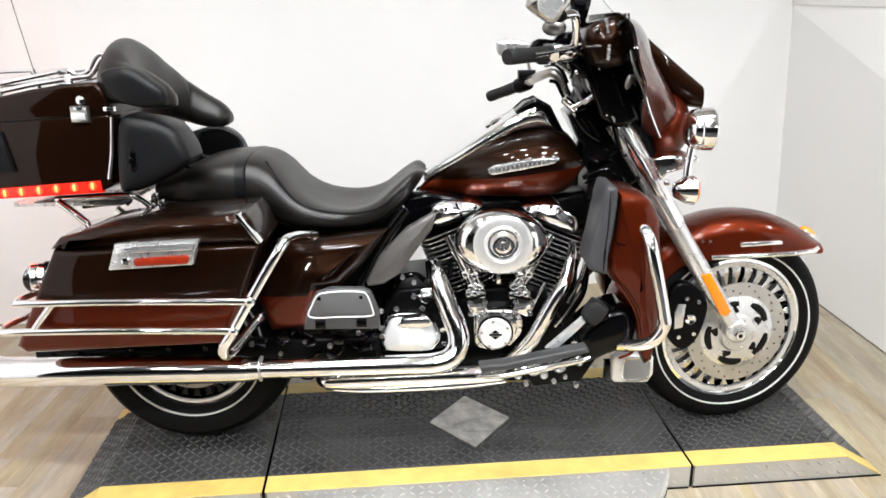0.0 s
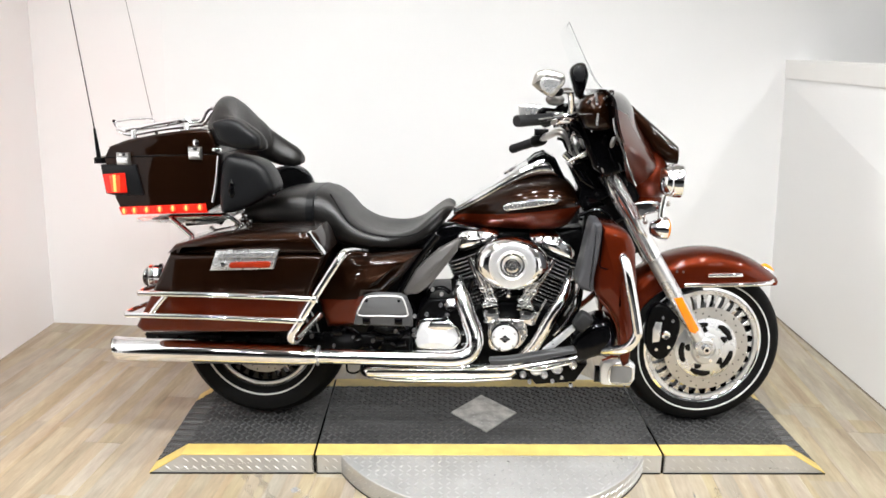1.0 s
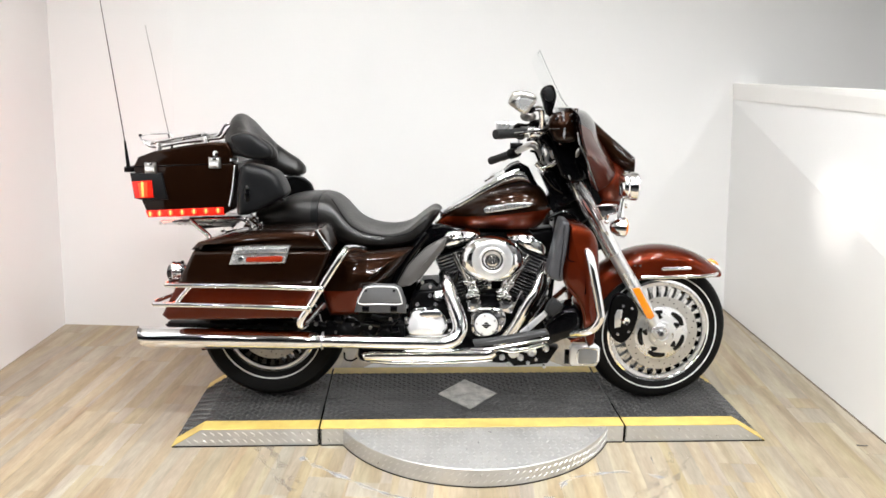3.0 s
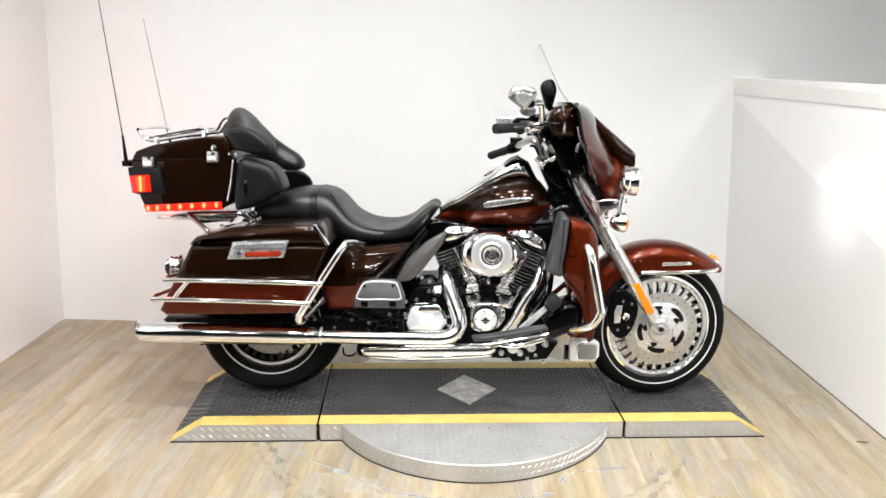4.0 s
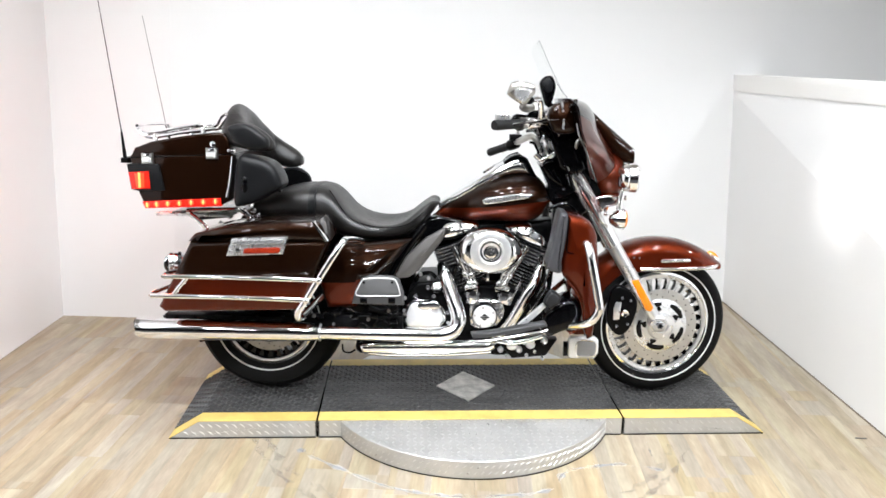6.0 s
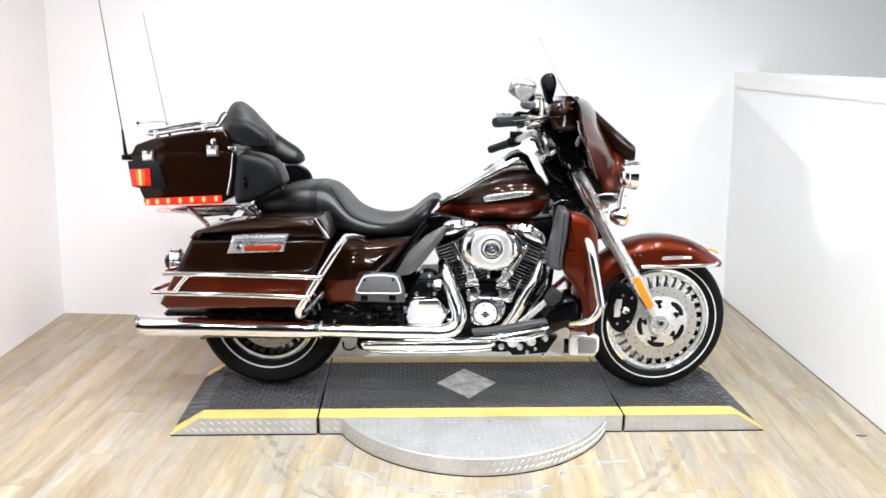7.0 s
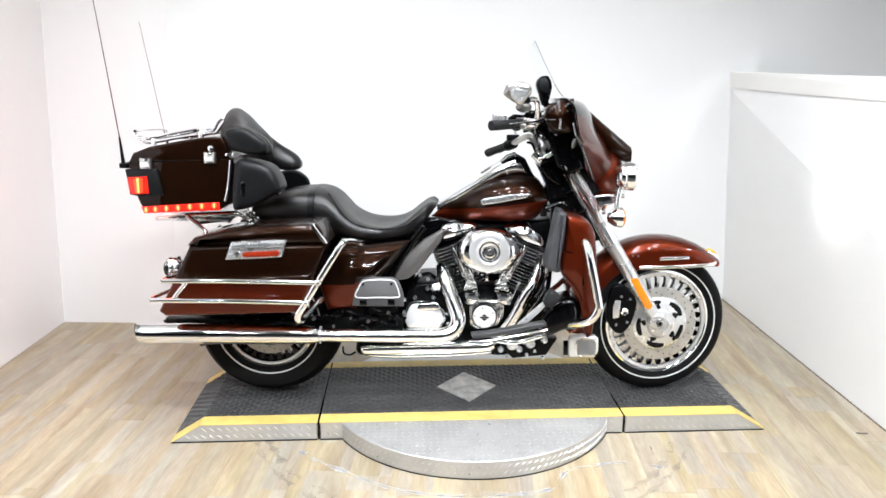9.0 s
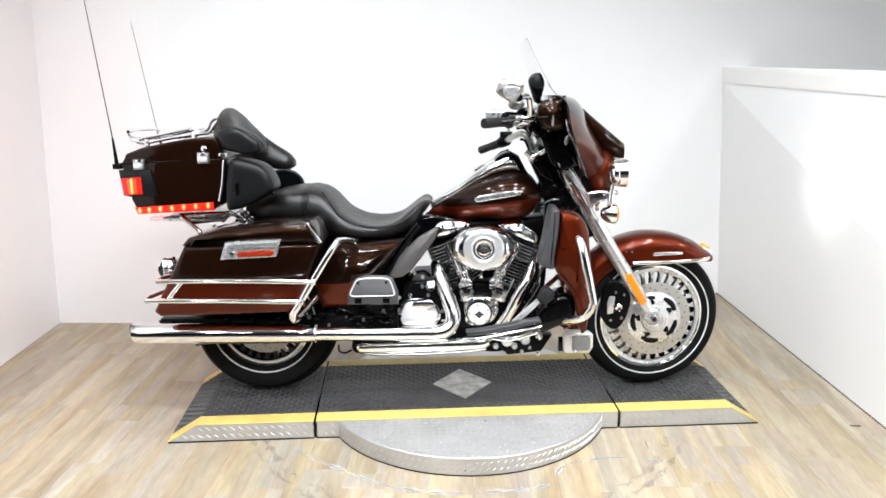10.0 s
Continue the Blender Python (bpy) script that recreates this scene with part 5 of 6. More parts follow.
for q, r in (((0.281, 0.232), 0.020), ((0.336, 0.248), 0.015), ((0.236, 0.206), 0.013), ((0.160, 0.204), 0.012)):
    part("brake_fitting", lathe([(0.3 * r, 0), (r, 0.001), (r, 0.012), (0.7 * r, 0.018), (0.4 * r, 0.014)], (q[0], -0.152, q[1]), (0, -1, 0), 16), M["satin"], bike, "aluminium brake fitting")
part("starter_motor", lathe([(0.03, -0.05), (0.045, -0.045), (0.048, 0.03), (0.035, 0.042), (0.01, 0.045)], ((-0.345, 0.326)[0], -0.15, (-0.345, 0.326)[1]), (0, -1, 0), 28), M["black"], bike, "black round motor housing")
for pts in ([(-0.274, 0.475), (-0.237, 0.438), (-0.246, 0.361), (-0.273, 0.295)], [(-0.411, 0.333), (-0.346, 0.354), (-0.271, 0.347), (-0.235, 0.367)], [(-0.192, 0.480), (-0.177, 0.508), (-0.135, 0.519), (-0.108, 0.501)], [(-0.031, 0.550), (-0.044, 0.503), (-0.066, 0.466)]):
    part("hose", tube([(x, -0.16, z) for x, z in pts], 0.008, 8, 5), M["gloss"], bike, "black hose")
for q in [(-0.233, 0.415), (-0.235, 0.363), (-0.170, 0.516), (-0.138, 0.500), (-0.292, 0.342), (-0.343, 0.281)]:
    part("frame_bolt", bolt((q[0], -0.175, q[1]), 0.007, 0.008), M["satin"], bike)
part("side_stand_spring", tube([(x, 0.05, z) for x, z in [(-0.529, 0.136), (-0.525, 0.105), (-0.497, 0.098), (-0.472, 0.112)]], 0.004, 6, 4), M["black"], bike)

# ---- exhaust
hp = [(-0.086, 0.545), (-0.070, 0.510), (-0.041, 0.439), (-0.015, 0.371), (-0.023, 0.324), (-0.068, 0.300), (-0.172, 0.298), (-0.398, 0.300), (-0.589, 0.304)]
hy = (-0.14, -0.19, -0.22, -0.245, -0.26, -0.275, -0.285, -0.30, -0.315)
hr = [0.023, 0.029, 0.031, 0.030, 0.030, 0.0295, 0.028, 0.027, 0.027]
head_pipe = part("exhaust_header", tube([(x, y, z) for (x, z), y in zip(hp, hy)], hr, 22, 6), M["cast"], bike, "chrome exhaust header with heat shield")
ml = [(-0.550, 0.305), (-0.608, 0.306), (-0.741, 0.306), (-1.077, 0.303), (-1.230, 0.301), (-1.266, 0.304)]
def slash(geo):
    """Cuts the rear end of the muffler on the slant."""
    x1, zc = ml[-1]
    return [(x - (z - zc) * 0.34 * max(0.0, 1 - (x - x1) / 0.06), y, z) for x, y, z in geo[0]], geo[1]


muffler = part("muffler", slash(tube([(x, -0.318, z) for x, z in ml], [0.029, 0.036, 0.040, 0.042, 0.042, 0.042], 28, 5)), M["chrome"], bike, "long chrome muffler with slash-cut end")
part("muffler_clamp", lathe([(0.029, -0.003), (0.0345, -0.002), (0.0345, 0.002), (0.029, 0.003)], (ml[0][0], -0.316, ml[0][1]), (1, 0, 0), 28), M["satin"], muffler, "clamp joining pipe and muffler")
part("muffler_bore", slash(lathe([(0.003, 0.002), (0.036, 0.002)], (ml[-1][0], -0.318, ml[-1][1]), (-1, 0, 0.0), 28)), M["gloss"], muffler, "dark muffler opening")
part("muffler", mirrored(slash(tube([(x, -0.318, z) for x, z in ml], [0.029, 0.036, 0.040, 0.042, 0.042, 0.042], 24, 4))), M["chrome"], bike, "long chrome muffler")
fp = [(0.316, 0.592), (0.304, 0.545), (0.281, 0.492), (0.243, 0.424), (0.194, 0.325), (0.124, 0.243)]
front_pipe = part("exhaust_header", tube([(x, y, z) for (x, z), y in zip(fp, (-0.10, -0.15, -0.185, -0.19, -0.18, -0.16))], [0.010, 0.017, 0.020, 0.022, 0.024, 0.022], 20, 6), M["cast"], bike, "chrome front exhaust header")
for pts in ([(0.350, 0.575), (0.330, 0.500), (0.296, 0.432)], [(0.336, 0.470), (0.300, 0.408), (0.262, 0.360)], [(0.232, 0.492), (0.206, 0.440), (0.190, 0.398)]):
    part("oil_line", tube([(x, -0.165, z) for x, z in pts], 0.0062, 10, 4), M["chrome"], bike, "slim chrome oil line")
lp = [(-0.404, 0.207), (-0.369, 0.213), (-0.128, 0.223), (0.078, 0.231), (0.128, 0.245)]
part("crossover_pipe", tube([(x, -0.20, z) for x, z in lp], [0.022, 0.030, 0.031, 0.030, 0.024], 20, 5), M["cast"], bike, "chrome crossover pipe")
part("crossover_shield", tube([(x, -0.215, z) for x, z in [(-0.374, 0.194), (-0.264, 0.192), (-0.035, 0.202), (0.119, 0.216)]], [0.010, 0.014, 0.014, 0.010], 14, 4), M["chrome"], bike, "slim chrome lower shield")
part("crossover_elbow", tube([(x, y, z) for (x, z), y in zip([(-0.388, 0.205), (-0.416, 0.197), (-0.407, 0.231), (-0.361, 0.252)], (-0.19, -0.15, -0.08, -0.02))], 0.022, 14, 5), M["black"], bike)
for pts in ([(0.322, 0.557), (0.298, 0.472), (0.246, 0.368)], [(0.352, 0.546), (0.341, 0.452), (0.298, 0.385)], [(0.274, 0.492), (0.258, 0.416), (0.203, 0.342)]):
    part("downtube", tube([(x, -0.15, z) for x, z in pts], 0.010, 10, 4), M["gloss"], bike, "gloss black tube")
bb = [(-1.172, 0.354), (-0.655, 0.369), (-0.656, 0.335), (-1.129, 0.321)]
part("bag_mount", box(((bb[0][0] + bb[1][0]) / 2, -0.26, bb[0][1] - 0.012), (bb[1][0] - bb[0][0], 0.08, 0.03), 0.008), M["black"], bike, "black saddlebag mount")
for q in [(-1.123, 0.342), (-1.049, 0.344), (-0.902, 0.355), (-0.801, 0.358), (-0.700, 0.361)]:
    part("mount_bolt", bolt((q[0], -0.302, q[1]), 0.008, 0.006), M["gloss"], bike)

rng_c = random.Random(11)
for k in range(16):
    x, z = -0.585 + 0.024 * k + rng_c.uniform(-0.008, 0.008), rng_c.uniform(0.318, 0.385)
    if k % 3 == 0:
        part("clutter_bolt", bolt((x, -0.262, z), rng_c.uniform(0.005, 0.008), 0.007), M["iron"], bike)
    elif k % 3 == 1:
        part("bracket_tab", box((x, -0.255, z), (0.030, 0.024, rng_c.uniform(0.016, 0.034)), 0.005, Matrix.Rotation(rng_c.uniform(-0.5, 0.5), 4, "Y")), M["gloss"], bike, "gloss black bracket")
    else:
        part("hose", tube([(x - 0.03, -0.25, z - 0.02), (x, -0.262, z + 0.01), (x + 0.035, -0.25, z - 0.012)], 0.006, 8, 4), M["gloss"], bike, "black hose")

# ---- passenger footboard, folded up
fb = [(-0.417, 0.437), (-0.404, 0.495), (-0.380, 0.539), (-0.344, 0.551), (-0.260, 0.550), (-0.239, 0.539), (-0.220, 0.487), (-0.219, 0.438)]
board = part("passenger_footboard", prism(fb, -0.37, -0.345, 0.008, 3), M["board"], bike, "grey folded passenger footboard")
inset = [(-0.398, 0.474), (-0.390, 0.508), (-0.375, 0.533), (-0.355, 0.540), (-0.314, 0.543), (-0.262, 0.541), (-0.248, 0.530), (-0.236, 0.493), (-0.241, 0.476), (-0.317, 0.474)]
part("board_trim", tube([(x, -0.372, z) for x, z in inset], 0.0026, 8, 4, closed=True), M["satin_white"], board, "bright outline")
part("board_pad", prism(offset(inset, 0.003), -0.374, -0.366, 0.002, 2, smooth=3), M["pad"], board, "grey rubber pad")
for q in [(-0.371, 0.525), (-0.264, 0.528)]:
    part("pad_screw", bolt((q[0], -0.374, q[1]), 0.005, 0.003), M["gloss"], board)
for q in [(-0.372, 0.454), (-0.265, 0.457)]:
    part("hinge", box((q[0], -0.373, q[1]), (0.026, 0.02, 0.020), 0.005), M["gloss"], board)
part("board_hinge_bar", box(((-0.311, 0.442)[0], -0.35, (-0.311, 0.442)[1]), (0.14, 0.03, 0.016), 0.005), M["black"], board)
part("board_bracket", tube([(x, -0.25, z) for x, z in [(-0.367, 0.396), (-0.318, 0.379), (-0.256, 0.399)]], 0.012, 10, 3), M["black"], bike)

# ---- heat deflector, rider footboard, pedal, highway peg
part("heat_deflector", prism([(-0.151, 0.671), (-0.081, 0.711), (-0.072, 0.705), (-0.084, 0.664), (-0.115, 0.622), (-0.176, 0.539), (-0.217, 0.510), (-0.262, 0.504), (-0.268, 0.518), (-0.226, 0.597)], -0.225, -0.19, 0.012, 4, bulge=0.012), M["deflector"], bike, "smooth grey heat deflector")
part("frame_tube", tube([(x, -0.20, z) for x, z in [(-0.152, 0.719), (-0.214, 0.636), (-0.267, 0.543), (-0.290, 0.492)]], 0.016, 12, 4), M["gloss"], bike, "gloss black frame tube")
rb = [(0.037, 0.340), (0.104, 0.348), (0.180, 0.364), (0.263, 0.382), (0.313, 0.391), (0.322, 0.378), (0.211, 0.347), (0.104, 0.328), (0.046, 0.322)]
rider = part("rider_footboard", prism(rb, -0.395, -0.35, 0.006, 3), M["foot"], bike, "dark grey rubber rider footboard")
part("board_edge", tube([(x, -0.398, z) for x, z in [(0.030, 0.314), (0.103, 0.318), (0.209, 0.340), (0.293, 0.357), (0.323, 0.367)]], [0.008, 0.011, 0.011, 0.011, 0.009], 10, 4, flat=0.7), M["chrome"], rider, "chrome footboard edge")
part("board_hinge", tube([(x, -0.25, z) for x, z in [(0.144, 0.271), (0.211, 0.264), (0.321, 0.296)]], 0.010, 10, 3), M["chrome"], rider)
pedal = part("brake_pedal", prism([(0.214, 0.368), (0.250, 0.402), (0.308, 0.455), (0.319, 0.440), (0.285, 0.404), (0.246, 0.368)], -0.345, -0.325, 0.005, 2), M["brushed"], bike, "aluminium brake pedal lever")
part("pedal_pad", prism([(0.311, 0.468), (0.335, 0.506), (0.367, 0.488), (0.372, 0.473), (0.340, 0.437), (0.312, 0.455)], -0.365, -0.315, 0.010, 3, smooth=2), M["grip"], pedal, "black rubber pedal pad")
part("lower_pad", box(((0.339, 0.376)[0], -0.28, (0.339, 0.376)[1]), (0.05, 0.05, 0.085), 0.012, Matrix.Rotation(radians(12), 4, "Y")), M["grip"], pedal)
hw = [(0.438, 0.243), (0.447, 0.258), (0.545, 0.260), (0.560, 0.248), (0.561, 0.196), (0.546, 0.170), (0.448, 0.170), (0.438, 0.182)]
peg = part("highway_peg", prism(hw, -0.145, -0.105, 0.007, 3), M["satin_white"], bike, "chrome highway foot peg")
part("peg_pad", prism([(0.474, 0.246), (0.541, 0.247), (0.549, 0.236), (0.549, 0.198), (0.539, 0.184), (0.474, 0.183)], -0.1485, -0.14, 0.003, 2), M["peg_rubber"], peg, "grey rubber inset")
part("pad_rim", tube([(x, -0.1485, z) for x, z in [(0.474, 0.246), (0.541, 0.247), (0.549, 0.236), (0.549, 0.198), (0.539, 0.184), (0.474, 0.183)]], 0.0022, 8, 3, closed=True), M["chrome"], peg, "bright rim")
part("peg_bracket", box(((0.438, 0.200)[0], -0.11, (0.438, 0.200)[1]), (0.035, 0.03, 0.06), 0.008), M["gloss"], peg)

# ---- engine guard and lower fairings
eg = [(0.403, 0.763), (0.440, 0.705), (0.462, 0.680), (0.478, 0.616), (0.506, 0.487), (0.510, 0.443), (0.481, 0.394), (0.420, 0.356), (0.321, 0.317)]
ey = (-0.15, -0.27, -0.345, -0.375, -0.385, -0.385, -0.37, -0.30, -0.18)
for s in (-1, 1):
    part("engine_guard", tube([(x, -y * s, z) for (x, z), y in zip(eg, ey)], 0.0165, 16, 6), M["chrome"], bike, "chrome engine guard tube")
low_poly = [(0.383, 0.795), (0.402, 0.791), (0.440, 0.784), (0.470, 0.768), (0.489, 0.743), (0.501, 0.712), (0.507, 0.651), (0.514, 0.588), (0.519, 0.481), (0.513, 0.399), (0.506, 0.320), (0.486, 0.306), (0.466, 0.352), (0.458, 0.427), (0.445, 0.471), (0.415, 0.515), (0.382, 0.553), (0.371, 0.579), (0.369, 0.621), (0.378, 0.678), (0.384, 0.744)]
shade_poly = [(0.355, 0.799), (0.369, 0.802), (0.386, 0.794), (0.386, 0.743), (0.380, 0.677), (0.370, 0.614), (0.371, 0.572), (0.345, 0.573), (0.326, 0.582), (0.316, 0.599), (0.322, 0.631), (0.333, 0.682), (0.345, 0.753)]
for s in (-1, 1):
    sgn = (lambda y: y) if s < 0 else (lambda y: -y)
    lower = part("lower_fairing", prism(low_poly, sgn(-0.335), sgn(-0.17), 0.034, 5, bulge=0.010), M["copper"], bike, "copper-red lower fairing")
    part("fairing_liner", prism(shade_poly, sgn(-0.345), sgn(-0.2), 0.016, 5, smooth=2), M["grey"], lower, "grey inner fairing edge")
    if s < 0:
        part("panel_line", tube([(x, -0.336, z) for x, z in [(0.389, 0.776), (0.387, 0.695), (0.391, 0.652), (0.450, 0.653), (0.473, 0.684)]], 0.002, 6, 3), M["gloss"], lower, "dark panel gap")
        part("fairing_pocket", prism([(0.405, 0.462), (0.430, 0.462), (0.446, 0.448), (0.459, 0.415), (0.456, 0.380), (0.437, 0.351), (0.380, 0.329), (0.333, 0.309), (0.312, 0.350), (0.313, 0.396), (0.343, 0.430), (0.372, 0.450)], -0.315, -0.16, 0.022, 4, smooth=2), M["gloss"], lower, "gloss black fairing pocket")
        part("pocket_lip", tube([(x, -0.332, z) for x, z in [(0.392, 0.545), (0.424, 0.508), (0.449, 0.466), (0.462, 0.420), (0.462, 0.380), (0.446, 0.350), (0.412, 0.334)]], 0.0038, 8, 4), M["copper"], lower, "rolled copper lip")

# ---- upper fairing: a curved shell from the windshield's foot to the headlamp
edge_px = [(0.375, 1.217), (0.399, 1.187), (0.407, 1.135), (0.418, 1.088), (0.443, 1.034), (0.465, 0.972), (0.495, 0.908)]
nose_px = [(0.431, 1.215), (0.472, 1.202), (0.506, 1.163), (0.530, 1.100), (0.578, 1.026), (0.617, 0.953), (0.614, 0.888), (0.589, 0.845)]
levels = 22


def along(line, k):
    c = curve(line, 8)
    i = k * (len(c) - 1)
    a = int(min(i, len(c) - 2))
    return c[a] + (c[a + 1] - c[a]) * (i - a)


def shell(inset, n=29):
    rows = []
    for i in range(levels + 1):
        k = i / levels
        e, nz = along(edge_px, k), along(nose_px, k)
        w = 0.19 + 0.17 * math.sin(math.pi * min(1, 0.18 + k * 0.72)) - 0.14 * max(0, k - 0.6) / 0.4 - inset
        row = []
        for j in range(n):
            t = -1 + 2 * j / (n - 1)
            q = 1 - abs(t) ** 1.75
            row.append((e[0] + (nz[0] - e[0] - inset) * q, w * t, e[1] + (nz[1] - e[1]) * q))
        rows.append(row)
    return rows


outer, inner = shell(0.0), shell(0.008)
rings = [o + i[::-1] for o, i in zip(outer, inner)]
fairing = part("upper_fairing", loft(rings), material("fairing_two_tone", ROOT, 0.44, 0.85, spec=0.2, coat_ior=1.6, vary=0.1, scale=5, coat=1.0, second=COPPER, split=(1.33, -0.42)), bike, "copper and brown batwing fairing")
brow = hull([(0.478, 1.191), (0.535, 1.141), (0.607, 1.081), (0.672, 1.027)], [(0.479, 1.158), (0.539, 1.068), (0.613, 0.978), (0.676, 0.959)], [(0.45, 0.03), (0.55, 0.055), (0.66, 0.065)], 16, 24, 3.2)
part("fairing_brow", brow, M["paint"], fairing, "dark brown brow over the headlamp")
panel = []
for i in range(levels + 1):
    e = along(edge_px, i / levels)
    k = i / levels
    w = 0.19 + 0.17 * math.sin(math.pi * min(1, 0.18 + k * 0.72)) - 0.14 * max(0, k - 0.6) / 0.4 - 0.004
    panel.append([(e[0] - 0.003 - 0.02 * (1 - (2 * j / 16 - 1) ** 2), w * (2 * j / 16 - 1), e[1]) for j in range(17)] + [(e[0] + 0.006, w * (1 - 2 * j / 16), e[1]) for j in range(17)])
part("dash_panel", loft(panel), M["gloss"], fairing, "gloss black inner dash panel")
dp = [(0.300, 1.150), (0.306, 1.177), (0.326, 1.196), (0.365, 1.208), (0.406, 1.216), (0.414, 1.168), (0.416, 1.103), (0.398, 1.089), (0.356, 1.084), (0.325, 1.093), (0.310, 1.126)]
pod = part("dash_pod", prism(dp, -0.27, -0.05, 0.030, 4, bulge=0.008), M["paint"], fairing, "glossy brown dash pod")
part("pod_seam", tube([(x, -0.272, z) for x, z in [(0.300, 1.137), (0.336, 1.139), (0.380, 1.144)]], 0.0022, 6, 3), M["chrome"], pod, "bright seam")
for a, b in ([(0.349, 1.203), (0.356, 1.168)], [(0.360, 1.142), (0.359, 1.104)]):
    part("pod_clip", tube([(a[0], -0.276, a[1]), (b[0], -0.276, b[1])], [0.010, 0.008], 8, 2, flat=0.5), M["satin"], pod, "grey clip")
part("pod_rim", tube([(x, -0.27, z) for x, z in [(0.404, 1.215), (0.411, 1.168), (0.413, 1.098)]], 0.003, 8, 3), M["chrome"], pod, "thin chrome edge")
for q in [(0.326, 1.174), (0.332, 1.179), (0.379, 1.187), (0.386, 1.194), (0.385, 1.168)]:
    part("pod_stud", bolt((q[0], -0.276, q[1]), 0.0045, 0.004), M["chrome"], pod)
dv = (0.413, 1.051)
part("dash_vent", ball((dv[0], -0.27, dv[1]), 0.019, (0.42, 0.4, 1.0), 12, Matrix.Rotation(radians(12), 4, "Y")), M["iron"], fairing, "pale oval vent")
dk = (0.437, 1.060)
part("dash_knob", ball((dk[0], -0.27, dk[1]), 0.020, (0.9, 0.5, 1.0), 12), M["paint"], fairing, "dark red-brown knob")
part("fairing_bead", tube([(x, -0.325, z) for x, z in [(0.403, 1.129), (0.413, 1.086), (0.438, 1.033), (0.460, 0.973), (0.485, 0.919)]], 0.0035, 8, 4), M["chrome"], fairing, "thin bright fairing edge")

# ---- windshield
def glass_sheet(dx):
    rows = []
    base, top = (0.373, 1.220), (0.257, 1.439)
    for i in range(13):
        k = i / 12
        w = 0.23 - 0.10 * k ** 3
        rows.append([(base[0] + 0.02 + (top[0] - base[0]) * k ** 0.8 - 0.02 * (t * t) + dx, w * t, base[1] + (top[1] - base[1]) * k - 0.03 * t ** 4 * k) for t in [-1 + j / 8 for j in range(17)]])
    return rows


a, b = glass_sheet(0.0), glass_sheet(0.002)
screen = part("windshield", loft([p + q[::-1] for p, q in zip(a, b)]), M["glass"], bike, "clear curved windshield")
screen.visible_shadow = False

# ---- headlamp, passing lamps, turn signals
for s in (-1, 1):
    c = (0.638, 0.922)
    lampo = part("passing_lamp", lathe([(0.010, -0.052), (0.036, -0.048), (0.051, -0.034), (0.0545, -0.020), (0.0525, -0.016), (0.0555, -0.012), (0.0565, 0.0), (0.0565, 0.016), (0.051, 0.022)], (c[0], 0.19 * s, c[1]), (1, 0, 0), 32), M["chrome"], bike, "chrome passing lamp")
    part("lamp_lens", ball((c[0] + 0.014, 0.19 * s, c[1]), 0.050, (0.28, 1, 1)), M["lamp_glass"], lampo, "lit lamp lens")
    c2 = (0.618, 0.764)
    sg = part("turn_signal", lathe([(0.004, -0.05), (0.02, -0.045), (0.036, -0.02), (0.040, 0.0), (0.040, 0.008), (0.036, 0.010)], (c2[0] - 0.01, 0.21 * s, c2[1]), (1, 0, 0), 28), M["chrome"], bike, "chrome front turn signal")
    part("signal_lens", ball((c2[0] - 0.002, 0.21 * s, c2[1]), 0.036, (0.4, 1, 1)), M["amber"], sg, "amber lens")
    part("signal_stem", tube([(c2[0] - 0.02, 0.21 * s, c2[1]), (c2[0] - 0.02, 0.20 * s, c2[1] + 0.05), (c[0] - 0.03, 0.19 * s, c[1] - 0.05)], 0.011, 10, 4), M["chrome"], sg)
hl = (0.590, 0.912)
hlamp = part("headlamp", lathe([(0.06, -0.09), (0.085, -0.06), (0.094, -0.01), (0.094, 0.004), (0.086, 0.008)], (hl[0], 0, hl[1]), (1, 0, 0), 40), M["chrome"], bike, "round chrome headlamp")
part("headlamp_lens", ball((hl[0] + 0.004, 0, hl[1]), 0.085, (0.25, 1, 1)), M["lamp_glass"], hlamp, "lit headlamp lens")
nacelle = part("lamp_nacelle", ball((0.578, 0, 0.915), 0.105, (0.72, 1.15, 0.92), 18), M["copper"], bike, "copper-red headlamp nacelle")
nb = [(0.510, 0.844), (0.549, 0.851), (0.618, 0.850), (0.612, 0.823), (0.583, 0.810), (0.553, 0.803), (0.534, 0.782)]
part("lamp_bracket", prism(nb, -0.18, 0.18, 0.008, 3), M["cast"], bike, "chrome lamp bracket")
for q in [(0.550, 0.780), (0.579, 0.843), (0.621, 0.844), (0.602, 0.800)]:
    part("bracket_bolt", ball((q[0], -0.186, q[1]), 0.009), M["chrome"], bike)
tri = [(0.419, 0.925), (0.499, 0.838), (0.558, 0.731), (0.526, 0.739), (0.459, 0.841)]
part("fork_shroud", prism(tri, -0.165, 0.165, 0.012, 3), M["cast"], bike, "chrome fork shroud")

# ---- steering head, cables, inner fairing darkness
part("steering_head", prism([(0.358, 0.817), (0.416, 0.823), (0.324, 0.951), (0.370, 1.012), (0.399, 1.122), (0.473, 1.028), (0.557, 0.826), (0.597, 0.661), (0.517, 0.635), (0.399, 0.737), (0.354, 0.708)], -0.09, 0.09, 0.02, 3), M["black"], bike, "black steering head")
part("radio_box", prism([(0.338, 1.098), (0.394, 1.113), (0.438, 1.035), (0.472, 0.950), (0.424, 0.928), (0.370, 0.975)], -0.19, 0.19, 0.012, 3), M["gloss"], bike, "gloss black inner fairing box")
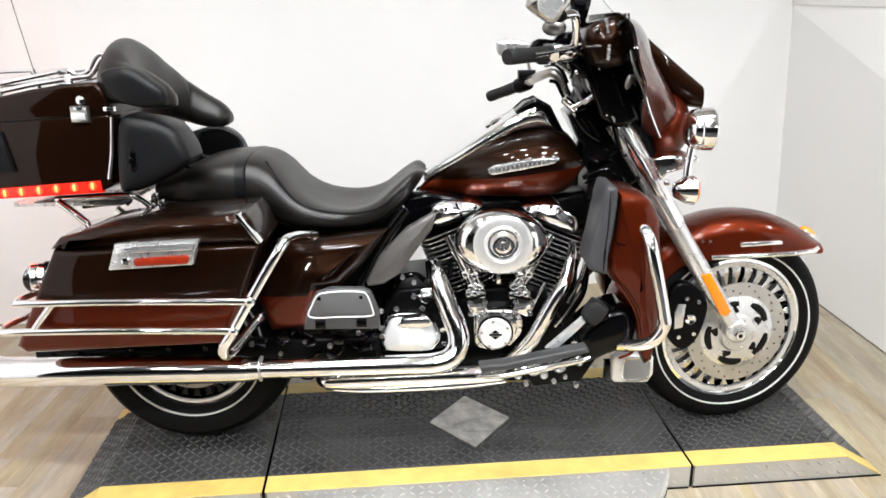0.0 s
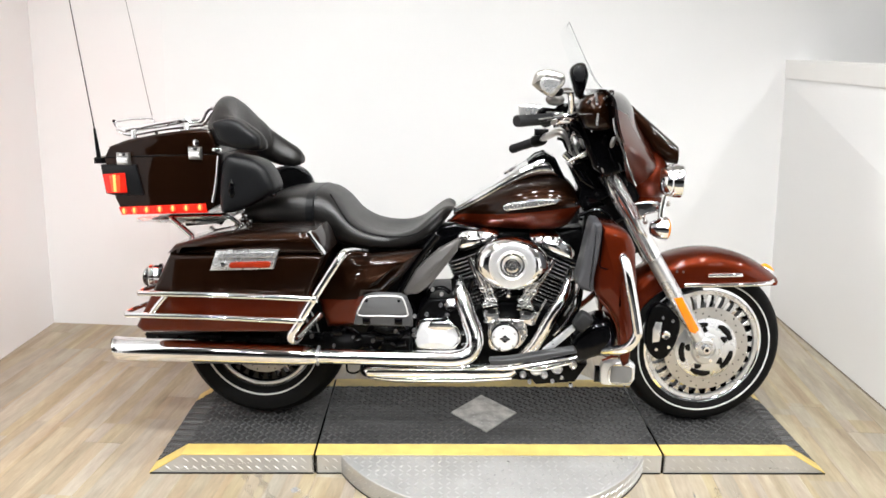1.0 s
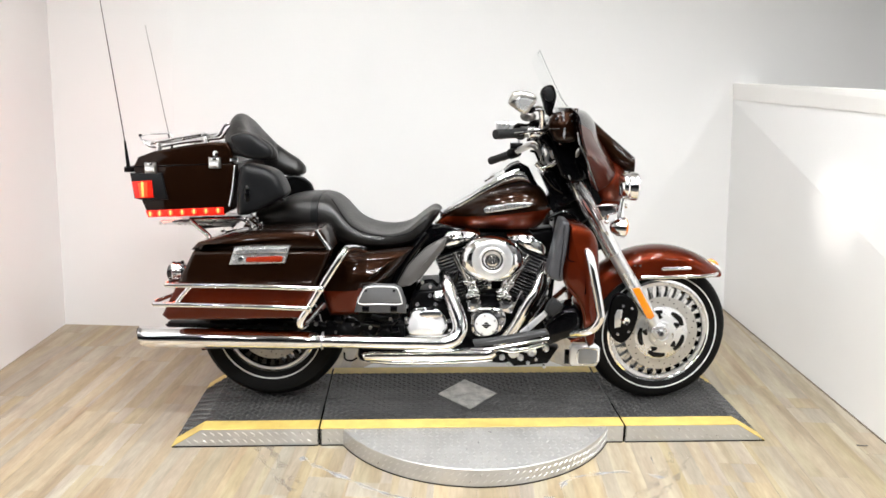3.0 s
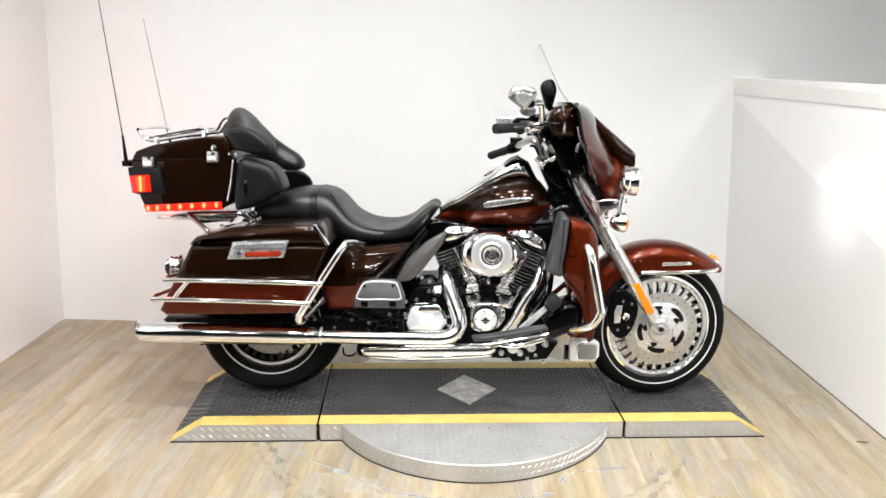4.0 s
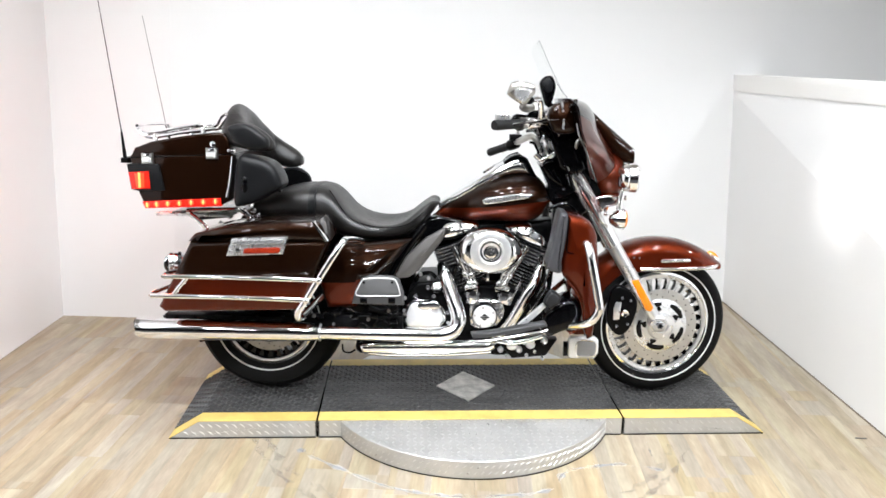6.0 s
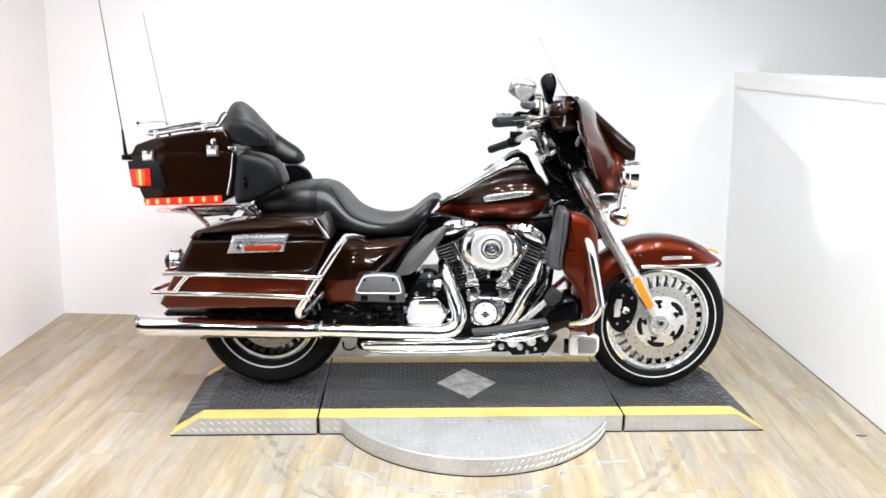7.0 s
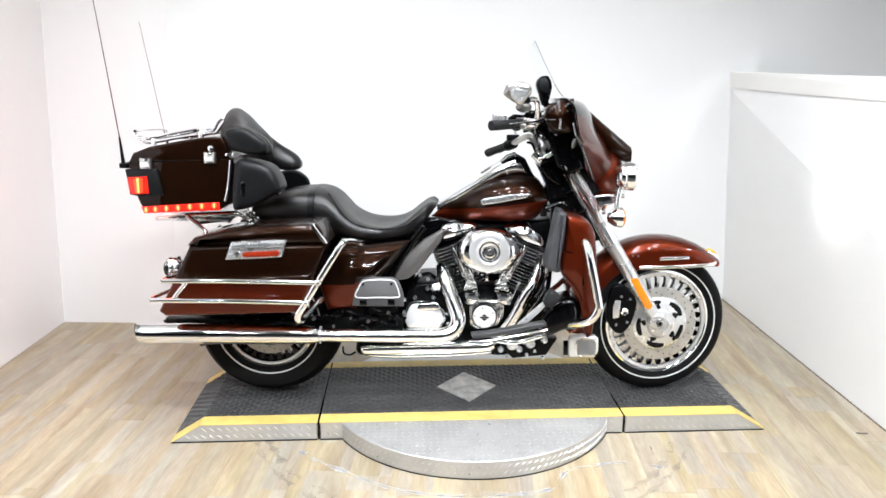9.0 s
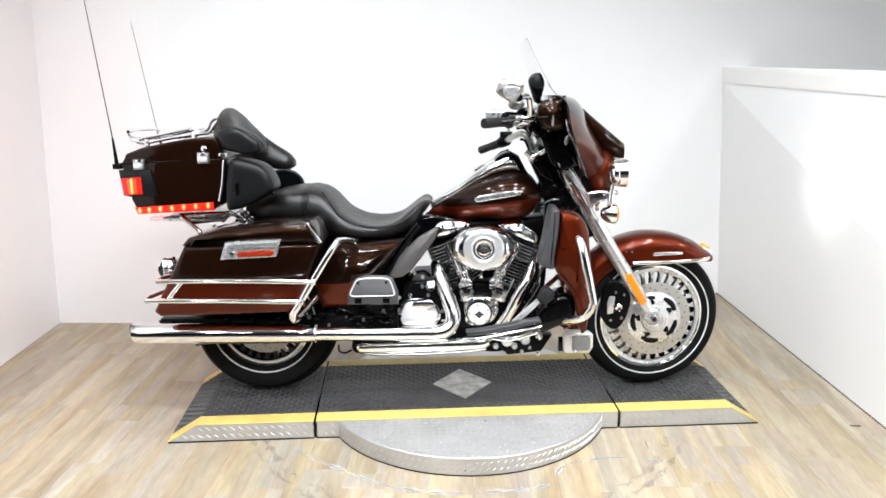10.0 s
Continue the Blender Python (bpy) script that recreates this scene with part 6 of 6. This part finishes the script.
part("dash_housing", prism([(0.301, 1.169), (0.372, 1.191), (0.405, 1.128), (0.468, 0.950), (0.408, 0.926), (0.362, 0.955), (0.318, 1.071)], -0.20, 0.16, 0.014, 3), M["gloss"], bike, "gloss black inner dash housing")
part("fork_yoke", prism([(0.293, 1.092), (0.349, 1.091), (0.450, 1.066), (0.497, 0.891), (0.394, 0.853), (0.368, 0.867), (0.301, 0.959), (0.312, 0.993), (0.329, 1.033), (0.307, 1.061)], -0.12, 0.03, 0.012, 3), M["black"], bike, "black fork yoke")
tri_pts = [(0.294, 1.052), (0.309, 1.076), (0.342, 1.054), (0.352, 1.018), (0.329, 0.989), (0.309, 1.018)]
part("head_bracket", tube([(x, -0.138, z) for x, z in tri_pts], 0.0042, 8, 3, closed=True), M["satin"], bike, "looped metal bracket")
clamp_box = part("ignition_box", prism([(0.291, 0.956), (0.316, 0.973), (0.361, 0.988), (0.421, 0.943), (0.446, 0.861), (0.350, 0.800), (0.325, 0.830), (0.333, 0.876)], -0.125, 0.06, 0.008, 3), M["gloss"], bike, "gloss black box under the handlebar")
for k in range(3):
    part("box_rib", tube([(0.305 + 0.02 * k, -0.127, 0.948 - 0.005 * k), (0.335 + 0.02 * k, -0.127, 0.905 - 0.006 * k)], 0.003, 6, 2), M["black"], clamp_box)
part("bar_clamp", tube([(x, -0.18, z) for x, z in [(0.289, 0.981), (0.315, 0.995), (0.350, 1.018)]], [0.007, 0.006, 0.005], 10, 3), M["chrome"], bike, "chrome handlebar clamp")
part("bar_riser", tube([(x, -0.17, z) for x, z in [(0.269, 1.004), (0.287, 0.989), (0.300, 0.974)]], [0.012, 0.013, 0.010], 14, 3), M["chrome"], bike, "chrome handlebar riser")
for a, b, r in (((0.294, 1.074), M["chrome"], 0.010), ((0.273, 1.089), M["iron"], 0.009), ((0.316, 1.108), M["chrome"], 0.008), ((0.352, 1.082), M["chrome"], 0.007),
                ((0.400, 1.098), M["chrome"], 0.006), ((0.393, 0.952), M["iron"], 0.012), ((0.429, 0.937), M["gloss"], 0.012), ((0.379, 0.965), M["chrome"], 0.006), ((0.292, 0.965), M["iron"], 0.007)):
    part("dash_fitting", ball((a[0], -0.203, a[1]), r * 0.6, (0.8, 0.6, 1.3), 10, Matrix.Rotation(radians(-25), 4, "Y")), b, bike)
for pts in ([(0.282, 1.097), (0.312, 1.074), (0.342, 1.034)], [(0.270, 1.114), (0.282, 1.080), (0.280, 1.057)], [(0.307, 1.119), (0.332, 1.079), (0.358, 1.014), (0.394, 0.940)]):
    part("cable", tube([(x, -0.206, z) for x, z in pts], 0.0040, 8, 4), M["gloss"], bike, "black cable")
cables = ([(0.282, 1.100), (0.334, 1.058), (0.385, 0.976), (0.425, 0.868)], [(0.328, 0.789), (0.389, 0.813), (0.434, 0.791), (0.450, 0.746)],
          [(0.346, 0.721), (0.402, 0.732), (0.467, 0.774), (0.501, 0.793)], [(0.308, 0.949), (0.341, 0.909), (0.382, 0.883)], [(0.392, 1.041), (0.427, 0.955), (0.471, 0.868)])
for k, pts in enumerate(cables):
    part("cable", tube([(x, -0.17 + 0.014 * k, z) for x, z in pts], 0.0065, 8, 5), M["gloss"], bike, "black cable")
for q in [(0.407, 0.952), (0.385, 0.868), (0.336, 0.781), (0.439, 0.851), (0.360, 0.836), (0.320, 0.835)]:
    part("cable_clip", ball((q[0], -0.17, q[1]), 0.006, (1.2, 0.6, 0.9), 8), M["gloss"], bike)

# ---- handlebar, grips, mirrors
gn, gf = [(0.267, 1.126), (0.100, 1.119)], [(0.219, 1.020), (0.103, 0.968)]
clamp = (0.370, 0.966)
# greyer than the other chrome, so the bar stands out from the wall
hbar = part("handlebar", join(tube([(clamp[0], -0.06, clamp[1]), (clamp[0] - 0.03, -0.12, clamp[1] + 0.07), (gn[0][0] + 0.03, -0.20, gn[0][1] + 0.01), (gn[0][0], -0.27, gn[0][1])], 0.0145, 14, 6),
                              tube([(0.345, 0.03, 0.935), (0.327, 0.08, 0.968), (0.308, 0.095, 1.012), (0.293, 0.10, 1.043), (0.272, 0.11, 1.058), (0.250, 0.16, 1.048), (0.218, 0.27, 1.022)], 0.0140, 14, 6)), M["mirror"], bike, "grey chrome handlebar")
for pts in ([(0.246, 1.080), (0.276, 1.082), (0.300, 1.062), (0.316, 1.028)], [(0.262, 1.036), (0.283, 1.030), (0.298, 1.002), (0.316, 0.970)]):
    part("bar_cable", tube([(x, 0.085, z) for x, z in pts], 0.0055, 8, 5), M["gloss"], hbar, "black cable along the bar")
for (p0, p1), y0, y1 in ((gn, -0.27, -0.41), (gf, 0.28, 0.40)):
    q = Vector((p1[0] - p0[0], y1 - y0, p1[1] - p0[1]))
    at = lambda k: (p0[0] + q.x * k, y0 + q.y * k, p0[1] + q.z * k)
    grip = part("hand_grip", tube([at(0.30), at(0.36), at(0.65), at(0.97), at(1.0)], [0.017, 0.0185, 0.0175, 0.0185, 0.014], 18, 3), M["grip"], hbar, "black ribbed rubber grip")
    part("switch_housing", tube([at(-0.05), at(0.0), at(0.24), at(0.30)], [0.018, 0.024, 0.024, 0.017], 16, 3), M["black"] if y0 > 0 else M["chrome"], hbar, "switch housing")
    lx = 0.035
    part("lever", tube([(at(0.05)[0] + lx, at(0.05)[1], at(0.05)[2] + 0.012), (at(0.4)[0] + lx + 0.015, at(0.4)[1], at(0.4)[2] + 0.008), (at(0.95)[0] + lx + 0.02, at(0.95)[1], at(0.95)[2] + 0.002)], [0.010, 0.0085, 0.009], 10, 4, flat=0.6), M["chrome"], hbar, "chrome hand lever")
    part("master_cylinder", box((at(0.0)[0] - 0.005, at(0.0)[1], at(0.0)[2] + 0.026), (0.055, 0.05, 0.026), 0.008), M["black"], hbar, "black brake reservoir")
mf = [(0.143, 1.234), (0.157, 1.267), (0.190, 1.272), (0.234, 1.261), (0.241, 1.236), (0.225, 1.214), (0.203, 1.190), (0.169, 1.207), (0.147, 1.224)]
near_mirror = part("mirror", prism(mf, -0.42, -0.37, 0.014, 4, smooth=3), M["mirror"], bike, "chrome oval mirror")
part("mirror_glass", prism([(0.166, 1.236), (0.177, 1.248), (0.219, 1.243), (0.226, 1.233), (0.214, 1.217), (0.200, 1.200), (0.172, 1.215)], -0.4235, -0.415, 0.002, 1, smooth=2), M["satin"], near_mirror, "pale mirror glass")
part("mirror_stem", tube([(x, -0.38 + 0.03 * k, z) for k, (x, z) in enumerate([(0.228, 1.209), (0.260, 1.210), (0.270, 1.170), (0.268, 1.126)])], [0.010, 0.011, 0.010, 0.012], 10, 4), M["chrome"], near_mirror)
far_m = [(0.123, 1.142), (0.131, 1.151), (0.181, 1.153), (0.224, 1.146), (0.230, 1.125), (0.159, 1.101), (0.128, 1.108)]
far_mirror = part("mirror", prism(far_m, 0.37, 0.41, 0.012, 4, smooth=2), M["satin"], bike, "pale chrome mirror")
part("mirror_stem", tube([(x, 0.39 - 0.03 * k, z) for k, (x, z) in enumerate([(0.192, 1.113), (0.224, 1.078), (0.231, 1.032)])], [0.007, 0.007, 0.010], 10, 4), M["chrome"], far_mirror)
mn = [(0.278, 1.270), (0.288, 1.292), (0.306, 1.302), (0.327, 1.300), (0.341, 1.270), (0.339, 1.240), (0.324, 1.192), (0.303, 1.190), (0.289, 1.232)]
device = part("dash_device", prism(mn, -0.13, -0.06, 0.016, 4, smooth=2), M["gloss"], bike, "rounded gloss black dash device")
cluster = part("switch_cluster", prism([(0.165, 1.140), (0.185, 1.158), (0.222, 1.155), (0.232, 1.167), (0.267, 1.172), (0.280, 1.137), (0.222, 1.128), (0.212, 1.101), (0.190, 1.096), (0.178, 1.107)], -0.30, -0.25, 0.010, 3, smooth=2), M["gloss"], hbar, "gloss black switch cluster")
part("switch_button", box((0.205, -0.303, 1.142), (0.020, 0.008, 0.008), 0.002), M["iron"], cluster)
part("wiring", prism([(0.228, 1.102), (0.285, 1.128), (0.320, 1.096), (0.332, 1.056), (0.296, 1.062), (0.252, 1.092)], -0.20, -0.08, 0.012, 3, smooth=2), M["gloss"], bike, "black wiring behind the bar")
hb = (0.221, 1.183)
part("reservoir", ball((hb[0], -0.30, hb[1]), 0.026, (1.15, 0.8, 0.75), 12), M["iron"], bike, "dark grey brake reservoir")
hk = (0.223, 1.208)
part("mirror_clamp", ball((hk[0], -0.38, hk[1]), 0.016, (1.1, 0.7, 0.9), 10), M["black"], near_mirror, "black mirror clamp")
lv = [(0.214, 1.121), (0.232, 1.129), (0.259, 1.133), (0.285, 1.138)]
part("front_lever", tube([(x, -0.35 + 0.02 * k, z) for k, (x, z) in enumerate(lv)], [0.016, 0.012, 0.012, 0.010], 12, 4), M["chrome"], hbar, "chrome brake lever")
# the device's bluish sheen, made as a thin panel of its own
part("device_face", prism([(0.288, 1.276), (0.302, 1.292), (0.318, 1.291), (0.329, 1.266), (0.322, 1.240), (0.299, 1.244)], -0.1335, -0.125, 0.003, 2, smooth=2), M["vinyl"], device, "blue-black panel standing in for the device's sheen")
part("device_stem", tube([(x, -0.10, z) for x, z in [(0.317, 1.224), (0.325, 1.176), (0.335, 1.120)]], [0.010, 0.012, 0.016], 10, 4), M["black"], device)

# ---------------------------------------------------------------- ceiling lamps
# Unseen lamp at x 2.8 and stronger outer shop lamps added to brighten walls.
lamp_spots = [(x, y, p) for y, p in zip((-0.55, -1.75, -2.95), LAMP_POWER[:3]) for x in (-1.2, -0.4, 0.4, 1.2)] + [(2.8, -0.55, 32.0)] + [(x, -4.4, LAMP_POWER[3] * (1.6 if abs(x) > 2 else 0.9)) for x in (-2.6, -0.9, 0.9, 2.6)] + [(x, -5.9, 0) for x in (-2.6, -0.9, 0.9, 2.6)]
for x, y, power in [(x, y, p * (0.75 if -2 < x < -1 else 1.0)) for x, y, p in lamp_spots]:
    fixture = thing("ceiling_light", lathe([(0.15, 0.03), (0.175, 0.028), (0.175, -0.004), (0.150, -0.006), (0.148, 0.012)], (x, y, CEIL - 0.02), (0, 0, 1), 28), M["ledge"], "round white ceiling downlight", "ceiling light", "ceiling lights")
    part("diffuser", lathe([(0.002, 0.0), (0.146, 0.0), (0.146, 0.006), (0.002, 0.006)], (x, y, CEIL - 0.014), (0, 0, 1), 24), M["lens"], fixture, "glowing diffuser")
    if power:
        lamp("downlight", "AREA", power, (x, y, CEIL - 0.035), (x, y + 0.25, 0), 0.19)
eye = bike.matrix_basis @ Vector((hl[0] + 0.10, 0, hl[1]))
lamp("headlight_beam", "SPOT", HEAD_POWER, eye, (eye.x + 1.0, eye.y + 0.24, eye.z - 0.15), 0.06, (1.0, 0.95, 0.90), 30)

# ---------------------------------------------------------------- floor planks
PLANK_W, PLANK_L = 0.152, 1.22
pm = bare("plank", box((0, 0, -0.004), (PLANK_W - 0.0006, PLANK_L - 0.0006, 0.008), 0.0004), M["wood"], 0)
plank_mesh = pm.data
bpy.data.objects.remove(pm)
rng = random.Random(4)
rest = []
for i in range(36):
    shift = rng.uniform(0, PLANK_L)
    x = -2.75 + i * PLANK_W
    for j in range(6):
        y = -4.2 + shift + (j - 0.5) * PLANK_L
        if y > 2.2 or y < -2.4:
            continue
        if y > -1.2:
            ob = new("plank", plank_mesh)
            ob.parent = floor
            ob.matrix_basis = pose(x, y, 0, 0, 0, 0)
        else:
            rest.append(box((x, y, -0.004), (PLANK_W - 0.0006, PLANK_L - 0.0006, 0.008), 0.0004))
tagged(part("planks", join(*rest), M["wood"], floor, "", 0), kind="stuff")

# ---------------------------------------------------------------- wear on the floor
def worn(name, colour, cover):
    """A thin mark that shows in patches."""
    m = material(name, colour, 0.6, vary=0.2, scale=20)
    nodes, links = m.node_tree.nodes, m.node_tree.links
    tc = nodes.new("ShaderNodeTexCoord")
    n = nodes.new("ShaderNodeTexNoise")
    n.inputs["Scale"].default_value, n.inputs["Detail"].default_value = 14.0, 6.0
    links.new(tc.outputs["Object"], n.inputs["Vector"])
    r = nodes.new("ShaderNodeMapRange")
    r.inputs["From Min"].default_value, r.inputs["From Max"].default_value = 0.42, 0.62
    r.inputs["To Max"].default_value = cover
    links.new(n.outputs["Fac"], r.inputs["Value"])
    links.new(r.outputs[0], nodes["Principled BSDF"].inputs["Alpha"])
    return m


def ribbon(pts, w, z=0.0012):
    """A flat strip along plan points."""
    line = curve(pts, 5)
    left, right = [], []
    for i, p in enumerate(line):
        d = line[min(i + 1, len(line) - 1)] - line[max(i - 1, 0)]
        n = np.array((-d[1], d[0])) / max(1e-6, float(np.hypot(*d)))
        k = w * (0.6 + 0.4 * math.sin(i * 1.7))
        left.append((*(p + n * k), z))
        right.append((*(p - n * k), z))
    return left + right, [(i, i + 1, len(line) + i + 1, len(line) + i) for i in range(len(line) - 1)]


scuff = worn("rubber_scuff", (0.27, 0.235, 0.195), 0.38)
crack = worn("grey_crack", (0.22, 0.23, 0.25), 0.8)
for r, w in ((0.845, 0.022), (0.893, 0.016)):
    arc = [(0.033 + r * math.cos(a), -0.08 + r * math.sin(a)) for a in [radians(196 + 8 * k) for k in range(19)]]
    thing("scuff_mark", ribbon(arc, w), scuff, "curved rubber scuff on the plank floor", "floor mark", kind="structure", smooth=0)
CRACKS = ([(-0.604, -0.497), (-0.528, -0.556), (-0.386, -0.648), (-0.256, -0.723), (-0.135, -0.76), (-0.018, -0.776)],
          [(-0.018, -0.776), (0.136, -0.762), (0.273, -0.735), (0.345, -0.697)],
          [(0.351, -0.697), (0.374, -0.614), (0.441, -0.565), (0.581, -0.527), (0.663, -0.531), (0.749, -0.559)],
          [(0.734, -0.35), (0.73, -0.416), (0.732, -0.5)])
filler = worn("pale_filler_dust", (0.62, 0.62, 0.62), 0.42)
for pts in CRACKS[:3]:
    thing("filler_smear", ribbon(pts, 0.017, 0.0014), filler, "pale grey filler smeared along the floor crack", "floor mark", kind="structure", smooth=0)
for pts in CRACKS:
    thing("floor_crack", ribbon(pts, 0.004, 0.0016), crack, "grey crack across the worn planks", "floor mark", kind="structure", smooth=0)
# a small dark stick on the planks
thing("loose_screw", tube([(1.575, -0.262, 0.004), (1.60, -0.266, 0.005), (1.618, -0.262, 0.004)], [0.003, 0.0025, 0.002], 8, 3), M["iron"], "small dark sliver lying on the planks", "debris")
# brown strip that paints the shaded joint of partition and floor
gap_shade = material("floor_gap_shade", (0.15, 0.12, 0.09), 0.8)
thing("baseboard_gap_east", slab((FRONT_R[0] - 0.006, FRONT_R[1]), (CORNER_R[0] - 0.006, CORNER_R[1]), 0.0, 0.004, -0.02), gap_shade, "dark strip painted as the shaded gap under the partition", "trim", kind="structure", smooth=0)
# Unseen sheet, added so the low panels mirror a dark floor.
carpet = thing("shop_carpet", box((0.1, -4.85, -0.003), (12.2, 6.3, 0.012), 0.002), M["carpet"], "unseen dark floor sheet added to darken reflections", "carpet", kind="structure", smooth=0)
